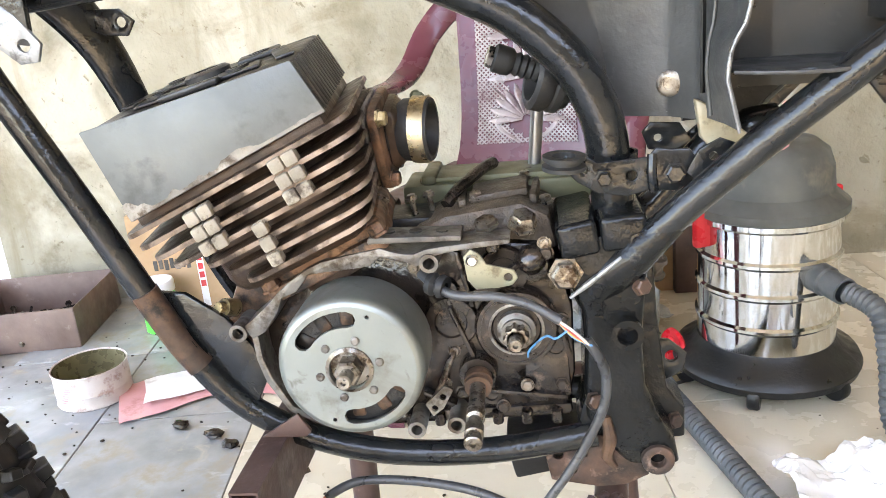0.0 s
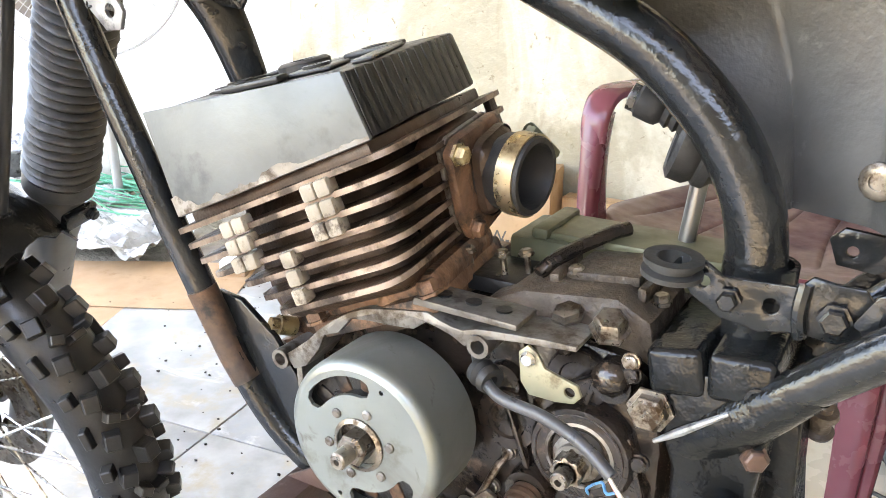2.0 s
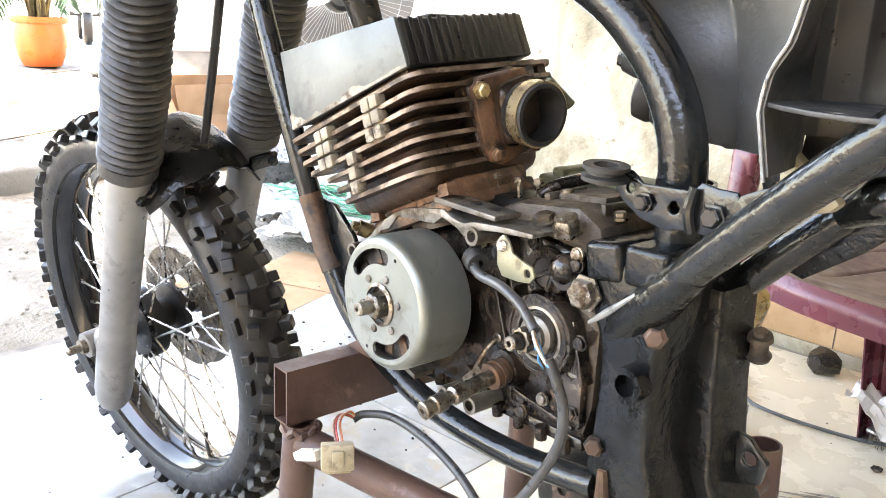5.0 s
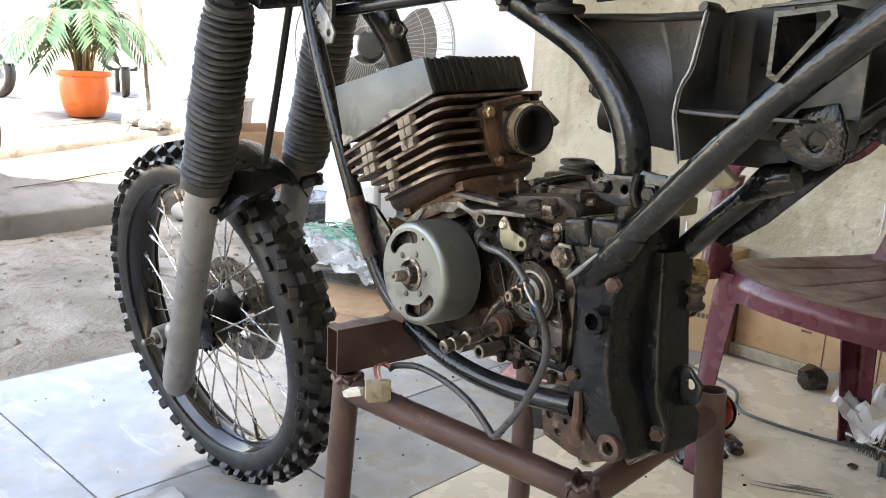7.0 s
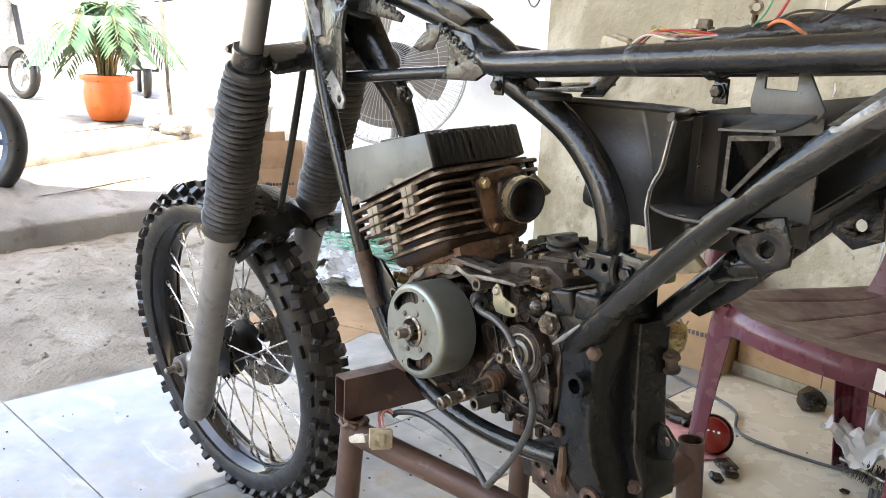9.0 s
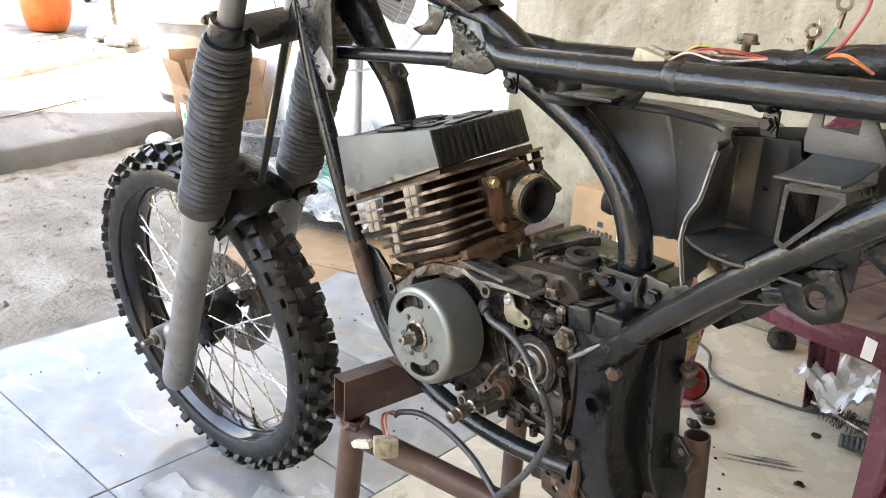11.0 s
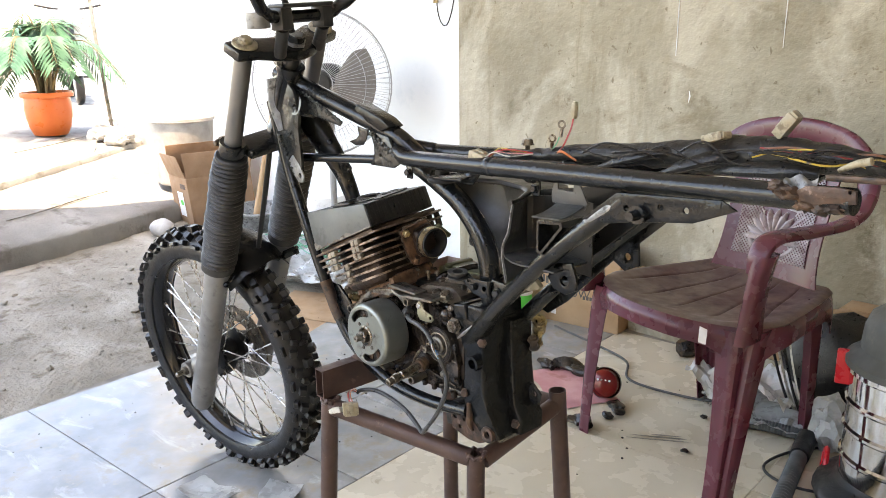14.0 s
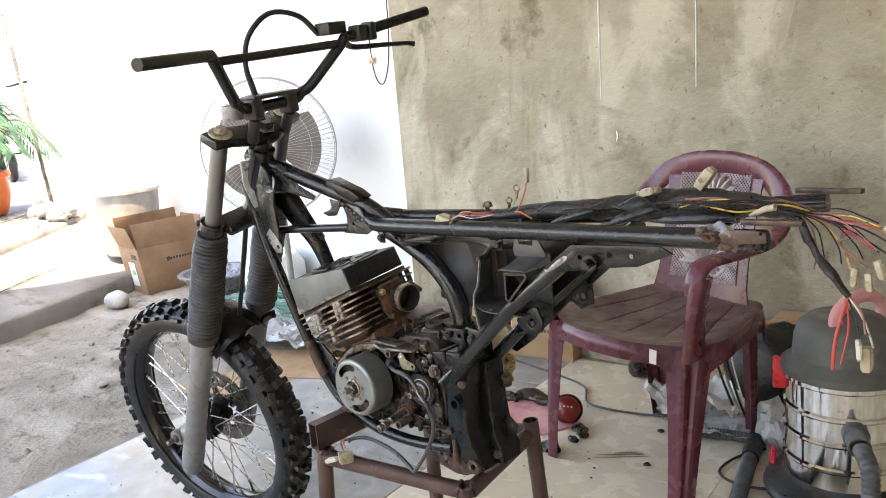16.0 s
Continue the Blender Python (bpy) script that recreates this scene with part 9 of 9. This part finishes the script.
tube(b, [pc + pd * 0.42 + pax * 0.10 + V(0, 0, 0.02), pc + pd * 0.40 + pax * 0.34 + V(0, 0, 0.02)], 0.016, 10, 1)
part("footrest", b, M_BLACKPL, pm)
b = bmesh.new()
tube(b, [pc + pd * 1.0 - pax * 0.3 + V(0, 0, 0.72), pc + pd * 1.02 + V(0, 0, 0.66), pc + pd * 1.0 + pax * 0.3 + V(0, 0, 0.72)], 0.013, 10, 3)
tube(b, [pc + pd * 1.25, pc + pd * 1.03 + V(0, 0, 0.66)], 0.024, 10, 1)
part("front_end", b, M_BLACKPL, pm)

# ---- floor tiles ----
tm = {}
for key, material, ts in (("a", M_TILE, TS), ("b", M_TILEB, 0.80), ("c", M_TILE, 2 * TS)):
    b = bmesh.new()
    box(b, (0, 0, -0.004), (ts - (0.0012 if key == "b" else 0.0035), ts - (0.0012 if key == "b" else 0.0035), 0.008))
    top_e = [e for e in b.edges if all(v.co.z > -0.001 for v in e.verts)]
    bmesh.ops.bevel(b, geom=top_e, offset=0.0012, segments=1, affect="EDGES")
    me = bpy.data.meshes.new("tile")
    b.to_mesh(me)
    b.free()
    me.materials.append(material)
    tm[key] = me
ca_, sa_ = math.cos(radians(TROT)), math.sin(radians(TROT))
trng = random.Random(9)


def lay(key, ts, i, j, x0, y0=0.0):
    lx, ly = x0 + (i + 0.5) * ts, y0 + (j + 0.5) * ts
    x, y = TORG[0] + ca_ * lx - sa_ * ly, TORG[1] + sa_ * lx + ca_ * ly
    edge = -1.44 - 0.12 * (y - 0.4) if y < 1.6 else -1.45
    if x < edge or x > WX1 - 0.3 or y > 2.2 or y < -4.2:
        return
    tl = new("tile", tm[key])
    tl.parent = floor
    tl.matrix_basis = Matrix.Translation((x, y, trng.uniform(-0.0006, 0.0006))) @ Matrix.Rotation(radians(TROT), 4, "Z")


for j in range(-14, 7):
    lay("a", TS, 0, j, 0.0)
for j in range(-7, 2):
    lay("c", 2 * TS, -1, j, 0.0)
for i in (-2, -1):
    lay("a", TS, i, 4, 0.0)
for i in range(0, 5):
    for j in range(-7, 3):
        lay("b", 0.80, i, j, TS, 0.15)
